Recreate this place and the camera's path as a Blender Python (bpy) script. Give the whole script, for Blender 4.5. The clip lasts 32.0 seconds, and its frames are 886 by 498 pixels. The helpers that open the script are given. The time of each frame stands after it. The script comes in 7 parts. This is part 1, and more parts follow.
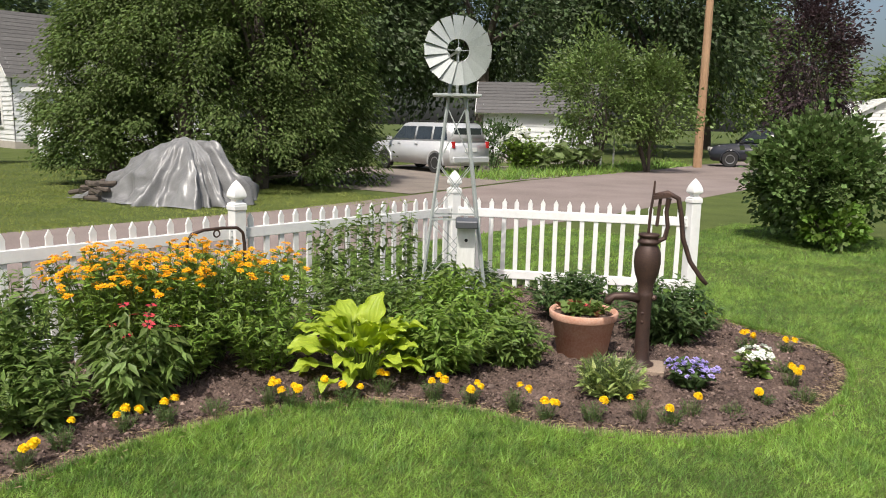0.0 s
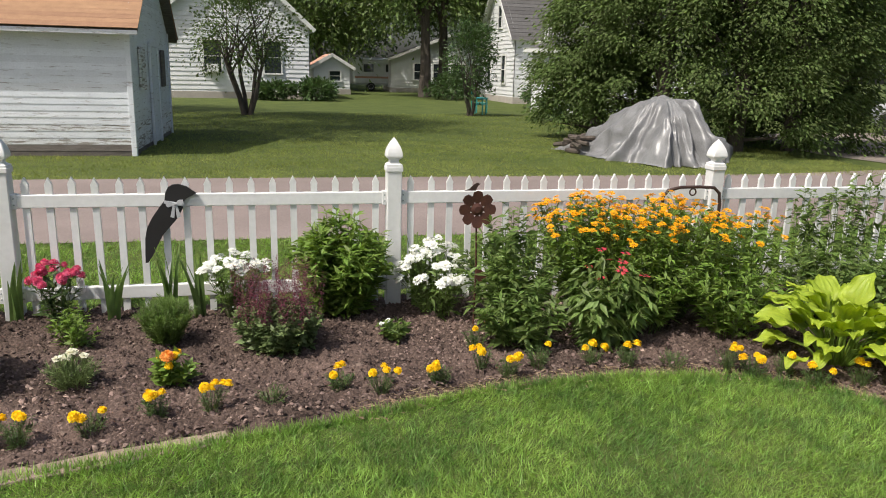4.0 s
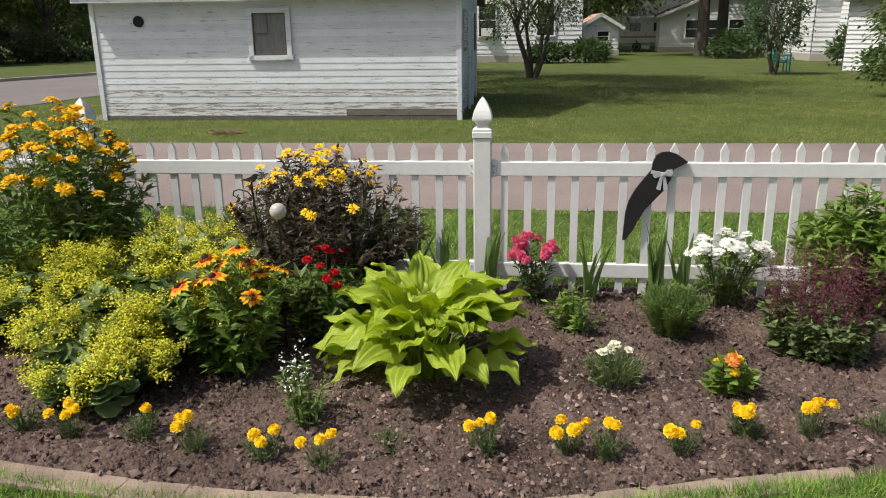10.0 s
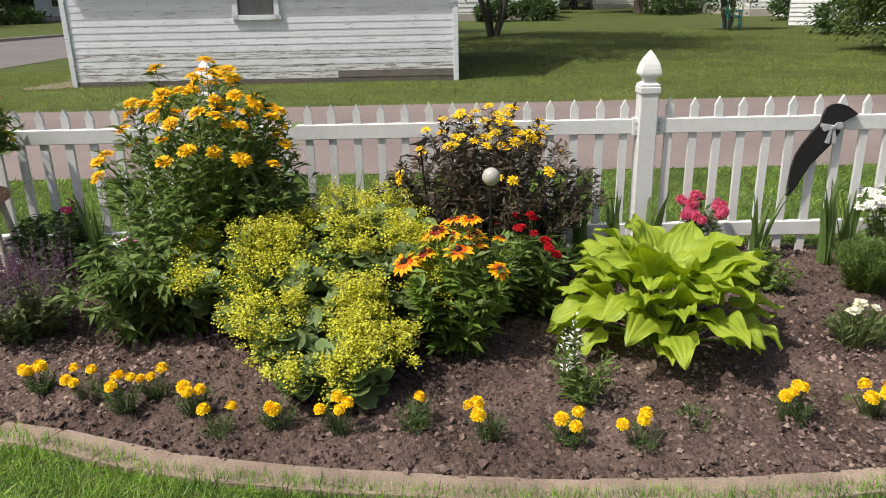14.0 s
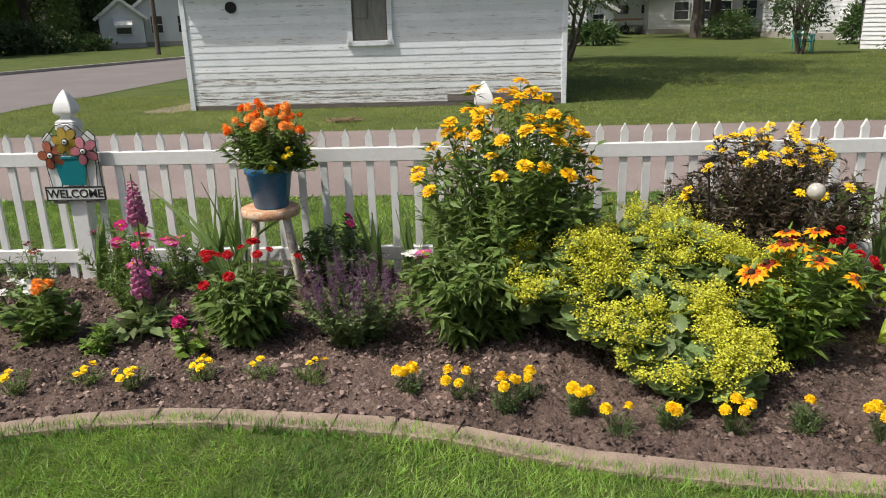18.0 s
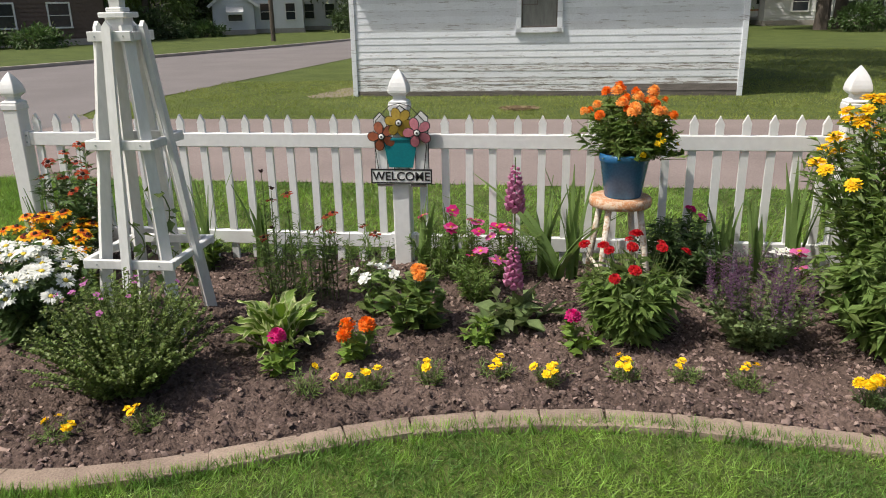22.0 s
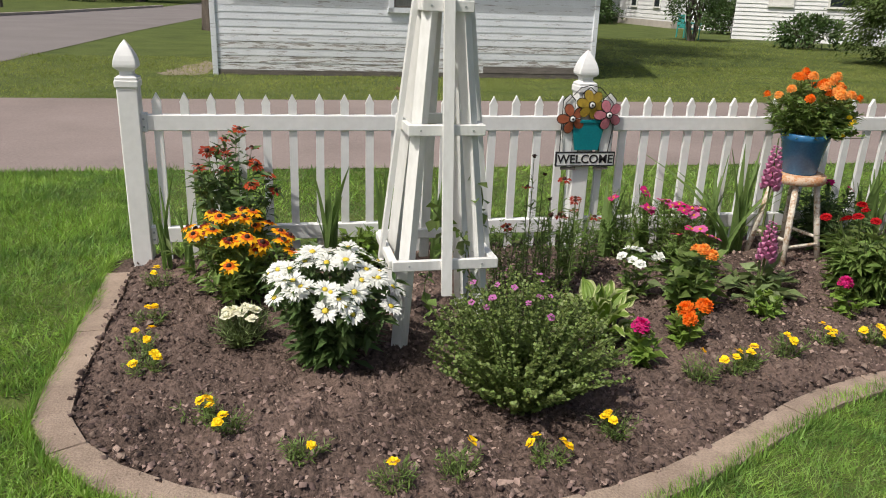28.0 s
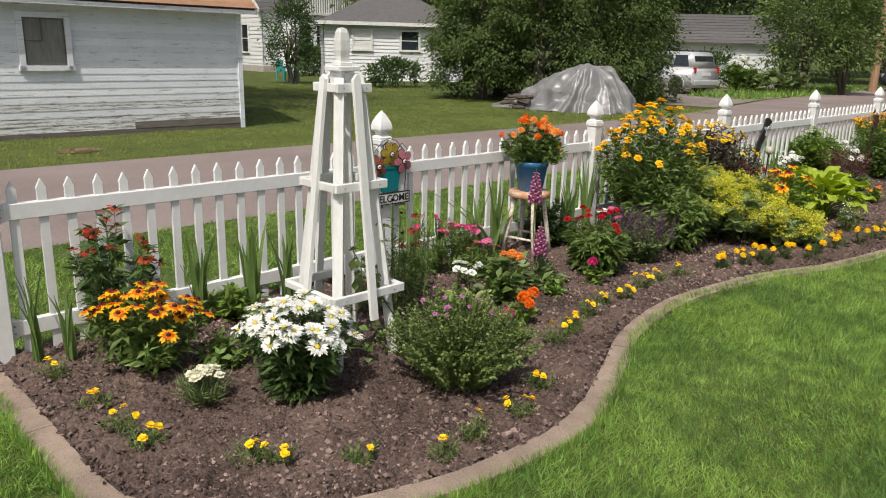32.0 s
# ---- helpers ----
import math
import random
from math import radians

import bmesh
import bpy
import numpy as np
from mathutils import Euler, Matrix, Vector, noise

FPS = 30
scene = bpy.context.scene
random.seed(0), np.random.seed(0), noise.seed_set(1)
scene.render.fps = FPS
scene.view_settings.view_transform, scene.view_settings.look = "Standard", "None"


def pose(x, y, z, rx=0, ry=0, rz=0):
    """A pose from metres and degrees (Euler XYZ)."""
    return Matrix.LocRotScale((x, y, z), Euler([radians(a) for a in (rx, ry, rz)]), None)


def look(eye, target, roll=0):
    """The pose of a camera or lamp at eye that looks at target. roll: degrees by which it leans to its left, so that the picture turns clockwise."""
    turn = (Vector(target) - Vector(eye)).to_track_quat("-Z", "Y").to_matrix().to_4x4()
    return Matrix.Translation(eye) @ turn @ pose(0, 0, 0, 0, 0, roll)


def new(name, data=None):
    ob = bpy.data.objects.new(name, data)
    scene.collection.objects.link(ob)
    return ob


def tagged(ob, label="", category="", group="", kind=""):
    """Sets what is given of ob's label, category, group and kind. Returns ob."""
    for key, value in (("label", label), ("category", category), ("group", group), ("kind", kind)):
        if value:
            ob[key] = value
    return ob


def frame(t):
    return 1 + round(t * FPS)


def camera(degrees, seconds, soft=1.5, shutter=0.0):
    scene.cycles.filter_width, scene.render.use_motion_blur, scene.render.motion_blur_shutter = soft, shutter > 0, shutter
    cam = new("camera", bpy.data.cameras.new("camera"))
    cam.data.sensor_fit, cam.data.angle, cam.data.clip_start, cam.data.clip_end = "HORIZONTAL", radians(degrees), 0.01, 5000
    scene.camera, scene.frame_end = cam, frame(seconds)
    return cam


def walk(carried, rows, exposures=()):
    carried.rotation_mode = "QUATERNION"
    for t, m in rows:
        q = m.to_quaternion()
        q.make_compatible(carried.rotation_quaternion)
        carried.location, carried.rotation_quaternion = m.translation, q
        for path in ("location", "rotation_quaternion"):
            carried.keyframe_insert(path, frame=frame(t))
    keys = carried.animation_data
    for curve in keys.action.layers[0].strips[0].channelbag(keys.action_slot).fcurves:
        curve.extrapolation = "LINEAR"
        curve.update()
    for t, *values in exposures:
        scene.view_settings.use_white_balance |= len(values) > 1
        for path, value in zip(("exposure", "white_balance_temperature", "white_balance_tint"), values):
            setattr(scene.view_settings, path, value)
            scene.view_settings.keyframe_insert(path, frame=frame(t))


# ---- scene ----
cam = camera(61.1, 32.0, soft=1.0)
PATH = [
    (0, (1.81, -5.05, 1.638), (3.248, -3.7, 1.309), 1.2),
    (0.5, (1.796, -5.016, 1.633), (3.188, -3.621, 1.29), 1.1),
    (1, (1.772, -4.998, 1.62), (3.09, -3.538, 1.259), 1.1),
    (1.5, (1.78, -4.997, 1.617), (2.988, -3.45, 1.234), 1.2),
    (2, (1.791, -5.021, 1.611), (2.849, -3.373, 1.208), 1.4),
    (2.5, (1.744, -5.044, 1.608), (2.628, -3.301, 1.182), 1.3),
    (3, (1.708, -5.066, 1.611), (2.421, -3.251, 1.17), 1.2),
    (3.5, (1.697, -5.077, 1.63), (2.255, -3.212, 1.174), 1.4),
    (4, (1.682, -5.07, 1.624), (2.101, -3.169, 1.165), 1.4),
    (4.5, (1.593, -5.035, 1.622), (1.886, -3.111, 1.16), 1.2),
    (6.5, (1.323, -4.747, 1.561), (1.183, -2.822, 1.036), 0.4),
    (7, (1.292, -4.629, 1.557), (1.112, -2.716, 1.004), 0.5),
    (7.5, (1.153, -4.531, 1.542), (0.944, -2.626, 0.968), 0.1),
    (8, (0.93, -4.477, 1.556), (0.701, -2.579, 0.968), -0.3),
    (8.5, (0.801, -4.46, 1.558), (0.561, -2.564, 0.969), -0.7),
    (9, (0.65, -4.388, 1.533), (0.412, -2.49, 0.949), -0.9),
    (9.5, (0.458, -4.339, 1.544), (0.238, -2.434, 0.974), -0.7),
    (10, (0.211, -4.324, 1.535), (0.012, -2.413, 0.982), -0.7),
    (10.5, (-0.007, -4.326, 1.521), (-0.192, -2.409, 0.983), -0.6),
    (11, (-0.178, -4.256, 1.507), (-0.352, -2.336, 0.976), -0.7),
    (11.5, (-0.345, -4.193, 1.509), (-0.497, -2.271, 0.978), -0.6),
    (12, (-0.529, -4.176, 1.505), (-0.637, -2.256, 0.956), -0.7),
    (12.5, (-0.731, -4.206, 1.509), (-0.794, -2.292, 0.934), -1.0),
    (13, (-0.871, -4.193, 1.49), (-0.898, -2.287, 0.883), -1.2),
    (13.5, (-0.984, -4.142, 1.503), (-0.991, -2.245, 0.871), -1.3),
    (15.5, (-1.615, -4.33, 1.508), (-1.648, -2.446, 0.837), -0.4),
    (16, (-1.785, -4.347, 1.507), (-1.834, -2.458, 0.852), -0.7),
    (16.5, (-2.002, -4.427, 1.512), (-2.069, -2.532, 0.876), -1.1),
    (17, (-2.171, -4.461, 1.52), (-2.246, -2.56, 0.902), -1.2),
    (17.5, (-2.331, -4.402, 1.521), (-2.417, -2.497, 0.92), -1.3),
    (18, (-2.451, -4.36, 1.529), (-2.546, -2.451, 0.941), -1.5),
    (18.5, (-2.623, -4.362, 1.517), (-2.722, -2.449, 0.939), -1.7),
    (19, (-2.843, -4.407, 1.523), (-2.953, -2.495, 0.946), -1.8),
    (19.5, (-2.996, -4.413, 1.519), (-3.146, -2.505, 0.935), -1.9),
    (20, (-3.209, -4.361, 1.516), (-3.401, -2.459, 0.928), -1.9),
    (20.5, (-3.402, -4.344, 1.529), (-3.632, -2.448, 0.936), -1.8),
    (21, (-3.632, -4.368, 1.529), (-3.888, -2.477, 0.932), -1.7),
    (21.5, (-3.815, -4.363, 1.514), (-4.091, -2.475, 0.914), -1.4),
    (22, (-3.958, -4.276, 1.499), (-4.252, -2.393, 0.892), -1.1),
    (22.5, (-4.112, -4.198, 1.517), (-4.414, -2.318, 0.903), -0.7),
    (23, (-4.3, -4.221, 1.508), (-4.608, -2.341, 0.899), -0.9),
    (23.5, (-4.541, -4.272, 1.508), (-4.837, -2.389, 0.904), -1.0),
    (24, (-4.713, -4.22, 1.485), (-4.987, -2.333, 0.881), -0.8),
    (24.5, (-4.878, -4.167, 1.509), (-5.112, -2.28, 0.891), -0.5),
    (25, (-5.12, -4.206, 1.501), (-5.285, -2.316, 0.867), 0.1),
    (25.5, (-5.382, -4.289, 1.511), (-5.488, -2.401, 0.858), 0.3),
    (26, (-5.584, -4.252, 1.458), (-5.616, -2.361, 0.81), 0.1),
    (26.5, (-5.873, -4.231, 1.5), (-5.787, -2.347, 0.835), 1.1),
    (28.5, (-6.75, -4.059, 1.46), (-6.251, -2.231, 0.819), 2.0),
    (29, (-6.984, -4.055, 1.474), (-6.382, -2.257, 0.837), 1.8),
    (29.5, (-7.158, -3.985, 1.481), (-6.455, -2.224, 0.845), 1.4),
    (30, (-7.35, -3.908, 1.522), (-6.527, -2.197, 0.894), 1.4),
    (30.5, (-7.571, -3.875, 1.533), (-6.619, -2.225, 0.924), 1.6),
    (31, (-7.739, -3.899, 1.569), (-6.657, -2.322, 0.985), 1.7),
    (31.5, (-7.898, -3.993, 1.582), (-6.69, -2.499, 1.028), 1.8),
    (32, (-8.093, -4.12, 1.615), (-6.777, -2.707, 1.096), 1.4),
]
walk(cam, [(t, look(eye, target, roll)) for t, eye, target, roll in PATH], [(0, -0.04), (4, -0.13), (9, -0.25), (19, -0.21), (26, -0.26), (32, -0.40)])

# ---- light ----
TO_SUN = Vector((-0.50, -0.25, 0.83)).normalized()
world = bpy.data.worlds.new("sky")
scene.world = world
world.use_nodes = True
sky = world.node_tree.nodes.new("ShaderNodeTexSky")
sky.sky_type, sky.sun_disc = "NISHITA", False
sky.sun_elevation = math.asin(TO_SUN.z)
sky.sun_rotation = math.atan2(TO_SUN.x, TO_SUN.y)
sky.dust_density, sky.air_density = 5.0, 1.0
world.node_tree.links.new(sky.outputs[0], world.node_tree.nodes["Background"].inputs[0])
world.node_tree.nodes["Background"].inputs[1].default_value = 0.138
lamp = bpy.data.lights.new("sun", "SUN")
lamp.energy, lamp.angle, lamp.color = 4.5, radians(0.6), (1.0, 0.95, 0.87)
new("sun", lamp).matrix_world = look(TO_SUN * 50, (0, 0, 0))


# ---- materials ----
def mat(name, c1, c2=None, rough=0.7, scale=6.0, fine=90.0, bump=0.25, depth=0.004, rand=None, vary=0.3, through_light=0.0,
        metal=0.0, gloss=0.5, stretch=(1, 1, 1), mix=(0.35, 0.65)):
    """A procedural surface: two colours mixed by noise at two scales, a fine relief, and a random value per leaf or per piece."""
    m = bpy.data.materials.new(name)
    m.use_nodes = True
    n, l = m.node_tree.nodes, m.node_tree.links
    b = n["Principled BSDF"]
    geo = n.new("ShaderNodeNewGeometry")
    co = n.new("ShaderNodeMapping")
    co.inputs["Scale"].default_value = stretch
    l.new(geo.outputs["Position"], co.inputs["Vector"])

    def noise_at(s, detail):
        t = n.new("ShaderNodeTexNoise")
        t.inputs["Scale"].default_value, t.inputs["Detail"].default_value = s, detail
        l.new(co.outputs[0], t.inputs["Vector"])
        return t.outputs["Fac"]
    big, small = noise_at(scale, 4), noise_at(fine, 3)
    both = n.new("ShaderNodeMath")
    both.operation = "MULTIPLY_ADD"
    l.new(small, both.inputs[0])
    both.inputs[1].default_value = 0.5
    half = n.new("ShaderNodeMath")
    half.operation = "MULTIPLY"
    l.new(big, half.inputs[0])
    half.inputs[1].default_value = 0.5
    l.new(half.outputs[0], both.inputs[2])
    span = n.new("ShaderNodeMapRange")
    span.inputs[1].default_value, span.inputs[2].default_value = mix
    l.new(both.outputs[0], span.inputs[0])
    blend = n.new("ShaderNodeMix")
    blend.data_type = "RGBA"
    c2 = c2 or tuple(min(1, c * 0.8) for c in c1)
    blend.inputs[6].default_value, blend.inputs[7].default_value = (*c1, 1), (*c2, 1)
    l.new(span.outputs[0], blend.inputs[0])
    colour = blend.outputs[2]
    if rand:
        src = n.new("ShaderNodeObjectInfo").outputs["Random"] if rand == "object" else geo.outputs["Random Per Island"]
        r = n.new("ShaderNodeMapRange")
        r.inputs[3].default_value, r.inputs[4].default_value = 1 - vary, 1 + vary
        l.new(src, r.inputs[0])
        hsv = n.new("ShaderNodeHueSaturation")
        l.new(r.outputs[0], hsv.inputs["Value"])
        hue = n.new("ShaderNodeMapRange")
        hue.inputs[3].default_value, hue.inputs[4].default_value = 0.5 - 0.03 * vary, 0.5 + 0.03 * vary
        l.new(src, hue.inputs[0])
        l.new(hue.outputs[0], hsv.inputs["Hue"])
        l.new(colour, hsv.inputs["Color"])
        colour = hsv.outputs[0]
    l.new(colour, b.inputs["Base Color"])
    b.inputs["Roughness"].default_value, b.inputs["Metallic"].default_value = rough, metal
    b.inputs["Specular IOR Level"].default_value = gloss
    if bump:
        bp = n.new("ShaderNodeBump")
        bp.inputs["Strength"].default_value, bp.inputs["Distance"].default_value = bump, depth
        l.new(both.outputs[0], bp.inputs["Height"])
        l.new(bp.outputs[0], b.inputs["Normal"])
    if through_light:
        tr = n.new("ShaderNodeBsdfTranslucent")
        bright = n.new("ShaderNodeHueSaturation")
        bright.inputs["Value"].default_value, bright.inputs["Saturation"].default_value = 1.5, 1.1
        l.new(colour, bright.inputs["Color"])
        l.new(bright.outputs[0], tr.inputs["Color"])
        mx = n.new("ShaderNodeMixShader")
        mx.inputs[0].default_value = through_light
        l.new(b.outputs[0], mx.inputs[1])
        l.new(tr.outputs[0], mx.inputs[2])
        l.new(mx.outputs[0], n["Material Output"].inputs["Surface"])
    return m


def peeling(name, paint, wood, amount, rough=0.65):
    """Old paint on boards: long flakes gone along the grain, bare grey wood below."""
    m = mat(name, paint, tuple(c * 0.86 for c in paint), rough=rough, scale=2.5, fine=40, bump=0.3, depth=0.003, rand="object", vary=0.07)
    n, l = m.node_tree.nodes, m.node_tree.links
    b = n["Principled BSDF"]
    geo = n.new("ShaderNodeNewGeometry")
    mp = n.new("ShaderNodeMapping")
    mp.inputs["Scale"].default_value = (1.2, 1.2, 13)
    l.new(geo.outputs["Position"], mp.inputs["Vector"])
    t = n.new("ShaderNodeTexNoise")
    t.inputs["Scale"].default_value, t.inputs["Detail"].default_value, t.inputs["Roughness"].default_value = 2.2, 8, 0.72
    l.new(mp.outputs[0], t.inputs["Vector"])
    r = n.new("ShaderNodeMapRange")
    r.inputs[1].default_value, r.inputs[2].default_value = 0.66 - amount, 0.72 - amount
    l.new(t.outputs["Fac"], r.inputs[0])
    mx = n.new("ShaderNodeMix")
    mx.data_type = "RGBA"
    old = b.inputs["Base Color"].links[0].from_socket
    l.new(r.outputs[0], mx.inputs[0])
    l.new(old, mx.inputs[6])
    mx.inputs[7].default_value = (*wood, 1)
    l.new(mx.outputs[2], b.inputs["Base Color"])
    return m


def leaf(name, c, vary=0.35, t=0.28, rough=0.5, c2=None):
    return mat(name, c, c2 or tuple(x * 0.72 for x in c), rough=rough, scale=14, fine=160, bump=0.15, depth=0.002, rand="island", vary=vary, through_light=t, gloss=0.35)


M_LAWN = mat("lawn", (0.112, 0.140, 0.036), (0.050, 0.072, 0.020), rough=0.9, scale=1.1, fine=55, bump=0.9, depth=0.02, gloss=0.2)
M_BLADE = mat("grass_blade", (0.268, 0.400, 0.082), (0.124, 0.218, 0.048), rough=0.5, scale=1.7, fine=9, bump=0.0, rand="island", vary=0.46, through_light=0.3, gloss=0.4, mix=(0.42, 0.58))
M_BLADEDRY = mat("dry_grass_blade", (0.330, 0.355, 0.095), (0.150, 0.200, 0.045), rough=0.6, scale=0.5, fine=3.5, bump=0.0, rand="island", vary=0.34, through_light=0.3, gloss=0.3, mix=(0.38, 0.62))
M_SOIL = mat("bark_soil", (0.176, 0.124, 0.103), (0.035, 0.025, 0.021), rough=0.95, scale=2.2, fine=60, bump=1.0, depth=0.035, gloss=0.15)
M_CLODPALE = mat("pale_soil_clods", (0.335, 0.240, 0.208), (0.110, 0.078, 0.068), rough=0.95, scale=1.3, fine=38, bump=0.7, depth=0.006, rand="island", vary=0.4, gloss=0.15)
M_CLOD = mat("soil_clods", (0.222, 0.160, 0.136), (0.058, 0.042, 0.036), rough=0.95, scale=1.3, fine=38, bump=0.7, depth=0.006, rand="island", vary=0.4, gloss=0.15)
M_STRAW = mat("dry_thatch", (0.36, 0.27, 0.16), (0.22, 0.15, 0.09), rough=0.9, rand="island", vary=0.35)
M_PAVER = mat("edging_paver", (0.38, 0.295, 0.230), (0.22, 0.168, 0.130), rough=0.9, scale=9, fine=130, bump=0.9, depth=0.010, rand="object", vary=0.07, gloss=0.2)
M_ROAD = mat("reddish_asphalt", (0.285, 0.234, 0.216), (0.190, 0.153, 0.141), rough=0.92, scale=0.7, fine=75, bump=0.5, depth=0.006, gloss=0.2)
M_STREET = mat("street_asphalt", (0.215, 0.195, 0.19), (0.165, 0.148, 0.145), rough=0.92, scale=0.6, fine=90, bump=0.3, depth=0.006, gloss=0.2)
M_KERB = mat("kerb_concrete", (0.46, 0.42, 0.38), (0.36, 0.33, 0.30), rough=0.9, scale=3)
M_SAND = mat("sandy_dirt", (0.30, 0.245, 0.19), (0.17, 0.14, 0.105), rough=0.95, scale=4, fine=60, bump=0.6, depth=0.01)
M_GRAVEL = mat("dirt_drive", (0.27, 0.225, 0.19), (0.17, 0.145, 0.125), rough=0.95, scale=1.5, fine=60, bump=0.8, depth=0.02)
M_VINYL = mat("white_vinyl", (0.80, 0.80, 0.79), (0.72, 0.72, 0.71), rough=0.42, scale=3, fine=30, bump=0.05, rand="object", vary=0.035)
M_WHITEPAINT = mat("white_paint", (0.79, 0.79, 0.77), (0.66, 0.66, 0.63), rough=0.5, scale=5, fine=50, bump=0.2, stretch=(1, 1, 0.3), rand="object", vary=0.05)
M_SIDING = mat("white_siding", (0.76, 0.77, 0.78), (0.66, 0.67, 0.68), rough=0.55, scale=1.2, fine=20, bump=0.1, rand="object", vary=0.05)
M_SHED = peeling("old_white_paint", (0.77, 0.80, 0.84), (0.38, 0.37, 0.37), 0.085)
M_SHEDMID = peeling("worn_paint", (0.79, 0.81, 0.84), (0.36, 0.34, 0.33), 0.105)
M_SHEDLOW = peeling("flaking_paint", (0.76, 0.77, 0.78), (0.27, 0.245, 0.22), 0.165)
M_BAREWOOD = mat("bare_weathered_wood", (0.20, 0.175, 0.155), (0.075, 0.064, 0.056), rough=0.9, scale=4, fine=60, stretch=(1, 1, 9), bump=0.6)
M_SHINGLE = mat("tan_shingles", (0.40, 0.235, 0.135), (0.30, 0.17, 0.10), rough=0.92, scale=6, fine=80, rand="object", vary=0.14)
M_GREYROOF = mat("grey_shingles", (0.120, 0.115, 0.113), (0.080, 0.077, 0.076), rough=0.92, scale=5, fine=60, rand="object", vary=0.12)
M_GLASS = mat("window_glass", (0.035, 0.045, 0.05), (0.02, 0.025, 0.03), rough=0.08, bump=0.0, gloss=0.8)
M_CURTAIN = mat("dusty_curtain", (0.25, 0.255, 0.235), (0.15, 0.15, 0.14), rough=0.85, scale=4, stretch=(6, 6, 1))
M_DARK = mat("dark_inside", (0.02, 0.02, 0.02), (0.012, 0.012, 0.012), rough=0.9)
M_BARK = mat("bark", (0.13, 0.105, 0.085), (0.06, 0.05, 0.042), rough=0.95, scale=9, fine=60, stretch=(1, 1, 0.25), bump=0.9, depth=0.02)
M_POLE = mat("pole_wood", (0.42, 0.27, 0.16), (0.30, 0.18, 0.10), rough=0.85, scale=5, fine=60, stretch=(1, 1, 0.12), bump=0.4)
M_CEDAR = leaf("boxelder_foliage", (0.122, 0.174, 0.050), vary=0.42, t=0.33, rough=0.7)
M_TREE = leaf("tree_foliage", (0.135, 0.195, 0.052), vary=0.45, t=0.25)
M_TREEDARK = leaf("dark_tree_foliage", (0.082, 0.120, 0.050), vary=0.45, t=0.24)
M_LILAC = leaf("lilac_foliage", (0.150, 0.215, 0.062), vary=0.4, t=0.25)
M_PLUM = leaf("plum_foliage", (0.058, 0.036, 0.040), vary=0.4, t=0.2)
M_DOGWOOD = leaf("dogwood_foliage", (0.125, 0.190, 0.060), vary=0.45, t=0.25)
M_SHRUB = leaf("shrub_foliage", (0.085, 0.140, 0.045), vary=0.45, t=0.25)
M_TARP = mat("grey_tarp", (0.25, 0.252, 0.256), (0.13, 0.13, 0.132), rough=0.36, scale=3, fine=60, bump=0.2, depth=0.004)
M_IRON = mat("rusty_iron", (0.085, 0.048, 0.036), (0.045, 0.028, 0.024), rough=0.55, scale=12, fine=120, bump=0.35, metal=0.35)
M_RUST = mat("rusted_sheet", (0.12, 0.045, 0.030), (0.065, 0.028, 0.022), rough=0.6, scale=16, metal=0.3)
M_TERRA = mat("dusty_terracotta", (0.47, 0.220, 0.140), (0.60, 0.385, 0.290), rough=0.85, scale=9, fine=70, bump=0.3)
M_BLUEPOT = mat("blue_glaze", (0.035, 0.17, 0.36), (0.022, 0.11, 0.25), rough=0.25, scale=7, gloss=0.6)
M_TEAL = mat("teal_paint", (0.0, 0.20, 0.23), (0.0, 0.15, 0.18), rough=0.4)
M_BLACK = mat("black_paint", (0.018, 0.016, 0.017), (0.012, 0.011, 0.011), rough=0.6)
M_RIBBON = mat("grey_ribbon", (0.55, 0.56, 0.58), (0.40, 0.41, 0.43), rough=0.5, scale=30)
M_GALV = mat("pale_painted_metal", (0.42, 0.45, 0.44), (0.33, 0.36, 0.35), rough=0.4, scale=9, metal=0.15)
M_STOOL = mat("worn_stool_paint", (0.66, 0.61, 0.52), (0.40, 0.27, 0.17), rough=0.7, scale=16, fine=70, mix=(0.48, 0.60))
M_STOOLTOP = mat("worn_orange_wood", (0.50, 0.23, 0.10), (0.58, 0.44, 0.32), rough=0.75, scale=26, fine=120, mix=(0.46, 0.54), bump=0.6, depth=0.006)
M_SILVER = mat("silver_car_paint", (0.54, 0.55, 0.56), (0.50, 0.51, 0.52), rough=0.30, metal=0.25, bump=0.0)
M_DARKCAR = mat("dark_car_paint", (0.03, 0.032, 0.04), (0.025, 0.027, 0.034), rough=0.2, bump=0.0, gloss=0.7)
M_TYRE = mat("tyre_rubber", (0.02, 0.02, 0.02), (0.03, 0.03, 0.03), rough=0.85)
M_RIM = mat("wheel_metal", (0.45, 0.46, 0.47), (0.3, 0.3, 0.31), rough=0.3, metal=0.9)
M_TAIL = mat("red_lamp_lens", (0.45, 0.02, 0.02), (0.35, 0.015, 0.015), rough=0.2, bump=0.0)
M_GLOBE = mat("pearl_globe", (0.55, 0.52, 0.47), (0.42, 0.40, 0.36), rough=0.2, bump=0.0)
M_BRICK = mat("brown_brick", (0.155, 0.110, 0.092), (0.105, 0.076, 0.064), rough=0.9, scale=8, fine=60)
M_TURQ = mat("turquoise_plastic", (0.06, 0.42, 0.40), (0.05, 0.34, 0.33), rough=0.5)


# ---- builders ----
def thing(name, m=None, label="", category="", group="", kind=""):
    ob = tagged(new(name), label, category, group, kind)
    ob.empty_display_size = 0.1
    if m is not None:
        ob.matrix_world = m
    return ob


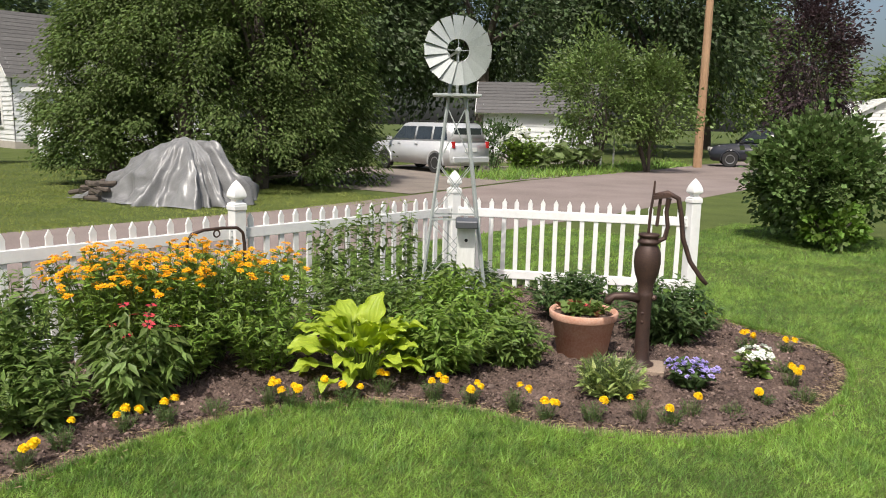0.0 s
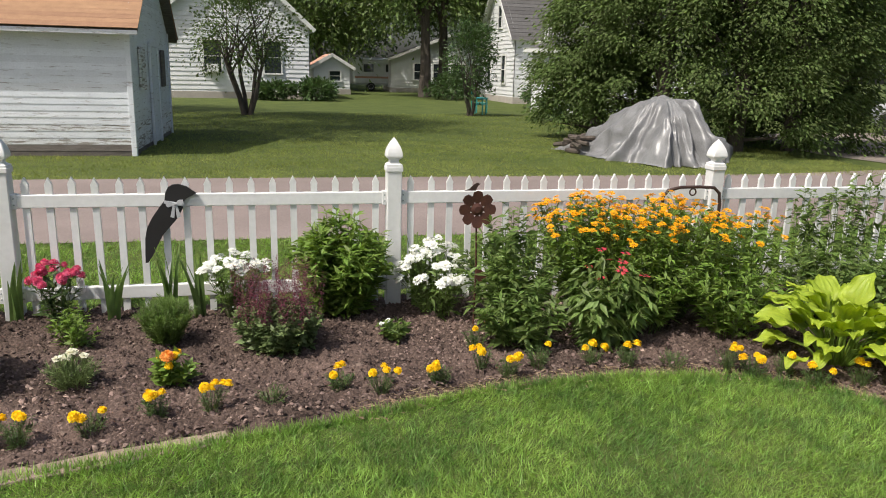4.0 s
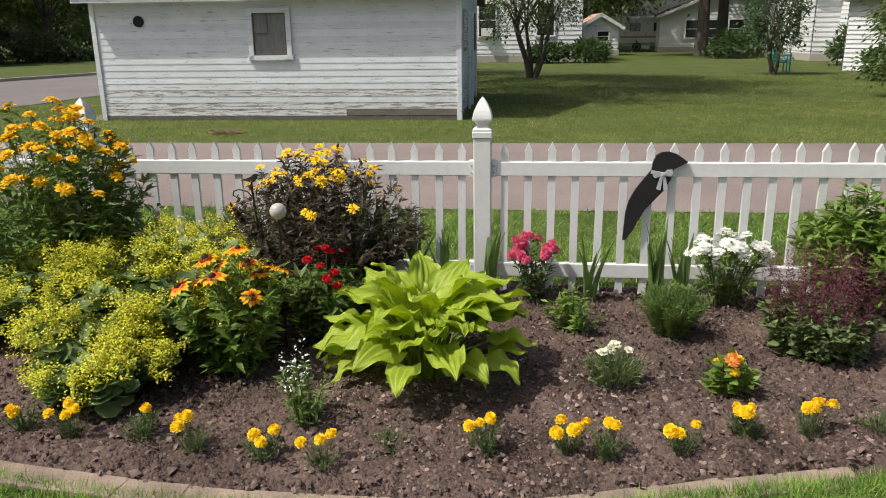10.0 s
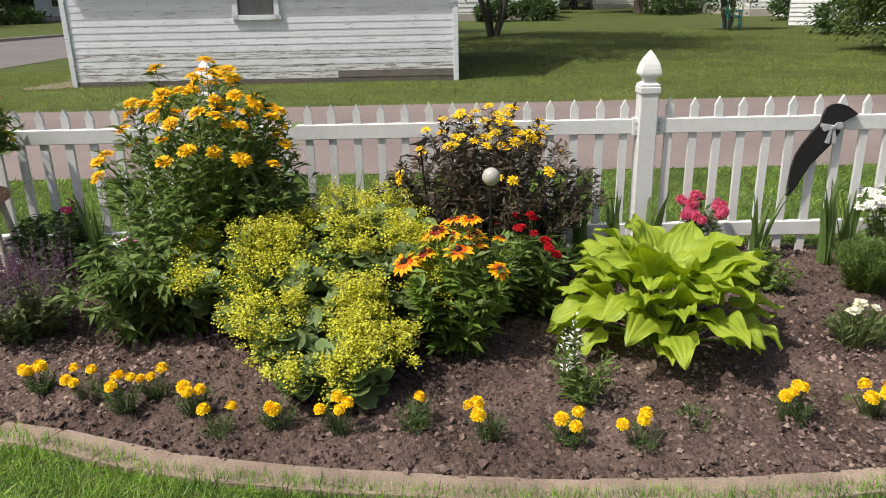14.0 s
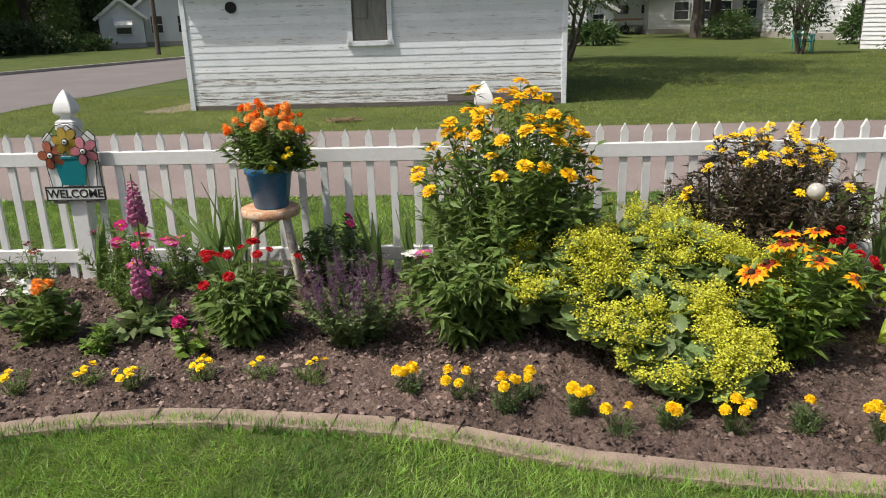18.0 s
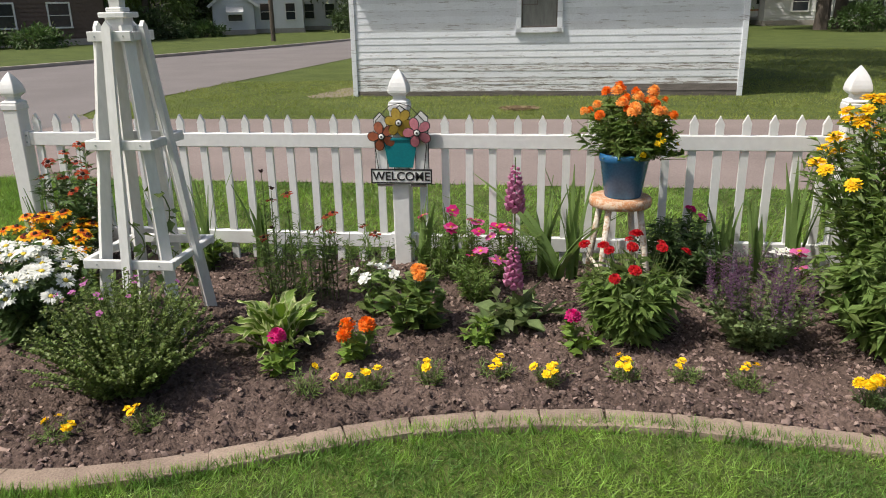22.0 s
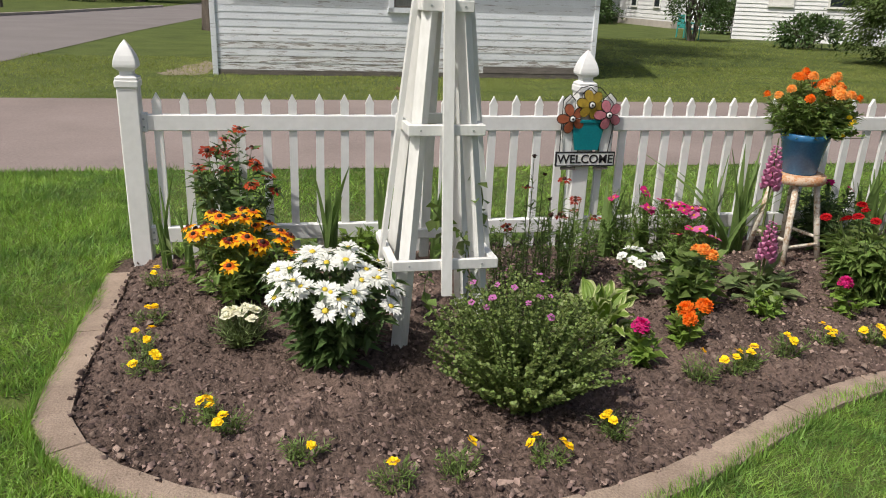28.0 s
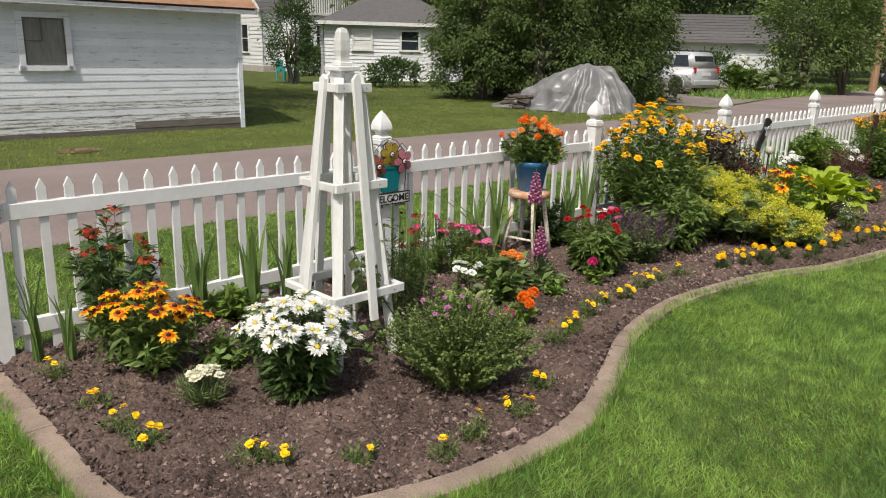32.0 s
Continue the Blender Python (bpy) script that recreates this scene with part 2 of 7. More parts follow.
def link(name, mesh, parent=None, label="", m=None):
    ob = new(name, mesh)
    if parent is not None:
        ob.parent = parent
    if m is not None:
        ob.matrix_basis = m
    if label:
        ob["label"] = label
    return ob


def finish(bm, name, *mats, smooth=False):
    me = bpy.data.meshes.new(name)
    bm.to_mesh(me)
    bm.free()
    for x in mats:
        me.materials.append(x)
    if smooth:
        me.polygons.foreach_set("use_smooth", [True] * len(me.polygons))
    return me


def part(name, bm, material, parent, label="", m=None, smooth=False):
    return link(name, finish(bm, name, material, smooth=smooth), parent, label, m)


def box(bm, x0, x1, y0, y1, z0, z1, bevel=0.0):
    """A block with slightly rounded edges, added to bm."""
    r = bmesh.ops.create_cube(bm, size=1)
    vs = r["verts"]
    for v in vs:
        v.co = Vector(((x0 + x1) / 2 + v.co.x * (x1 - x0), (y0 + y1) / 2 + v.co.y * (y1 - y0), (z0 + z1) / 2 + v.co.z * (z1 - z0)))
    if bevel:
        es = list({e for v in vs for e in v.link_edges})
        bmesh.ops.bevel(bm, geom=es, offset=bevel, segments=1, affect="EDGES")
    return bm


def block(x0, x1, y0, y1, z0, z1, bevel=0.0):
    return box(bmesh.new(), x0, x1, y0, y1, z0, z1, bevel)


def bar(bm, a, b, w, d=None, up=(0, 0, 1), taper=1.0):
    """A straight bar of rectangular section from a to b."""
    a, b = Vector(a), Vector(b)
    x = (b - a).normalized()
    u = Vector(up)
    y = u.cross(x)
    y = y.normalized() if y.length > 1e-4 else Vector((0, 1, 0)).cross(x).normalized()
    z = x.cross(y)
    d = d or w
    vs = []
    for p, k in ((a, 1.0), (b, taper)):
        for s, t in ((-1, -1), (1, -1), (1, 1), (-1, 1)):
            vs.append(bm.verts.new(p + y * (s * w / 2 * k) + z * (t * d / 2 * k)))
    for f in ((3, 2, 1, 0), (4, 5, 6, 7), (0, 1, 5, 4), (1, 2, 6, 5), (2, 3, 7, 6), (3, 0, 4, 7)):
        bm.faces.new([vs[i] for i in f])
    return bm


def tube(bm, pts, radii, sides=6, cap=True):
    """A round tube through points, with a radius at each."""
    pts = [Vector(p) for p in pts]
    rings = []
    for i, p in enumerate(pts):
        d = (pts[min(i + 1, len(pts) - 1)] - pts[max(i - 1, 0)]).normalized()
        y = d.cross(Vector((0.13, 0.31, 0.94)))
        if y.length < 1e-3:
            y = d.cross(Vector((1, 0, 0)))
        y.normalize()
        z = d.cross(y)
        r = radii[i] if hasattr(radii, "__len__") else radii
        rings.append([bm.verts.new(p + y * (r * math.cos(a)) + z * (r * math.sin(a))) for a in (2 * math.pi * k / sides for k in range(sides))])
    for a, b in zip(rings, rings[1:]):
        for k in range(sides):
            bm.faces.new((a[k], a[(k + 1) % sides], b[(k + 1) % sides], b[k]))
    if cap:
        bm.faces.new(rings[0][::-1])
        bm.faces.new(rings[-1])
    return bm


def lathe(bm, profile, sides=20):
    """A turned shape: (radius, z) pairs about the z axis."""
    rings = []
    for r, z in profile:
        rings.append([bm.verts.new((max(r, 0.0005) * math.cos(a), max(r, 0.0005) * math.sin(a), z)) for a in (2 * math.pi * k / sides for k in range(sides))])
    for a, b in zip(rings, rings[1:]):
        for k in range(sides):
            bm.faces.new((a[k], a[(k + 1) % sides], b[(k + 1) % sides], b[k]))
    bm.faces.new(rings[0][::-1])
    bm.faces.new(rings[-1])
    return bm


def slab(bm, outline, y0, y1, axis="y"):
    """A flat plate: an outline in x and z (or x and y) with a thickness."""
    def at(p, d):
        return (p[0], d, p[1]) if axis == "y" else (p[0], p[1], d)
    a = [bm.verts.new(at(p, y0)) for p in outline]
    b = [bm.verts.new(at(p, y1)) for p in outline]
    bm.faces.new(a)
    bm.faces.new(b[::-1])
    for i in range(len(a)):
        j = (i + 1) % len(a)
        bm.faces.new((a[j], a[i], b[i], b[j]))
    bmesh.ops.recalc_face_normals(bm, faces=bm.faces)
    return bm


def raw_mesh(name, V, F, *mats, mi=None, smooth=False):
    """A mesh straight from arrays: V (n, 3) and F (m, k) of one polygon size."""
    me = bpy.data.meshes.new(name)
    V, F = np.asarray(V, np.float32), np.asarray(F, np.int32)
    me.vertices.add(len(V))
    me.vertices.foreach_set("co", V.ravel())
    me.loops.add(F.size)
    me.loops.foreach_set("vertex_index", F.ravel())
    me.polygons.add(len(F))
    me.polygons.foreach_set("loop_start", np.arange(len(F), dtype=np.int32) * F.shape[1])
    for x in mats:
        me.materials.append(x)
    if mi is not None:
        me.polygons.foreach_set("material_index", np.asarray(mi, np.int32))
    if smooth:
        me.polygons.foreach_set("use_smooth", np.ones(len(F), bool))
    me.update(calc_edges=True)
    me.validate()
    return me


def unit(v):
    return v / np.maximum(np.linalg.norm(v, axis=-1, keepdims=True), 1e-9)


def frames(d, roll=None, up=(0, 0, 1)):
    """Rotations whose x axis runs along d and whose z axis is as upright as can be, rolled about d."""
    x = unit(d)
    u = np.broadcast_to(np.array(up, float), x.shape)
    y = np.cross(u, x)
    bad = np.linalg.norm(y, axis=1) < 1e-3
    y[bad] = (0, 1, 0)
    y = unit(y)
    z = np.cross(x, y)
    if roll is not None:
        c, s = np.cos(roll)[:, None], np.sin(roll)[:, None]
        y, z = y * c + z * s, z * c - y * s
    return np.stack((x, y, z), axis=2)


def cloud(tv, tf, pos, rot, scl):
    """Many copies of one small shape as arrays."""
    tv, tf = np.asarray(tv, float), np.asarray(tf, int)
    scl = np.asarray(scl, float)
    scl = scl[:, None, None] if scl.ndim == 1 else scl[:, None, :]
    V = np.einsum("nij,nkj->nki", rot, tv[None] * scl) + np.asarray(pos)[:, None, :]
    F = tf[None] + (len(tv) * np.arange(len(V)))[:, None, None]
    return V.reshape(-1, 3), F.reshape(-1, tf.shape[1])


def leaf_shape(w, droop=0.12, cup=0.06, wide_at=0.42):
    return ([(0, 0, 0), (wide_at, -w, cup), (1, 0, -droop), (0.5, 0, -0.01), (wide_at, w, cup)], [(0, 1, 2, 3), (0, 3, 2, 4)])


LANCE = leaf_shape(0.15)
OVAL = leaf_shape(0.27, 0.1)
BROAD = leaf_shape(0.42, 0.1, 0.08)
NEEDLE = leaf_shape(0.05, 0.05, 0.01)


def kite(w, droop=0.10, cup=0.07, wide_at=0.45):
    """A leaf of one bent face."""
    return [(0, 0, 0), (wide_at, -w, cup), (1, 0, -droop), (wide_at, w, cup)], [(0, 1, 2, 3)]


TRI_LEAF = ([(0, 0, 0), (0.62, -0.36, 0.05), (1, 0.26, -0.12)], [(0, 1, 2)])
K_OVAL, K_BROAD, K_SPRAY = kite(0.28), kite(0.42), kite(0.24, 0.30, 0.03)
FEATHER = leaf_shape(0.085, 0.10, 0.02)


def round_leaf(n=14, deep=0.07):
    """A round scalloped leaf, cupped, its stalk at the origin."""
    V = [(0.46, 0, -0.05)]
    for i in range(n):
        a = math.pi + 2 * math.pi * i / n
        r = 0.5 * (1 + (deep if i % 2 else -deep))
        if i == 0:
            r = 0.22
        V.append((0.5 + r * math.cos(a), r * math.sin(a), 0.09 + (0.03 if i % 2 else -0.02)))
    return V, [(0, 1 + i, 1 + (i + 1) % n) for i in range(n)]


ROUND = round_leaf()


def azi(a, e):
    return np.stack((np.cos(a) * np.cos(e), np.sin(a) * np.cos(e), np.sin(e)), axis=1)


def tube_cloud(P, radius):
    """Thin three-sided stems: P is (stems, points, 3)."""
    S, K, _ = P.shape
    d = np.zeros_like(P)
    d[:, :-1] = P[:, 1:] - P[:, :-1]
    d[:, -1] = d[:, -2]
    R = frames(d.reshape(-1, 3))
    ang = np.array([0, 2.094, 4.189])
    rad = (np.asarray(radius, float) * np.ones(S))[:, None] * np.linspace(1, 0.55, K)[None]
    ring = R[:, :, 1][:, None, :] * np.cos(ang)[None, :, None] + R[:, :, 2][:, None, :] * np.sin(ang)[None, :, None]
    V = P.reshape(-1, 1, 3) + ring * rad.reshape(-1, 1, 1)
    base = (np.arange(S)[:, None] * K + np.arange(K - 1)[None]).reshape(-1) * 3
    F = np.stack([np.stack((base + k, base + (k + 1) % 3, base + 3 + (k + 1) % 3, base + 3 + k), axis=1) for k in range(3)], axis=1)
    return V.reshape(-1, 3), F.reshape(-1, 4)


# ---- ground, roads and bed ----
def sheet(name, pts, z, material, kind="structure", label="", category="", thick=0.0):
    bm = bmesh.new()
    vs = [bm.verts.new((x, y, z)) for x, y in pts]
    f = bm.faces.new(vs)
    if f.normal.z < 0:
        bmesh.ops.reverse_faces(bm, faces=[f])
    if thick:
        r = bmesh.ops.extrude_face_region(bm, geom=[f])
        for v in r["geom"]:
            if isinstance(v, bmesh.types.BMVert):
                v.co.z += thick
        bmesh.ops.recalc_face_normals(bm, faces=bm.faces)
    return tagged(link(name, finish(bm, name, material)), label, category, "", kind)


sheet("ground", [(-600, -600), (600, -600), (600, 600), (-600, 600)], 0.0, M_LAWN, label="mown green lawn reaching past the houses", category="lawn")
sheet("road_alley", [(-11.9, 2.25), (9, 2.25), (14, 2.3), (60, 6.5), (60, 12.0), (34, 10.2), (20, 8.6), (14.5, 7.4), (10, 6.6), (-11.9, 6.35)], 0.006, M_ROAD, label="reddish asphalt lane behind the picket fence", category="road")
sheet("road_street", [(-11.9, -60), (-11.1, 6.4), (-11.45, 6.75), (-11.65, 7.4), (-11.7, 8.4), (-11.5, 10), (-10.9, 21), (-7.5, 60), (-2, 120), (-9, 120), (-13.5, 45), (-16.2, 30.6), (-20.6, 15.8), (-23, 4), (-23, -60)], 0.010, M_STREET, label="grey asphalt side street", category="road")
sheet("driveway", [(14.0, 7.45), (19.8, 8.7), (27, 9.45), (27.5, 12.0), (23, 16.5), (15.5, 15.5), (13.6, 10)], 0.014, M_GRAVEL, label="worn dirt and asphalt driveway", category="driveway")
sheet("dirt_patch", [(-8.5, 9.25), (-8.36, 9.12), (-8.2, 9.3), (-8.0, 9.2), (-7.82, 9.5), (-7.8, 10.4), (-7.86, 11.4), (-8.05, 11.9), (-8.12, 11.2), (-8.34, 10.9), (-8.36, 10.3), (-8.56, 10.1), (-8.5, 9.7), (-8.66, 9.5)], 0.004, M_SAND, label="bare sandy dirt beside the shed corner", category="dirt")
for a, b, z in (((-11.9, -30), (-11.9, 1.6), 0.008), ((-23.0, 4.0), (-20.6, 15.8), 0.05), ((-20.6, 15.8), (-16.2, 30.6), 0.05), ((-16.2, 30.6), (-13.5, 45.0), 0.05)):
    kb = bmesh.new()
    bar(kb, (*a, z), (*b, z), 0.32 if z < 0.02 else 0.18, 0.045 if z < 0.02 else 0.14)
    tagged(link("kerb", finish(kb, "kerb", M_KERB)), "pale concrete kerb along the street", "kerb", "", "structure")

EDGE = [(-7.47, 0.05), (-7.45, -0.5), (-7.44, -1.0), (-7.43, -1.47), (-7.36, -1.76), (-7.05, -2.09), (-6.53, -2.33), (-6.0, -2.41), (-5.55, -2.38),
        (-5.06, -2.19), (-4.54, -1.94), (-4.16, -1.83), (-3.7, -1.77), (-3.20, -1.80), (-2.77, -1.85), (-2.48, -1.93), (-2.20, -2.04), (-1.87, -2.12), (-1.42, -2.19),
        (-0.87, -2.25), (-0.25, -2.26), (0.20, -2.23), (0.57, -2.14), (0.98, -2.02), (1.46, -1.90), (1.96, -1.78), (2.7, -1.57), (3.4, -1.50), (4.1, -1.60), (4.5, -1.82),
        (4.70, -2.05), (4.93, -2.44), (5.02, -2.85), (5.24, -3.19), (5.53, -3.52), (6.05, -3.77), (6.87, -3.80), (7.55, -3.62), (7.95, -3.18), (8.0, -2.75), (8.3, -2.1)]


def smooth_line(pts, step):
    """Points at even steps along a Catmull-Rom curve."""
    P = [np.array(p, float) for p in pts]
    P = [2 * P[0] - P[1]] + P + [2 * P[-1] - P[-2]]
    fine = []
    for i in range(1, len(P) - 2):
        a, b, c, d = P[i - 1:i + 3]
        for u in np.linspace(0, 1, 12, endpoint=False):
            fine.append(0.5 * (2 * b + (c - a) * u + (2 * a - 5 * b + 4 * c - d) * u * u + (3 * b - a - 3 * c + d) * u ** 3))
    fine = np.array(fine + [P[-2]])
    s = np.concatenate(([0], np.cumsum(np.linalg.norm(np.diff(fine, axis=0), axis=1))))
    at = np.arange(0, s[-1], step)
    return np.stack([np.interp(at, s, fine[:, k]) for k in (0, 1)], axis=1)


EDGE_LINE = smooth_line(EDGE, 0.05)
BED = np.vstack((EDGE_LINE, [(8.5, -1.9), (7.4, 0.10), (-7.42, 0.10)]))


def inside(poly, x, y):
    """Which points lie in a polygon."""
    hit = np.zeros(x.shape, bool)
    for (x0, y0), (x1, y1) in zip(poly, np.roll(poly, -1, axis=0)):
        if y0 != y1:
            hit ^= ((y0 > y) != (y1 > y)) & (x < (x1 - x0) * (y - y0) / (y1 - y0) + x0)
    return hit


def near_edge(x, y):
    """The distance to the bed's front edge."""
    q = EDGE_LINE[::2]
    return np.min(np.hypot(x[:, None] - q[None, :, 0], y[:, None] - q[None, :, 1]), axis=1)


def soil_height(x, y):
    n = np.array([0.5 * noise.noise((a * 1.3, b * 1.3, 0.0)) * 0.05 + noise.noise((a * 9, b * 9, 3.0)) * 0.024 + abs(noise.noise((a * 17, b * 17, 5.0))) * 0.036 + abs(noise.noise((a * 31, b * 31, 8.0))) * 0.034 for a, b in zip(x, y)])
    return 0.016 + n


def build_soil():
    step = 0.0185
    gx, gy = np.arange(-7.5, 8.6, step), np.arange(-3.9, 0.16, step)
    X, Y = np.meshgrid(gx, gy, indexing="ij")
    x, y = X.ravel(), Y.ravel()
    keep = inside(BED, x, y)
    d = np.full(x.shape, 9.0)
    d[keep] = near_edge(x[keep], y[keep])
    z = np.full(x.shape, -0.03)
    z[keep] = soil_height(x[keep], y[keep]) * np.clip((d[keep] - 0.09) / 0.09, 0.05, 1)
    k = keep.reshape(X.shape)
    cells = np.argwhere(k[:-1, :-1] | k[1:, :-1] | k[1:, 1:] | k[:-1, 1:])
    ny = len(gy)
    i = cells[:, 0] * ny + cells[:, 1]
    F = np.stack((i, i + ny, i + ny + 1, i + 1), axis=1)
    used, F = np.unique(F, return_inverse=True)
    V = np.stack((x, y, z), axis=1)[used]
    me = raw_mesh("soil", V, F.reshape(-1, 4), M_SOIL, smooth=True)
    tagged(link("garden_bed", me), "brown bark and soil flower bed, loosely raked", "flower bed", "", "structure")


build_soil()


# ---- picket fence ----
def picket_mesh():
    bm = bmesh.new()
    h, w, t = 0.915, 0.0215, 0.011
    out = [(-w, 0.02), (w, 0.02), (w, h - 0.045), (w + 0.002, h - 0.035), (0.0, h + 0.012), (-w - 0.002, h - 0.035), (-w, h - 0.045)]
    slab(bm, out, -t, t)
    return finish(bm, "picket", M_VINYL)


def post_mesh():
    bm = block(-0.051, 0.051, -0.051, 0.051, -0.3, 0.99, 0.006)
    box(bm, -0.058, 0.058, -0.058, 0.058, 0.955, 0.995, 0.006)
    return finish(bm, "post", M_VINYL)


def cap_mesh():
    """A gothic post cap: square collar, waist, flared knob and pointed tip."""
    bm = bmesh.new()
    prof = [(0.054, 0.0), (0.054, 0.015), (0.032, 0.030), (0.032, 0.045), (0.044, 0.056), (0.055, 0.066), (0.056, 0.078), (0.053, 0.098), (0.046, 0.122), (0.035, 0.146), (0.023, 0.168), (0.011, 0.185), (0.002, 0.196)]
    rings = [[bm.verts.new((sx * r, sy * r, z)) for sx, sy in ((-1, -1), (1, -1), (1, 1), (-1, 1))] for r, z in prof]
    for a, b in zip(rings, rings[1:]):
        for k in range(4):
            bm.faces.new((a[k], a[(k + 1) % 4], b[(k + 1) % 4], b[k]))
    bm.faces.new(rings[0][::-1])
    bm.faces.new(rings[-1])
    bmesh.ops.bevel(bm, geom=[e for e in bm.edges if abs(e.verts[0].co.z - e.verts[1].co.z) > 1e-4], offset=0.004, segments=1, affect="EDGES")
    return finish(bm, "cap", M_VINYL)


def screw_mesh():
    bm = lathe(bmesh.new(), [(0.006, 0), (0.006, 0.003), (0.003, 0.005)], 8)
    return finish(bm, "screw", M_GALV)


def fence_panel(parent, a, b, picket, screw):
    """Two rails and a row of pickets between two posts."""
    a, b = Vector((*a, 0)), Vector((*b, 0))
    d = (b - a).normalized()
    turn = math.degrees(math.atan2(d.y, d.x))
    span = (b - a).length
    base = Matrix.Translation(a) @ pose(0, 0, 0, 0, 0, turn)
    for z0, z1 in ((0.735, 0.818), (0.128, 0.212)):
        part("rail", block(0.05, span - 0.05, -0.022, 0.022, z0, z1, 0.004), M_VINYL, parent, m=base)
        for x in (0.064, span - 0.064):
            part("bracket", block(x - 0.016, x + 0.016, -0.029, 0.029, z0 - 0.006, z1 + 0.006, 0.003), M_VINYL, parent, m=base)
            for dz in (0.022, 0.062):
                link("screw", screw, parent, m=base @ pose(x, -0.030, z0 + dz, 90, 0, 0))
    count = 17
    for i in range(count):
        x = 0.5 * span + (i - (count - 1) / 2) * (span - 0.25) / (count - 1)
        lean = random.uniform(-0.35, 0.35)
        link("picket", picket, parent, m=base @ pose(x, 0.0, random.uniform(-0.004, 0.004), 0, lean, 0))


POSTS = [(-7.31, 0.0), (-4.86, 0.0), (-2.41, 0.0), (0.0, 0.0), (2.44, 0.0), (4.885, 0.01), (7.336, 0.0), (8.52, -1.96)]


def picket_fence():
    f = thing("picket_fence", label="white vinyl picket fence with gothic post caps behind the flower bed", category="fence")
    pk, po, cp, sc = picket_mesh(), post_mesh(), cap_mesh(), screw_mesh()
    for i, (x, y) in enumerate(POSTS):
        turn = -28 if i == 7 else -14 if i == 6 else 0
        p = link("post", po, f, m=pose(x, y, 0, random.uniform(-0.3, 0.3), random.uniform(-0.3, 0.3), turn))
        link("cap", cp, p, m=pose(0, 0, 0.99))
    for a, b in zip(POSTS, POSTS[1:]):
        fence_panel(f, a, b, pk, sc)


picket_fence()


# ---- old shed ----
def sash_window(parent, x, z, w, h, m, pane_mat, frame_mat, y=-0.02, bars=True, deep=0.05):
    """A window: casing, sash bars and panes, in a wall whose face is y = 0 and looks along -y."""
    win = link("window", finish(block(x - w / 2, x + w / 2, y + 0.030, y + 0.045, z, z + h), "pane", pane_mat), parent, m=m)
    fw = 0.09 if w > 0.5 else 0.07
    for n2, r in (("casing", (x - w / 2 - fw, x - w / 2, z - fw, z + h + fw)), ("casing", (x + w / 2, x + w / 2 + fw, z - fw, z + h + fw)),
                  ("casing", (x - w / 2, x + w / 2, z + h, z + h + fw)), ("sill", (x - w / 2 - fw - 0.02, x + w / 2 + fw + 0.02, z - fw, z - 0.005))):
        part(n2, block(r[0], r[1], y - (0.03 if n2 == "sill" and bars else 0.012), y + 0.055, r[2], r[3], 0.004), frame_mat, win)
    if bars:
        part("sash_bar", block(x - w / 2, x + w / 2, y + 0.012, y + 0.032, z + h * 0.5 - 0.018, z + h * 0.5 + 0.018), frame_mat, win)
    return win


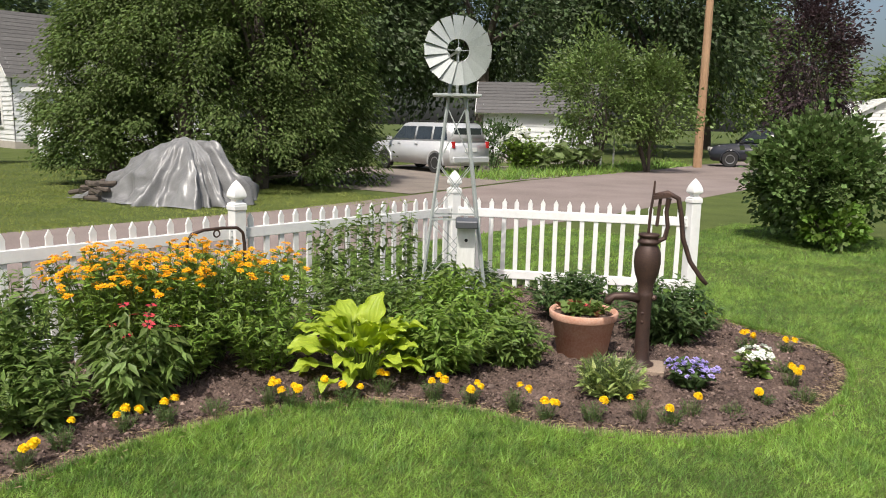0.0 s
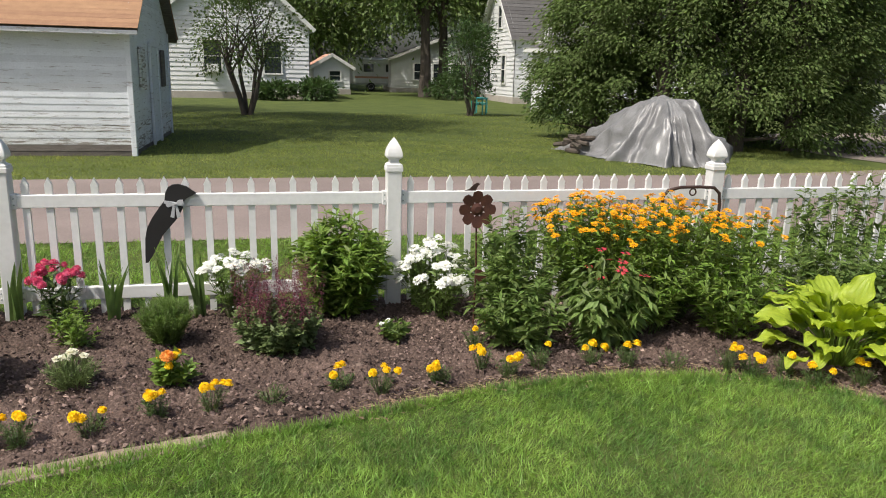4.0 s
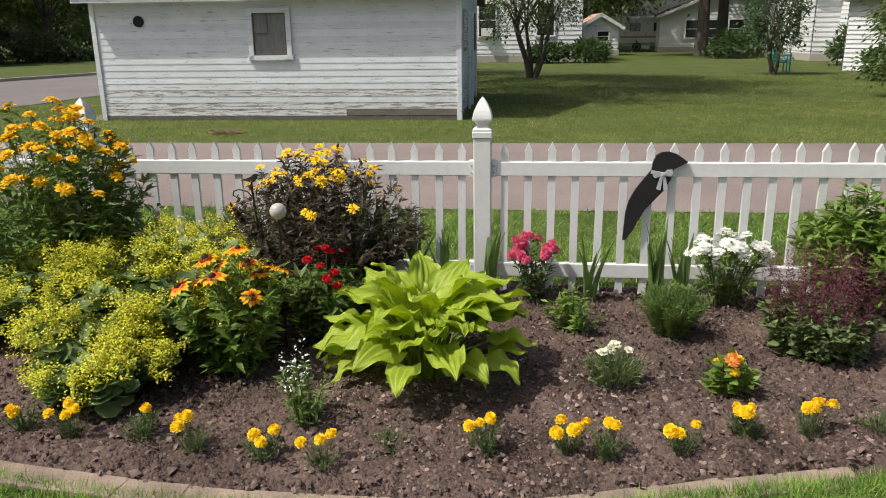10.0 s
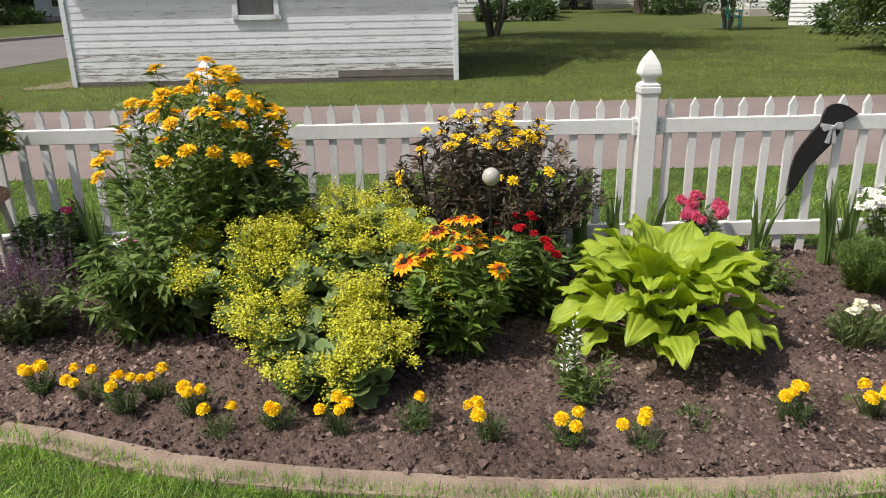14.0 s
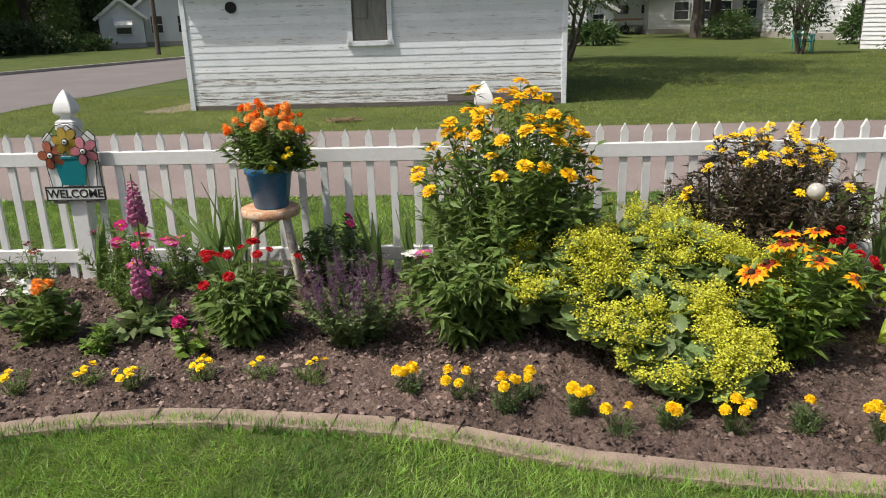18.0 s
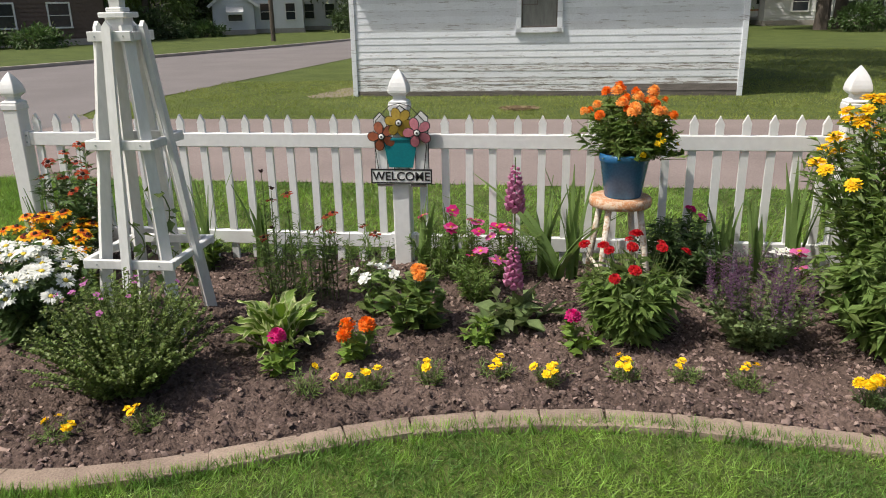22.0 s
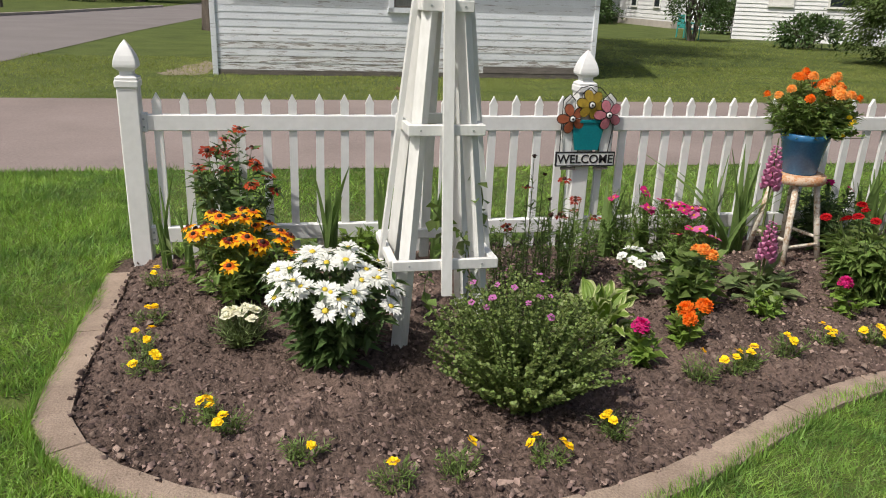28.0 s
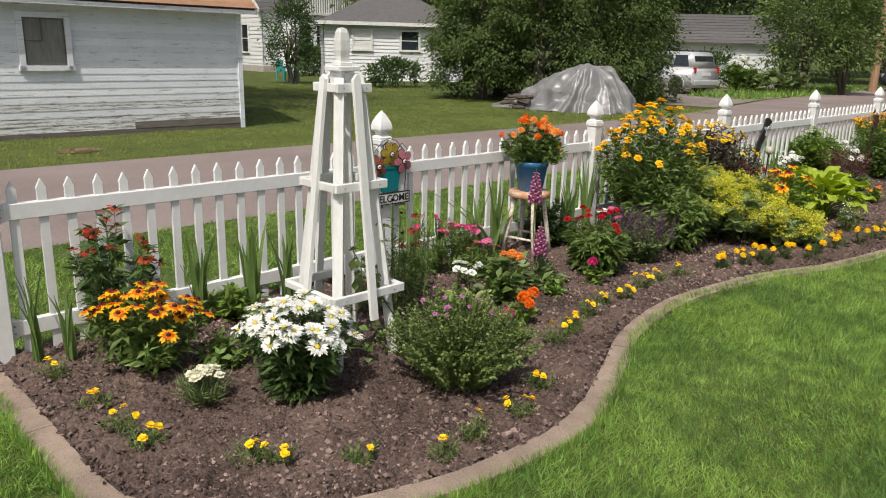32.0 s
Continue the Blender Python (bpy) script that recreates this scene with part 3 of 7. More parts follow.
def shed():
    L, D, H, RIDGE, OV = 6.86, 5.2, 2.36, 4.25, 0.26
    base = pose(-7.71, 9.42, 0, 0, 0, 0.3)
    s = thing("old_shed", base, "old white clapboard shed with peeling paint and a tan shingle roof", "shed")
    core = bmesh.new()
    prof = [(0, 0.0), (D, 0.0), (D, H), (D / 2, RIDGE), (0, H)]
    a = [core.verts.new((0.03, y + 0.03 if y == 0 else y - 0.03 if y == D else y, z)) for y, z in prof]
    b = [core.verts.new((L - 0.03, y + 0.03 if y == 0 else y - 0.03 if y == D else y, z)) for y, z in prof]
    core.faces.new(a)
    core.faces.new(b[::-1])
    for i in range(5):
        core.faces.new((a[(i + 1) % 5], a[i], b[i], b[(i + 1) % 5]))
    bmesh.ops.recalc_face_normals(core, faces=core.faces)
    part("wall_core", core, M_BAREWOOD, s)
    course = 0.118
    rows = int(H / course)
    board = {}
    for kind, length in (("front", L - 0.16), ("side", D - 0.16)):
        bm = bmesh.new()
        slab(bm, [(0.0, 0.0), (0.0125, 0.0), (0.005, course + 0.010), (0.0, course + 0.010)], 0, length)
        me = finish(bm, "clapboard", M_SHED)
        board[kind] = [me]
        for worn in (M_SHEDMID, M_SHEDLOW):
            low = me.copy()
            low.materials.clear()
            low.materials.append(worn)
            board[kind].append(low)
    for i in range(rows):
        z = 0.09 + i * course
        low = 2 if i < 2 or i == 3 else 1 if i < 6 or i == 9 else 0
        if i < 1:
            bare = slab(bmesh.new(), [(0.0, 0.0), (0.022, 0.0), (0.0075, course + 0.010), (0.0, course + 0.010)], 0, 2.05)
            part("bare_clapboard", bare, M_BAREWOOD, s, m=Matrix.Translation((L - 0.085, 0.028, z)) @ Matrix(((0, -1, 0, 0), (-1, 0, 0, 0), (0, 0, 1, 0), (0, 0, 0, 1))))
        link("clapboard", board["front"][low], s, m=Matrix.Translation((L - 0.08, 0.03, z)) @ pose(0, 0, 0, random.uniform(-0.5, 0.5), random.uniform(-0.03, 0.03), 0) @ Matrix(((0, -1, 0, 0), (-1, 0, 0, 0), (0, 0, 1, 0), (0, 0, 0, 1))))
        link("clapboard", board["side"][low], s, m=Matrix.Translation((L - 0.03, 0.08, z)))
    for i in range(rows, int(RIDGE / course)):
        z = 0.09 + i * course
        wd = D * (RIDGE - z) / (RIDGE - H) - 0.1
        if wd > 0.3:
            bm = bmesh.new()
            slab(bm, [(0.0, 0.0), (0.014, 0.0), (0.006, course + 0.012), (0.0, course + 0.012)], (D - wd) / 2, (D + wd) / 2)
            part("clapboard", bm, M_SHED, s, m=pose(L - 0.03, 0, z))
    part("sill_board", block(0.02, L - 0.02, 0.012, 0.03, -0.02, 0.085), M_BAREWOOD, s)
    for x, y in ((0.04, 0.0), (L - 0.04, 0.0), (L - 0.0, 0.05), (L - 0.0, D - 0.05)):
        w = 0.045
        part("corner_board", block(x - w if y == 0 else x - 0.03, x + w if y == 0 else x + 0.008, y - 0.008 if y == 0 else y - w, y + 0.03 if y == 0 else y + w, 0.0, H, 0.004), M_SHED, s)
    win = sash_window(s, 3.38, 1.18, 0.62, 0.74, None, M_CURTAIN, M_SHED, y=-0.026, bars=False)
    for x0, x1, z0, z1 in ((3.075, 3.685, 1.185, 1.207), (3.075, 3.685, 1.895, 1.915), (3.075, 3.094, 1.207, 1.895), (3.666, 3.685, 1.207, 1.895), (3.094, 3.35, 1.555, 1.570), (3.335, 3.350, 1.570, 1.895)):
        part("sash_bar", block(x0, x1, -0.012, 0.002, z0, z1), M_BAREWOOD, win)
    part("vent_hole", lathe(bmesh.new(), [(0.10, 0), (0.10, 0.03), (0.082, 0.032)], 18), M_DARK, s, m=pose(0.92, 0.02, 1.80, 90, 0, 0))
    # side door and small shuttered window in the gable end
    part("door_leaf", block(L + 0.0, L + 0.03, 2.15, 3.05, 0.05, 1.98, 0.004), M_SHED, s)
    for y in (2.1, 3.1):
        part("door_casing", block(L - 0.01, L + 0.045, y - 0.05, y + 0.05, 0.0, 2.06, 0.004), M_SHED, s)
    part("door_casing", block(L - 0.01, L + 0.045, 2.15, 3.05, 1.99, 2.09, 0.004), M_SHED, s)
    part("boarded_window", block(L - 0.01, L + 0.03, 0.85, 1.45, 1.15, 1.95, 0.004), M_SHEDLOW, s)
    part("boarded_window", block(L - 0.01, L + 0.03, 3.7, 4.2, 1.15, 1.95, 0.004), M_BAREWOOD, s)
    slope = math.hypot(D / 2 + OV, (RIDGE - H) * (D / 2 + OV) / (D / 2))
    ang = math.atan2(RIDGE - H, D / 2)
    for side in (0, 1):
        m = Matrix.Translation((0, D / 2, RIDGE + 0.03)) @ (pose(L, 0, 0, 0, 0, 180) if side else Matrix.Identity(4)) @ pose(0, 0, 0, math.degrees(ang), 0, 0)
        part("roof_deck", block(-0.18, L + 0.18, -slope, 0, -0.05, 0.0), M_BAREWOOD, s, m=m)
        n = 26 if side == 0 else 8
        for k in range(n):
            y0 = -slope + k * slope / n
            part("shingle_course", block(-0.2, L + 0.2, y0 - 0.012, y0 + slope / n, 0.002, 0.014), M_SHINGLE, s, m=m @ pose(0, 0, 0, -0.6, 0, 0))
    y = -OV
    z = RIDGE + 0.03 - (D / 2 + OV) * math.tan(ang)
    part("fascia", block(-0.18, L + 0.18, y - 0.01, y + 0.02, z - 0.075, z - 0.005), M_SHEDMID, s)
    part("soffit", block(-0.15, L + 0.15, y + 0.02, 0.0, z - 0.02, z + 0.0), M_SHED, s)


shed()


# ---- houses beyond ----
def lap(bm, a, b, n, z0, z1):
    """One course of lapped siding from a to b: its foot stands proud of the course below."""
    vs = [bm.verts.new((p[0] + n[0] * o, p[1] + n[1] * o, z)) for p, o, z in ((a, 0.055, z0), (b, 0.055, z0), (b, 0.022, z1), (a, 0.022, z1), (a, -0.02, z0), (b, -0.02, z0))]
    bm.faces.new(vs[:4])
    bm.faces.new((vs[4], vs[5], vs[1], vs[0]))


def gable_house(name, m, w, d, h, rise, wall, roof, windows, label, ov=0.35, courses=0.22, category="house", side_windows=()):
    """A house whose gable end faces -y: lapped siding, roof slabs, windows on the front and on the left side."""
    g = thing(name, m, label, category)
    bm = bmesh.new()
    n = max(4, int(h / courses))
    for face in ("front", "left", "right"):
        for k in range(n):
            z0, z1 = k * h / n, (k + 1) * h / n + 0.01
            if face == "front":
                lap(bm, (-w / 2, 0), (w / 2, 0), (0, -1), z0, z1)
            elif face == "left":
                lap(bm, (-w / 2, d), (-w / 2, 0), (-1, 0), z0, z1)
            else:
                lap(bm, (w / 2, 0), (w / 2, d), (1, 0), z0, z1)
    ng = max(3, int(rise / courses))
    for k in range(ng):
        ww = w * (1 - (k + 0.5) / ng)
        lap(bm, (-ww / 2, 0), (ww / 2, 0), (0, -1), h + k * rise / ng, h + (k + 1) * rise / ng)
    box(bm, -w / 2 + 0.05, w / 2 - 0.05, 0.03, d, 0, h)
    part("siding", bm, wall, g)
    ang = math.atan2(rise, w / 2)
    sl = math.hypot(w / 2 + ov, (w / 2 + ov) * math.tan(ang))
    for side in (-1, 1):
        mm = Matrix.Translation((0, 0, h + rise + 0.02)) @ (pose(0, d, 0, 0, 0, 180) if side < 0 else Matrix.Identity(4)) @ pose(0, 0, 0, 0, math.degrees(ang), 0)
        deck = part("roof", block(0, sl, -ov + 0.01, d + ov - 0.01, -0.03, 0.012), M_WHITEPAINT, g, m=mm)
        rows = int(sl / 0.30)
        for k in range(rows):
            part("shingle_course", slab(bmesh.new(), [(k * sl / rows, 0.012), ((k + 1) * sl / rows + 0.02, 0.020), ((k + 1) * sl / rows + 0.02, 0.032), (k * sl / rows, 0.018)], -ov, d + ov), roof, deck)
        part("fascia", block(0, sl, -ov - 0.03, -ov, -0.16, 0.045), M_WHITEPAINT, g, m=mm if side > 0 else Matrix.Translation((0, 0, h + rise + 0.02)) @ pose(0, 0, 0, 0, 180 - math.degrees(ang), 0) @ pose(0, 0, 0, 180, 0, 0) @ pose(0, 0, 0, 180, 0, 0) @ Matrix.Diagonal((1, 1, -1, 1)))
    for x, z, ww, hh in windows:
        sash_window(g, x, z, ww, hh, None, M_GLASS, M_WHITEPAINT, y=-0.11)
    for y, z, ww, hh in side_windows:
        sash_window(g, y, z, ww, hh, pose(w / 2, 0, 0, 0, 0, 90), M_GLASS, M_WHITEPAINT, y=-0.11)
    part("foundation", block(-w / 2 - 0.06, w / 2 + 0.06, -0.06, d, -0.1, 0.35), M_KERB, g)
    return g


h1 = gable_house("white_house", pose(-0.55, 36.9, 0, 0, 0, 2), 7.8, 9, 3.9, 3.6, M_SIDING, M_GREYROOF,
                 [(-1.05, 1.35, 0.85, 1.6), (2.0, 1.35, 0.85, 1.6), (0.4, 4.9, 0.9, 1.3)], "white clapboard house with a steep gable")
part("air_conditioner", block(-1.35, -0.75, -0.45, 0.0, 1.35, 1.75, 0.01), M_WHITEPAINT, h1)
gable_house("red_roofed_outbuilding", pose(5.2, 46.6, 0, 0, 0, 4), 2.4, 3, 1.9, 0.7, M_SIDING, M_TERRA, [(0.2, 0.9, 0.7, 0.6)], "small white outbuilding with a reddish roof", category="outbuilding")
gable_house("bungalow", pose(15.0, 54, 0, 0, 0, -4), 9.5, 8, 2.6, 1.9, M_SIDING, M_GREYROOF, [(-2.4, 1.0, 1.0, 1.2), (-0.9, 1.0, 1.0, 1.2), (0.6, 1.0, 1.0, 1.2), (2.4, 1.0, 1.0, 1.2)], "white bungalow with a row of porch windows under trees")
gable_house("white_garage", pose(29.5, 18.4, 0, 0, 0, 219), 5.0, 4.9, 2.3, 1.3, M_SIDING, M_GREYROOF, [], "long white garage with a grey shingle roof", category="garage")
gable_house("far_garage", pose(61.0, 9.0, 0, 0, 0, -60), 5.5, 7, 2.5, 1.5, M_SIDING, M_WHITEPAINT, [], "white garage beyond the lane", category="garage")
gable_house("far_white_house", pose(-26.3, 54.6, 0, 0, 0, 24), 4.8, 8, 2.7, 1.8, M_SIDING, M_GREYROOF, [(-0.5, 1.0, 0.8, 1.2), (1.4, 1.0, 0.7, 1.2)], "small white house across the street")
gable_house("far_white_house", pose(-28.2, 51.6, 0, 0, 0, 24), 3.0, 4, 2.3, 1.2, M_SIDING, M_GREYROOF, [(0.1, 1.0, 1.0, 0.9)], "low white house wing with a window awning")
gable_house("far_white_house", pose(-24.8, 63.0, 0, 0, 0, 24), 5.0, 8, 2.8, 1.8, M_SIDING, M_GREYROOF, [(-1.2, 1.0, 0.8, 1.2), (0.6, 1.0, 0.8, 1.2)], "white house farther along the street")


def awning():
    """A sloped white awning over the window of the low wing."""
    a = thing("window_awning", pose(-28.2, 51.6, 0, 0, 0, 24), "white metal awning over the house window", "awning")
    part("hood", block(-0.52, 0.72, -0.72, 0.0, -0.05, 0.0, 0.004), M_WHITEPAINT, a, m=pose(0, -0.09, 2.02, 33, 0, 0))
    part("valance", block(-0.52, 0.72, -0.73, -0.70, 1.46, 1.60), M_WHITEPAINT, a)


awning()
gable_house("brick_house", pose(-33.5, 33.0, 0, 0, 0, 40), 11, 8, 2.9, 2.0, M_BRICK, M_GREYROOF, [(-2.5, 1.0, 1.0, 1.2), (0.5, 1.0, 1.0, 1.2), (3.2, 1.0, 1.0, 1.2)], "brown brick house across the street")


def balcony_house():
    """A gabled house with a flat-roofed room along its sunny side and a balustrade on that roof."""
    g = gable_house("balcony_house", pose(14.4, 39.0, 0, 0, 0, 270), 7.0, 9, 3.7, 3.2, M_SIDING, M_GREYROOF, [(1.6, 1.1, 0.7, 1.5), (-1.4, 1.1, 0.7, 1.5), (0.6, 4.2, 0.7, 1.2)], "white clapboard house with a grey gabled roof and a balustraded balcony")
    low = bmesh.new()
    for k in range(16):
        lap(low, (3.5 + 1.5, 1.2), (3.5 + 1.5, 9.0), (1, 0), k * 0.2, k * 0.2 + 0.21)
        lap(low, (3.5, 1.2), (5.0, 1.2), (0, -1), k * 0.2, k * 0.2 + 0.21)
    box(low, 3.5, 4.95, 1.25, 9.0, 0, 3.2)
    part("front_room", low, M_SIDING, g)
    part("balcony_floor", block(3.6, 5.2, 1.0, 9.2, 3.2, 3.34, 0.01), M_WHITEPAINT, g)
    part("hand_rail", block(5.06, 5.14, 1.0, 9.2, 4.14, 4.22), M_WHITEPAINT, g)
    for i in range(52):
        part("baluster", block(5.07, 5.13, 1.05 + i * 0.157, 1.11 + i * 0.157, 3.34, 4.14), M_WHITEPAINT, g)
    for y, w in ((1.8, 0.75), (3.0, 0.85), (4.3, 0.6), (6.2, 0.8)):
        sash_window(g, y, 1.45, w, 1.2, pose(5.0, 0, 0, 0, 0, 90), M_GLASS, M_WHITEPAINT, y=-0.11)


balcony_house()


def hip_garage():
    """A small white building with a hipped roof and two square windows."""
    g = thing("hipped_outbuilding", pose(12.3, 26.2, 0, 0, 0, -32), "small white clapboard outbuilding with a grey hipped roof", "outbuilding")
    w, d, h, up, ov = 6.6, 6.0, 2.62, 1.7, 0.35
    bm = bmesh.new()
    for k in range(16):
        z0, z1 = k * h / 16, (k + 1) * h / 16 + 0.01
        lap(bm, (0, 0), (w, 0), (0, -1), z0, z1)
        lap(bm, (0, d), (0, 0), (-1, 0), z0, z1)
    box(bm, 0.05, w - 0.05, 0.05, d, 0, h)
    part("siding", bm, M_SIDING, g)
    rf = bmesh.new()
    e = [rf.verts.new(p) for p in ((-ov, -ov, h), (w + ov, -ov, h), (w + ov, d + ov, h), (-ov, d + ov, h))]
    r = [rf.verts.new(p) for p in ((d / 2, d / 2, h + up), (w - d / 2 + 0.3, d / 2, h + up))]
    for f in ((e[0], e[1], r[1], r[0]), (e[1], e[2], r[1]), (e[2], e[3], r[0], r[1]), (e[3], e[0], r[0]), (e[3], e[2], e[1], e[0])):
        rf.faces.new(f)
    part("roof", rf, M_GREYROOF, g)
    for n2, q in (("fascia", (-ov - 0.02, w + ov, -ov - 0.03, -ov - 0.002)), ("fascia", (-ov - 0.03, -ov - 0.002, -ov, d + ov))):
        part(n2, block(*q, h - 0.11, h + 0.05), M_WHITEPAINT, g)
    for x in (1.75, 4.0):
        sash_window(g, x, 1.45, 0.80, 0.82, None, M_GLASS if x > 2 else M_WHITEPAINT, M_WHITEPAINT, y=-0.11)


hip_garage()


# ---- trees ----
def crown_mesh(name, rng, centre, radii, clumps, leaves, size, material, shape=TRI_LEAF, spread=0.24, hang=0.0, shell=0.55, low=-0.75):
    """A ragged crown: leaf clumps spread over an uneven volume."""
    c = np.array(centre, float)
    r = np.array(radii, float)
    d = unit(rng.normal(size=(clumps, 3)))
    d[:, 2] = np.where(d[:, 2] < low, -d[:, 2], d[:, 2])
    k = (shell + (1 - shell) * rng.random(clumps)) * (0.86 + 0.28 * rng.random(clumps))
    cc = d * k[:, None] * r
    who = rng.integers(0, clumps, leaves)
    cs = (0.6 + 0.8 * rng.random(clumps)) * spread * float(r.mean())
    off = rng.normal(size=(leaves, 3)) * cs[who][:, None] * 0.6
    p = cc[who] + off
    out = unit(p / r + 0.35 * rng.normal(size=(leaves, 3)))
    out[:, 2] -= hang
    R = frames(out, rng.normal(size=leaves) * 0.9)
    V, F = cloud(*shape, p + c, R, size * (0.6 + 0.8 * rng.random(leaves)))
    return raw_mesh(name, V, F, material)


def tree(name, x, y, h, radius, base, material, leaves, size, label, seed, trunk=0.16, clumps=60, shape=TRI_LEAF, hang=0.15, stems=1, lean=0.0, category="tree", group="", low=-0.75, bark=None):
    rng = np.random.default_rng(seed)
    if size > 0.3:
        leaves, size = int(leaves * 2.1), size * 0.66
    t = thing(name, pose(x, y, 0), label, category, group)
    for s in range(stems):
        bm = bmesh.new()
        a = rng.random() * 6.28
        b0 = Vector((1.1 * trunk * math.cos(a), 1.1 * trunk * math.sin(a), -0.1)) if stems > 1 else Vector((0, 0, -0.1))
        fork = Vector((math.cos(a) * (0.35 * radius if stems > 1 else lean), math.sin(a) * (0.35 * radius if stems > 1 else 0), base + 0.25 * (h - base)))
        tube(bm, [b0, b0.lerp(fork, 0.35) + Vector((0.05, 0.02, 0)), b0.lerp(fork, 0.7), fork], [trunk * 1.25, trunk, trunk * 0.85, trunk * 0.65], 8)
        for i in range(5):
            e = Vector((math.cos(a + i * 1.3) * radius * 0.6, math.sin(a + i * 1.3) * radius * 0.6, base + (h - base) * (0.45 + 0.09 * i)))
            st = fork.lerp(b0, 0.12 * (i % 3))
            part("limb", tube(bmesh.new(), [st, st.lerp(e, 0.5) + Vector((0, 0, 0.15)), e], [trunk * 0.5, trunk * 0.3, trunk * 0.1], 5), bark or M_BARK, t)
        part("trunk", bm, bark or M_BARK, t)
    link("crown", crown_mesh("crown", rng, (0, 0, (h + base) / 2), (radius, radius, (h - base) / 2), clumps, leaves, size, material, shape, hang=hang, low=low), t)
    return t


def boxelder(x, y, h, r, seed, leaves=33000):
    """A thicket tree leafy to the ground: drooping sprays on branch tufts, with gaps of shade between them."""
    rng = np.random.default_rng(seed)
    t = thing("boxelder_tree", pose(x, y, 0), "broad leafy green boxelder tree reaching down to the grass", "tree", "boxelders behind the tarp")
    part("trunk", tube(bmesh.new(), [(0, 0, -0.1), (0.05, 0, h * 0.4), (0, 0, h * 0.9)], [0.20, 0.14, 0.03], 8), M_BARK, t)
    cl = 210
    zc = rng.random(cl) ** 0.85 * h
    ac = rng.random(cl) * 6.283
    rr = r * (1 - (zc / h) ** 2.6) ** 0.55 * (0.55 + 0.55 * rng.random(cl) ** 0.7)
    cc = np.stack((np.cos(ac) * rr, np.sin(ac) * rr, zc + 0.12), axis=1)
    for i in range(0, cl, 14):
        q = Vector(cc[i])
        part("limb", tube(bmesh.new(), [(0, 0, q.z * 0.55), (q.x * 0.5, q.y * 0.5, q.z * 0.85), q], [0.05, 0.03, 0.012], 5), M_BARK, t)
    wide = 0.13 + 0.15 * rng.random(cl)
    who = rng.integers(0, cl, leaves)
    off = rng.normal(size=(leaves, 3))
    p = cc[who] + off * (wide[who] * np.array(((1.0,), (1.0,), (0.75,)))).T
    p[:, 2] = np.abs(p[:, 2]) + 0.05
    out = np.stack((p[:, 0] / r, p[:, 1] / r, np.zeros(leaves)), axis=1) * 0.7 + off * (0.5, 0.5, 0.25)
    out = unit(out + 0.35 * rng.normal(size=(leaves, 3)))
    out[:, 2] = out[:, 2] * 0.4 - 0.28
    V, F = cloud(*K_SPRAY, p, frames(out, rng.normal(size=leaves) * 0.55), 0.060 + 0.075 * rng.random(leaves))
    link("crown", raw_mesh("crown", V, F, M_CEDAR), t)


for i, (x, y, h, r) in enumerate(((9.75, 13.4, 4.6, 1.5), (10.7, 11.8, 7.2, 1.9), (12.0, 10.6, 7.8, 1.95), (13.5, 10.7, 6.2, 1.7), (11.4, 14.2, 7.5, 2.0), (14.6, 11.6, 4.6, 1.35))):
    boxelder(x, y, h, r, 40 + i)

tree("lilac_tree", 0.6, 22.4, 4.6, 1.9, 1.0, M_LILAC, 7000, 0.10, "open-branched lilac standing on the lawn", 1, trunk=0.075, stems=6, clumps=80)
tree("lilac_tree", 8.9, 23.5, 3.6, 0.95, 0.0, M_SHRUB, 4500, 0.11, "bushy lilac standing on the lawn", 2, trunk=0.06, stems=5, clumps=60)
tree("elm_tree", -8.72, 22.6, 11.5, 3.6, 4.6, M_TREE, 9000, 0.24, "thick-trunked elm standing beside the side street", 28, trunk=0.36)
tree("ash_tree", -2.6, 16.4, 10.5, 5.5, 4.3, M_TREE, 22000, 0.2, "leafy ash tree standing behind the old shed", 29, trunk=0.22)
tree("maple_tree", 11.0, 44.0, 13, 5.0, 3.2, M_TREE, 11625, 0.406, "tall dark maple behind the houses", 3, trunk=0.35)
tree("maple_tree", 12.6, 46.0, 14, 5.0, 3.4, M_TREE, 10075, 0.406, "tall dark maple behind the houses", 4, trunk=0.33)
tree("maple_tree", 5.0, 58.0, 15, 6.0, 1.5, M_TREE, 11625, 0.499, "leafy maple behind the outbuilding", 5, trunk=0.35)
tree("maple_tree", -2.0, 66.0, 17, 7.0, 2.0, M_TREE, 11625, 0.568, "leafy maple behind the white house", 6, trunk=0.35)
tree("maple_tree", 20.0, 66.0, 18, 8.0, 2.0, M_TREEDARK, 13950, 0.568, "large dark maple in the distance", 7, trunk=0.4)
tree("maple_tree", 30.0, 30.0, 15, 6.0, 2.0, M_TREEDARK, 13950, 0.476, "large dark maple behind the garage", 8, trunk=0.4)
tree("maple_tree", 37.0, 25.0, 17, 7.5, 2.5, M_TREEDARK, 17050, 0.476, "large dark maple behind the garage", 9, trunk=0.45)
tree("maple_tree", 43.0, 17.0, 15, 6.5, 3.0, M_TREEDARK, 15500, 0.476, "large dark maple beside the lane", 10, trunk=0.4)
tree("maple_tree", 23.5, 33.0, 13, 5.0, 2.0, M_TREE, 9300, 0.441, "leafy maple behind the cedars", 11, trunk=0.3)
tree("maple_tree", 62.0, 22.0, 10.5, 6.0, 1.5, M_TREE, 9300, 0.534, "leafy tree far down the lane", 12, trunk=0.3)
tree("maple_tree", 66.0, 6.0, 7.5, 5.0, 1.0, M_TREE, 7750, 0.534, "leafy tree far down the lane", 13, trunk=0.3)
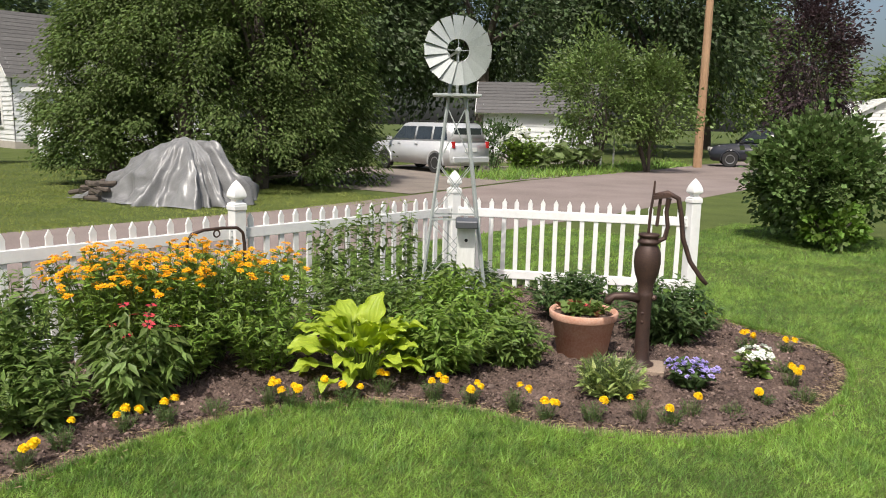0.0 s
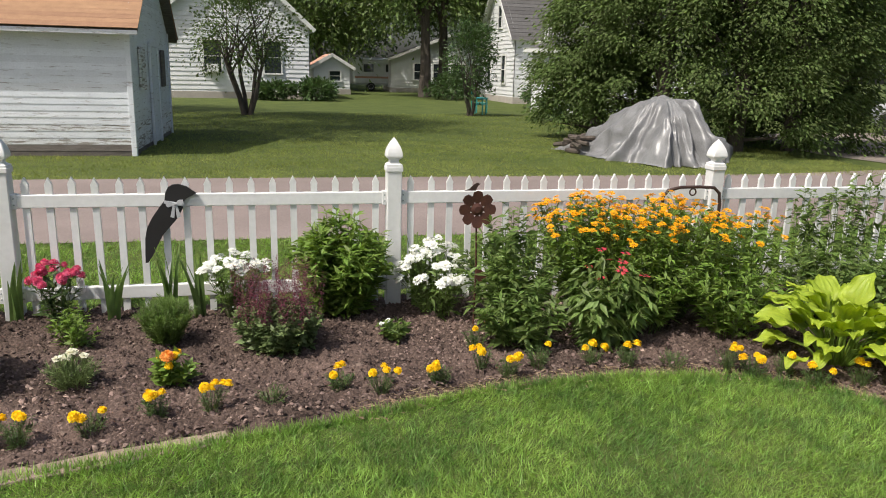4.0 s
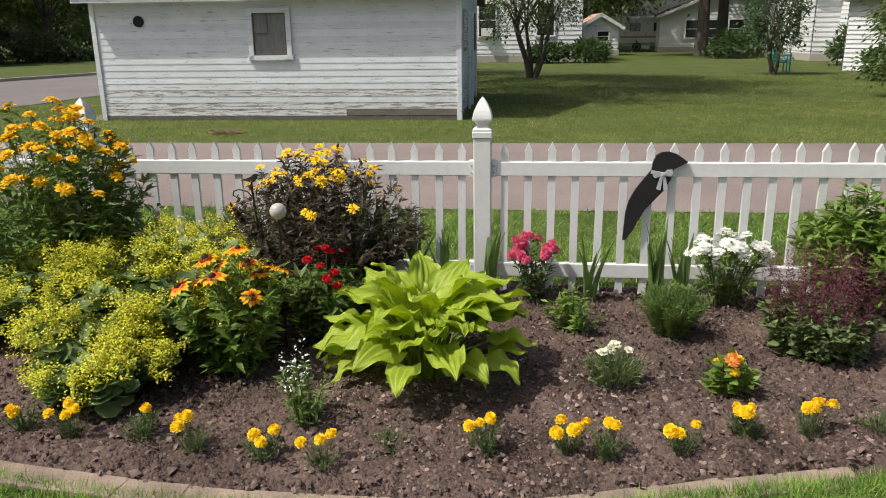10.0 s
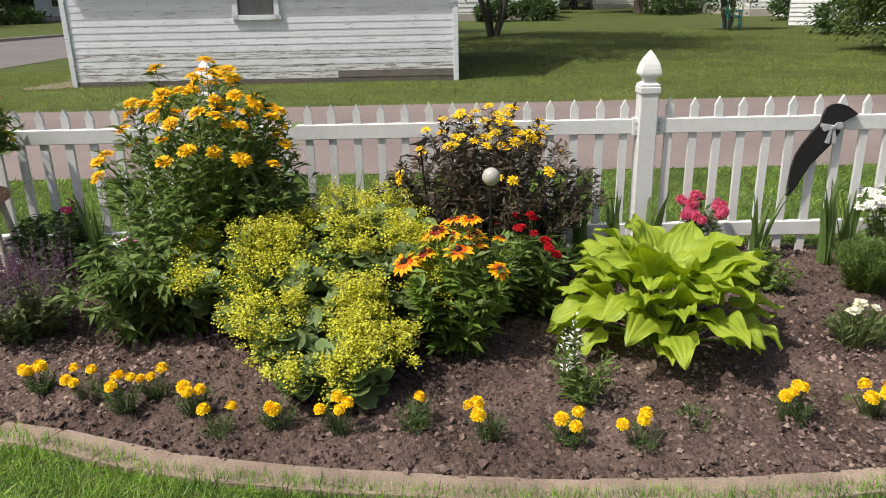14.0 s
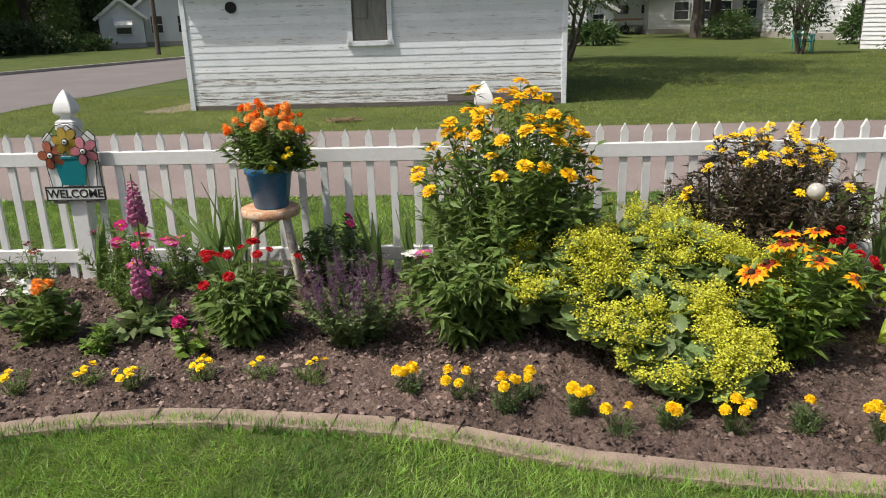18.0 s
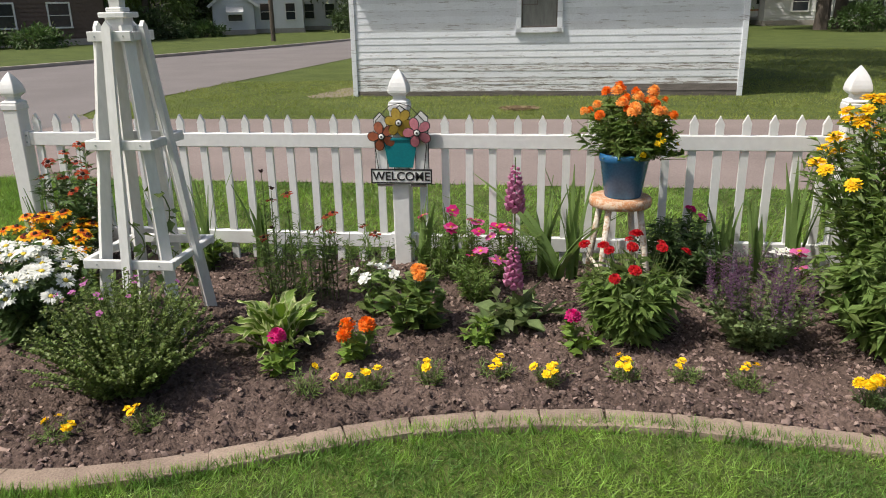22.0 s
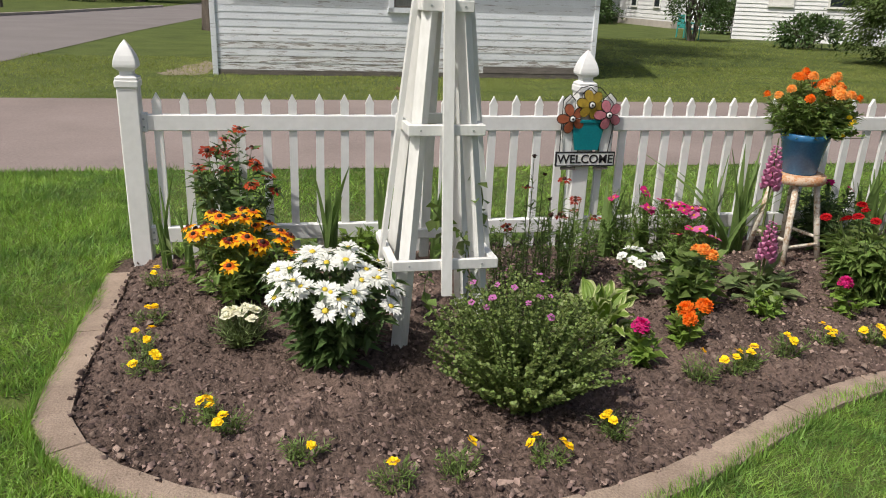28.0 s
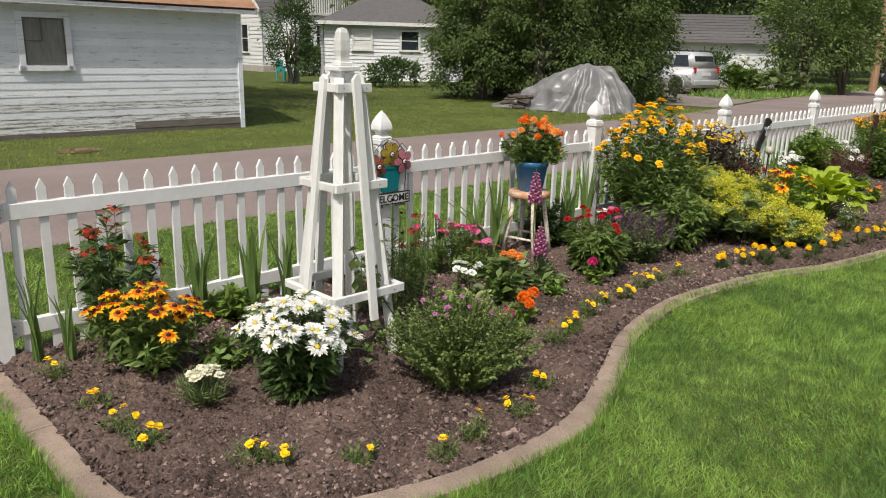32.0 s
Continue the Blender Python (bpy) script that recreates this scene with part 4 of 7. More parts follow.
tree("plum_tree", 31.0, 4.3, 7.0, 1.35, 1.0, M_PLUM, 8000, 0.15, "dark purple-leaved plum tree beside the lane", 14, trunk=0.12, stems=2)
tree("young_lilac", 26.0, 10.2, 5.0, 1.6, 0.2, M_LILAC, 9000, 0.14, "tall green lilac bush beside the lane", 15, trunk=0.06, stems=4)
tree("young_lilac", 27.6, 8.7, 4.4, 1.5, 0.2, M_LILAC, 8000, 0.14, "tall green lilac bush beside the lane", 16, trunk=0.06, stems=4)
tree("maple_tree", -32.9, 47.5, 9, 3.6, 0.9, M_LILAC, 15000, 0.26, "leafy street tree across the road", 17, trunk=0.3)
tree("maple_tree", -16.5, 56.0, 12, 4.5, 2.6, M_TREE, 7750, 0.476, "leafy street tree across the road", 18, trunk=0.3)
tree("maple_tree", -38.0, 38.0, 12, 6.0, 2.5, M_TREEDARK, 9300, 0.499, "dark street tree across the road", 19, trunk=0.3)
tree("maple_tree", -14.0, 72.0, 14, 6.0, 1.5, M_TREEDARK, 9300, 0.568, "dark tree at the end of the street", 20, trunk=0.3)
tree("maple_tree", -27.0, 66.0, 15, 7.0, 1.5, M_TREEDARK, 9300, 0.568, "dark tree behind the far house", 21, trunk=0.3)

for i, (x, y, h, r, m) in enumerate(((-6, 84, 17, 8, M_TREEDARK), (8, 80, 18, 8, M_TREEDARK), (28, 78, 19, 9, M_TREEDARK), (38, 62, 19, 9, M_TREEDARK), (46, 50, 18, 8, M_TREEDARK), (52, 38, 17, 8, M_TREEDARK), (34, 38, 17, 7, M_TREEDARK), (58, 30, 15, 7, M_TREE),
                                     (-42, 58, 16, 8, M_TREEDARK), (-36, 72, 17, 8, M_TREEDARK), (-22, 84, 17, 8, M_TREEDARK), (-52, 44, 16, 8, M_TREEDARK), (80, 24, 12, 8, M_TREE), (86, 8, 9, 7, M_TREE), (84, -8, 9, 6, M_TREE))):
    tree("distant_tree", x, y, h, r, 0.8, m, 6500, 0.66, "dark leafy tree closing the distance", 500 + i, trunk=0.35, group="trees in the distance", clumps=80)


def bush(name, x, y, h, r, material, leaves, size, label, seed, shape=K_OVAL, category="shrub", group=""):
    rng = np.random.default_rng(seed)
    t = thing(name, pose(x, y, 0), label, category, group)
    bm = bmesh.new()
    for i in range(9):
        a = i * 0.7 + rng.random()
        tube(bm, [(0.05 * math.cos(a), 0.05 * math.sin(a), -0.05), (0.3 * r * math.cos(a), 0.3 * r * math.sin(a), h * 0.4), (0.7 * r * math.cos(a), 0.7 * r * math.sin(a), h * 0.75)], [0.025, 0.018, 0.008], 5)
    part("woody_stem", bm, M_BARK, t)
    m = crown_mesh("foliage", rng, (0, 0, h * 0.52), (r, r, h * 0.5), 60, leaves, size, material, shape, spread=0.22, shell=0.6)
    link("foliage", m, t)
    return t


bush("dogwood_shrub", 13.65, -1.55, 1.66, 0.92, M_DOGWOOD, 19000, 0.080, "rounded dark green shrub on the lawn beside the lane", 60, K_BROAD)
bush("dogwood_shrub", 13.12, -1.88, 0.62, 0.42, leaf("fresh_shrub", (0.15, 0.25, 0.045)), 1800, 0.09, "bright green young shoots below the shrub", 61, K_BROAD)
for i, (x, y, h, r) in enumerate(((-36.0, 57.5, 4.6, 3.2), (-32.8, 59.5, 4.2, 2.8), (-39.5, 54.0, 4.8, 3.2), (-42.5, 49.5, 4.6, 3.2))):
    bush("lilac_thicket", x, y, h, r, M_TREEDARK, 5200, 0.30, "tall dark shrubs between the houses across the street", 640 + i, group="shrubs across the street")
for i, (x, y) in enumerate(((-37, 35.5), (-34.5, 38), (-32, 40.5), (-30.5, 43), (-19, 53), (-17, 58))):
    bush("privet_hedge", x, y, 1.5 + 0.3 * (i % 3), 2.0, M_TREEDARK, 3600, 0.19, "dark clipped hedge along the far side of the street", 600 + i, group="hedge across the street")
for i, (x, y, h, r) in enumerate(((3.6, 35.5, 0.9, 1.2), (1.5, 35.3, 0.8, 1.0), (11.8, 40, 1.3, 1.4), (14.6, 30.6, 1.4, 1.3), (11.6, 20.3, 1.0, 1.1), (23.5, 12.8, 1.6, 1.3), (-30.2, 44.5, 1.0, 1.6), (-28.2, 46.5, 0.8, 1.4), (-33, 30.5, 0.8, 1.6), (-30.5, 32, 0.8, 1.6))):
    bush("hedge_shrub", x, y, h, r, M_SHRUB, 2600, 0.13 if y < 30 else 0.17, "leafy green shrub beside a house", 70 + i, group="shrubs by the houses")


# ---- lane side: tarp pile, cars, pole ----
def tarp_pile():
    """A sheet thrown over a heap: a blunt crown, a second hump, sharp hanging folds and a long low tail over the logs."""
    p = thing("tarp_covered_pile", pose(8.98, 8.86, 0, 0, 0, -62), "grey plastic tarp draped over a woodpile on the grass", "tarp")
    n, k = 260, 46
    V, F = [], []
    for j in range(k + 1):
        u = j / k
        for i in range(n):
            a = 2 * math.pi * i / n
            left = 0.5 - 0.5 * math.cos(a)
            w = a + 0.30 * math.sin(2 * a + 0.7) + 0.16 * math.sin(5 * a + 2.0)
            fold = (1 - abs(math.sin(5.5 * w + 0.9 * u))) ** 1.4
            crease = (1 - abs(math.sin(13 * w + 1.8 * math.sin(3 * u + a)))) ** 1.2
            grow = min(1.0, max(0.0, 2.6 * u - 0.55))
            rx = 1.38 + 0.80 * left ** 1.5
            ry = 0.98 - 0.18 * left
            uneven = 0.70 + 1.0 * noise.noise((2.3 * math.cos(a), 2.3 * math.sin(a), 1.2 * u))
            r = 1.10 + grow * uneven * (0.36 * (fold - 0.4) + 0.22 * (crease - 0.4))
            x = 0.12 * (1 - u) + math.cos(a) * rx * u * r
            y = math.sin(a) * ry * u * r
            steep, tail = 1 - u ** 2.1, max(1 - (u / 0.80) ** 1.5, 0.60 * (1 - u) * (1 + 0.25 * math.sin(9 * u)))
            z = 1.27 * (steep * (1 - left) + tail * left)
            z += 0.14 * math.exp(-((x - 0.85) / 0.22) ** 2 - (y / 0.5) ** 2)
            z += grow * uneven * (1 - u) * (0.50 * (fold - 0.4) + 0.26 * (crease - 0.4))
            q = Vector((x, y, z))
            z += 0.05 * noise.noise(q * 2.7) - 0.10 * grow * abs(noise.noise(q * 2.2 + Vector((3, 1, 0)))) + 0.03 * noise.noise(q * 7) + 0.012 * noise.noise(q * 17)
            V.append((x + 0.05 * noise.noise(q * 3.1 + Vector((7, 0, 0))), y + 0.05 * noise.noise(q * 3.3 + Vector((0, 9, 0))), max(0.014 + 0.012 * math.sin(9 * a), z)))
    for j in range(k):
        for i in range(n):
            a, b = j * n + i, j * n + (i + 1) % n
            F.append((a, b, b + n, a + n))
    link("tarp_sheet", raw_mesh("tarp_sheet", V, F, M_TARP), p)
    logs = finish(lathe(bmesh.new(), [(0.045, 0), (0.05, 0.02), (0.052, 0.36), (0.046, 0.38)], 7), "log", M_BARK)
    for i in range(40):
        link("log", logs, p, m=pose(-1.55 - 0.55 * random.random(), -0.55 + 0.14 * (i % 10), 0.06 + 0.09 * (i // 10), 90 + random.uniform(-14, 14), random.uniform(0, 60), 90 + random.uniform(-35, 35)))


tarp_pile()


def wheel(parent, m, r=0.34):
    w = link("wheel", finish(lathe(bmesh.new(), [(r * 0.62, -0.10), (r * 0.95, -0.11), (r, -0.07), (r, 0.07), (r * 0.95, 0.11), (r * 0.62, 0.10)], 22), "tyre", M_TYRE), parent, m=m)
    part("rim", lathe(bmesh.new(), [(0.05, 0.075), (r * 0.30, 0.085), (r * 0.58, 0.105), (r * 0.62, 0.095), (r * 0.62, -0.05)], 18), M_RIM, w)
    return w


def wagon(name, m, paint, label, length=4.5, height=1.66):
    """A boxy estate car: rounded lower body, glasshouse, panes, wheels, lamps and bumpers."""
    c = thing(name, m, label, "car")
    L, W = length, 1.74
    lo = [(-L / 2, 0.42), (-L / 2 + 0.06, 0.26), (L / 2 - 0.08, 0.26), (L / 2, 0.45), (L / 2 - 0.02, 0.80), (L / 2 - 0.35, 0.95), (L / 2 - 1.15, 1.03), (-L / 2 + 0.10, 1.06), (-L / 2 + 0.02, 0.85)]
    bm = slab(bmesh.new(), lo, -W / 2, W / 2)
    bmesh.ops.bevel(bm, geom=[e for e in bm.edges], offset=0.05, segments=2, affect="EDGES", clamp_overlap=True)
    part("body", bm, paint, c, smooth=True)
    hi = [(-L / 2 + 0.10, 1.03), (L / 2 - 1.10, 1.01), (L / 2 - 1.72, height - 0.06), (L / 2 - 2.0, height), (-L / 2 + 0.45, height), (-L / 2 + 0.28, height - 0.06)]
    bm = bmesh.new()
    slab(bm, hi, -W / 2 + 0.08, W / 2 - 0.08)
    for v in bm.verts:
        if v.co.z > 1.2:
            v.co.y *= 0.86
    bmesh.ops.bevel(bm, geom=[e for e in bm.edges], offset=0.04, segments=2, affect="EDGES", clamp_overlap=True)
    part("roof_cabin", bm, paint, c, smooth=True)
    for s in (-1, 1):
        for x0, x1, x2, x3 in ((-L / 2 + 0.32, -L / 2 + 1.05, -L / 2 + 1.05, -L / 2 + 0.48), (-L / 2 + 1.16, -L / 2 + 1.95, -L / 2 + 1.92, -L / 2 + 1.16), (-L / 2 + 2.06, L / 2 - 1.30, L / 2 - 1.74, -L / 2 + 2.03)):
            bm = bmesh.new()
            ya, yb = s * (W / 2 - 0.083 + 0.006), s * ((W / 2 - 0.08) * 0.86 + 0.016)
            vs = [bm.verts.new(p) for p in ((x0, ya, 1.10), (x1, ya, 1.10), (x2, yb, height - 0.13), (x3, yb, height - 0.13))]
            bm.faces.new(vs)
            r = bmesh.ops.extrude_face_region(bm, geom=bm.faces[:])
            for v in r["geom"]:
                if isinstance(v, bmesh.types.BMVert):
                    v.co.y += s * 0.008
            bmesh.ops.recalc_face_normals(bm, faces=bm.faces)
            part("side_window", bm, M_GLASS, c)
        for x in (-L / 2 + 0.82, L / 2 - 0.85):
            wheel(c, pose(x, s * (W / 2 - 0.08), 0.34, 90 if s < 0 else -90, 0, 0))
        part("tail_lamp", block(-L / 2 - 0.015, -L / 2 + 0.10, s * 0.76 - 0.05, s * 0.76 + 0.05, 0.84, 1.06, 0.015), M_TAIL, c)
        part("head_lamp", block(L / 2 - 0.14, L / 2 + 0.012, s * 0.62 - 0.14, s * 0.62 + 0.14, 0.66, 0.84, 0.02), M_GLOBE, c)
        for x in (-L / 2 + 0.82, L / 2 - 0.85):
            part("wheel_arch", tube(bmesh.new(), [(x + 0.40 * math.cos(a), s * (W / 2 - 0.005), 0.34 + 0.40 * math.sin(a)) for a in np.linspace(-0.2, 3.34, 15)], 0.035, 6), paint, c, smooth=True)
        part("roof_rail", tube(bmesh.new(), [(-L / 2 + 0.5, s * 0.62, height + 0.005), (-L / 2 + 0.6, s * 0.62, height + 0.04), (L / 2 - 2.15, s * 0.62, height + 0.04), (L / 2 - 2.05, s * 0.62, height + 0.005)], 0.016, 6), M_TYRE, c)
        for x in (-0.5, 0.45):
            part("door_handle", block(x, x + 0.16, s * W / 2 - 0.02, s * W / 2 + 0.03, 0.92, 0.95, 0.006), paint, c)
        part("mirror", block(L / 2 - 1.35, L / 2 - 1.2, s * (W / 2 + 0.02), s * (W / 2 + 0.18), 1.05, 1.17, 0.02), paint, c)
    part("rear_window", block(-L / 2 + 0.18, -L / 2 + 0.24, -0.6, 0.6, 1.12, height - 0.16, 0.01), M_GLASS, c)
    part("number_plate", block(-L / 2 - 0.008, -L / 2 + 0.02, -0.26, 0.26, 0.72, 0.86, 0.004), M_WHITEPAINT, c)
    part("bumper", block(-L / 2 - 0.05, -L / 2 + 0.1, -W / 2 + 0.05, W / 2 - 0.05, 0.36, 0.56, 0.03), paint, c)
    return c


wagon("silver_wagon", pose(20.9, 13.7, 0.014, 0, 0, 84), M_SILVER, "silver estate car parked on the driveway")
wagon("dark_wagon", pose(36.2, 7.8, 0.01, 0, 0, 118), M_DARKCAR, "dark blue estate car parked beside the lane")


def utility_pole():
    p = thing("utility_pole", pose(33.0, 9.3, 0), "tall wooden utility pole beside the lane", "utility pole")
    part("pole", tube(bmesh.new(), [(0, 0, -0.2), (0.02, 0, 4), (0.05, 0, 11)], [0.19, 0.175, 0.13], 12), M_POLE, p)
    part("crossarm", block(-1.1, 1.1, -0.06, 0.06, 9.9, 10.05), M_POLE, p)
    for k, (dx, dy, z) in enumerate(((-60, 40, 6.8), (-60, 48, 7.4), (50, -14, 7.2))):
        pts = [(dx * u, dy * u, 9.8 + (z - 9.8) * u - 3 * u * (1 - u)) for u in np.linspace(0, 1, 14)]
        part("wire", tube(bmesh.new(), pts, 0.018, 4), M_BLACK, p)


utility_pole()



def street_pole():
    p = thing("street_pole", pose(-19.8, 37.3, 0), "thin wooden street pole beside the side street", "utility pole")
    part("pole", tube(bmesh.new(), [(0, 0, -0.2), (0.02, 0, 4), (0.05, 0, 8)], [0.13, 0.12, 0.09], 10), M_BARK, p)


street_pole()


# ---- flower heads ----
def colour(name, c, c2=None, t=0.25, vary=0.12):
    return mat(name, c, c2, rough=0.6, scale=40, fine=200, bump=0.1, depth=0.001, rand="island", vary=vary, through_light=t, gloss=0.2)


C_GOLD = colour("marigold_gold", (0.88, 0.62, 0.014), (0.86, 0.54, 0.011), t=0.15)
C_AMBER = colour("flower_amber", (0.84, 0.46, 0.012), (0.80, 0.36, 0.010))
C_SUN = colour("flower_sun", (0.86, 0.55, 0.011), (0.84, 0.46, 0.009), t=0.15)
C_AMBERGOLD = colour("flower_ambergold", (0.84, 0.44, 0.010), (0.80, 0.35, 0.008), t=0.2)
C_ORANGE = colour("flower_orange", (0.76, 0.19, 0.015), (0.70, 0.13, 0.01))
C_PEACH = colour("flower_peach", (0.82, 0.36, 0.08), (0.75, 0.25, 0.05))
C_RUSTRED = colour("flower_rust", (0.30, 0.035, 0.015), (0.20, 0.02, 0.01))
C_RED = colour("flower_red", (0.52, 0.015, 0.025), (0.42, 0.012, 0.02))
C_MAGENTA = colour("flower_magenta", (0.62, 0.03, 0.22), (0.50, 0.02, 0.16))
C_PINK = colour("flower_pink", (0.66, 0.14, 0.24), (0.55, 0.08, 0.17))
C_FOX = colour("flower_foxglove", (0.50, 0.12, 0.30), (0.64, 0.34, 0.48))
C_WHITE = colour("flower_white", (0.84, 0.84, 0.80), (0.76, 0.77, 0.72), vary=0.06)
C_CREAM = colour("flower_cream", (0.80, 0.78, 0.62))
C_LILAC = colour("flower_lilac", (0.47, 0.41, 0.72), (0.40, 0.34, 0.66))
C_VIOLET = colour("flower_violet", (0.150, 0.080, 0.135), (0.105, 0.058, 0.095), vary=0.3)
C_PLUMSPIKE = colour("flower_plum", (0.185, 0.055, 0.080), (0.12, 0.040, 0.056), t=0.15, vary=0.4)
C_FROTH = colour("flower_froth", (0.66, 0.62, 0.075), (0.48, 0.50, 0.055), t=0.2, vary=0.35)
C_CENTRE = colour("flower_centre", (0.62, 0.33, 0.01), (0.50, 0.24, 0.01), t=0)
C_BROWN = colour("flower_cone", (0.05, 0.02, 0.012), (0.035, 0.015, 0.01), t=0)
L_MID = leaf("leaf_mid", (0.162, 0.238, 0.062), t=0.32)
L_FRESH = leaf("leaf_fresh", (0.182, 0.278, 0.050))
L_DARK = leaf("leaf_dark", (0.092, 0.150, 0.047))
L_GREY = leaf("leaf_greygreen", (0.185, 0.245, 0.095))
L_BRONZE = leaf("leaf_bronze", (0.100, 0.075, 0.053), vary=0.5)
L_LIME = leaf("leaf_lime", (0.235, 0.345, 0.055))
L_FINE = leaf("leaf_feathery", (0.160, 0.245, 0.058))
L_HOSTA = leaf("hosta_lime", (0.40, 0.48, 0.050), vary=0.22, t=0.3, c2=(0.28, 0.38, 0.04), rough=0.48)
L_CREAMEDGE = leaf("hosta_cream_margin", (0.50, 0.55, 0.25), vary=0.2)
L_STRIPE = leaf("hosta_cream_edge", (0.46, 0.50, 0.20), vary=0.2, c2=(0.16, 0.26, 0.05))
L_SWORD = leaf("leaf_sword", (0.165, 0.250, 0.075), vary=0.3)
L_MANTLE = leaf("leaf_mantle", (0.205, 0.285, 0.105), vary=0.3)
L_GERANIUM = leaf("leaf_cranesbill", (0.185, 0.245, 0.070), vary=0.45)
L_STEM = leaf("stem_green", (0.14, 0.19, 0.06), vary=0.2, t=0.1)


def dome(r, h, z, rows=3, seg=9):
    V = []
    for i in range(rows + 1):
        a = math.pi / 2 * i / rows
        rr = max(r * math.cos(a), r * 0.03)
        V += [(rr * math.cos(2 * math.pi * k / seg), rr * math.sin(2 * math.pi * k / seg), z + h * math.sin(a)) for k in range(seg)]
    F = [(i * seg + k, i * seg + (k + 1) % seg, (i + 1) * seg + (k + 1) % seg, (i + 1) * seg + k) for i in range(rows) for k in range(seg)]
    return np.array(V), np.array(F)


def bloom(name, rings, petal, centre=None, seed=0):
    """A flower head. rings: (count, inner radius, length, width, elevation, height, material index); centre: (radius, height, z)."""
    rng = np.random.default_rng(seed)
    Vs, Fs, mi, base = [], [], [], 0
    for count, r0, ln, w, e, z, k in rings:
        a = np.arange(count) * 2 * np.pi / count + rng.random() * 6 + rng.normal(size=count) * 0.08
        el = e + rng.normal(size=count) * 0.10
        pos = np.stack((np.cos(a) * r0, np.sin(a) * r0, np.full(count, z)), axis=1)
        V, F = cloud(*leaf_shape(w / ln, 0.10, 0.02, 0.62), pos, frames(azi(a, el), rng.normal(size=count) * 0.2), ln * (0.88 + 0.24 * rng.random(count)))
        Vs.append(V), Fs.append(F + base), mi.extend([k] * len(F))
        base += len(V)
    if centre:
        V, F = dome(*centre)
        Vs.append(V), Fs.append(F + base), mi.extend([len(petal) - 1] * len(F))
    return raw_mesh(name, np.vstack(Vs), np.vstack(Fs), *petal, mi=mi)


def pom(name, r, m, seed=0, flat=1.0):
    """A rounded double head: rings of short broad petals over a ball."""
    rings = [(13, -0.15), (13, 0.2), (11, 0.55), (9, 0.9), (6, 1.2), (3, 1.45)]
    return bloom(name, [(c, r * 0.52 * math.cos(e), r * 0.46, r * 0.21, e * 0.9, r * (0.30 + 0.52 * flat * math.sin(e)), 0) for c, e in rings], [m], (r * 0.62, r * 0.62 * flat, r * 0.18), seed=seed)


F_GOLD = [pom("marigold_head", 0.025, C_GOLD, 1), pom("marigold_head", 0.021, C_GOLD, 2)]
F_LEMON = [bloom("marigold_head", [(8, 0.004, 0.020, 0.009, 0.15, 0, 0), (7, 0.003, 0.015, 0.008, 0.6, 0.004, 0)], [C_GOLD, C_GOLD], (0.006, 0.006, 0.004), 3)]
F_ORANGEPOM = [pom("flower_head", 0.038, C_ORANGE, 4)]
F_PEACHPOM = [pom("flower_head", 0.050, C_PEACH, 5)]
F_POTORANGE = [pom("flower_head", 0.040, colour("marigold_orange", (0.80, 0.31, 0.070), (0.80, 0.40, 0.11)), 6), pom("flower_head", 0.034, C_ORANGE, 7)]
F_RED = [pom("flower_head", 0.027, C_RED, 8, 0.3)]
F_MAGENTA = [pom("flower_head", 0.036, C_MAGENTA, 9)]
F_PINKPOM = [pom("flower_head", 0.036, C_PINK, 10)]
C_EYE = colour("daisy_eye", (0.72, 0.56, 0.06), (0.62, 0.48, 0.05), t=0)
F_DAISY = [bloom("flower_head", [(17, 0.010, 0.036, 0.0065, 0.08, 0, 0), (14, 0.010, 0.032, 0.006, 0.22, 0.002, 0)], [C_WHITE, C_EYE], (0.0105, 0.005, 0.002), 11)]
F_SHASTA = [bloom("flower_head", [(16, 0.006, 0.030, 0.0065, 0.1, 0, 0), (12, 0.004, 0.022, 0.006, 0.5, 0.004, 0)], [C_WHITE, C_CREAM], (0.006, 0.005, 0.004), 12)]
F_HELIO = [bloom("flower_head", [(11, 0.006, 0.024, 0.0060, 0.10, 0, 0), (9, 0.005, 0.019, 0.005, 0.45, 0.002, 0)], [C_AMBERGOLD, C_CENTRE], (0.009, 0.008, 0.002), 13)]
F_STAR = [bloom("flower_head", [(10, 0.005, 0.026, 0.0060, 0.10, 0, 0), (7, 0.004, 0.018, 0.005, 0.5, 0.002, 0)], [C_GOLD, C_CENTRE], (0.007, 0.006, 0.001), 26)]
F_HELIOBIG = [bloom("flower_head", [(14, 0.009, 0.038, 0.010, -0.05, 0, 0), (12, 0.008, 0.032, 0.009, 0.25, 0.003, 0), (10, 0.006, 0.022, 0.008, 0.6, 0.006, 0)], [C_SUN, C_CENTRE], (0.011, 0.010, 0.003), 14)]
F_RUD = [bloom("flower_head", [(13, 0.010, 0.050, 0.011, -0.18, 0, 0), (13, 0.010, 0.026, 0.009, -0.12, 0.003, 1)], [C_AMBER, C_ORANGE, C_BROWN], (0.015, 0.016, 0.001), 15),
         bloom("flower_head", [(12, 0.010, 0.046, 0.011, -0.35, 0, 0), (12, 0.010, 0.026, 0.009, -0.28, 0.003, 1)], [C_AMBER, C_RUSTRED, C_BROWN], (0.015, 0.017, 0.001), 16)]
F_RUST = [bloom("flower_head", [(11, 0.008, 0.030, 0.008, -0.15, 0, 0)], [C_RUSTRED, C_BROWN], (0.011, 0.012, 0.001), 17), bloom("flower_head", [(11, 0.008, 0.030, 0.008, -0.1, 0, 0)], [colour("flower_brick", (0.45, 0.06, 0.02)), C_BROWN], (0.011, 0.012, 0.001), 18)]
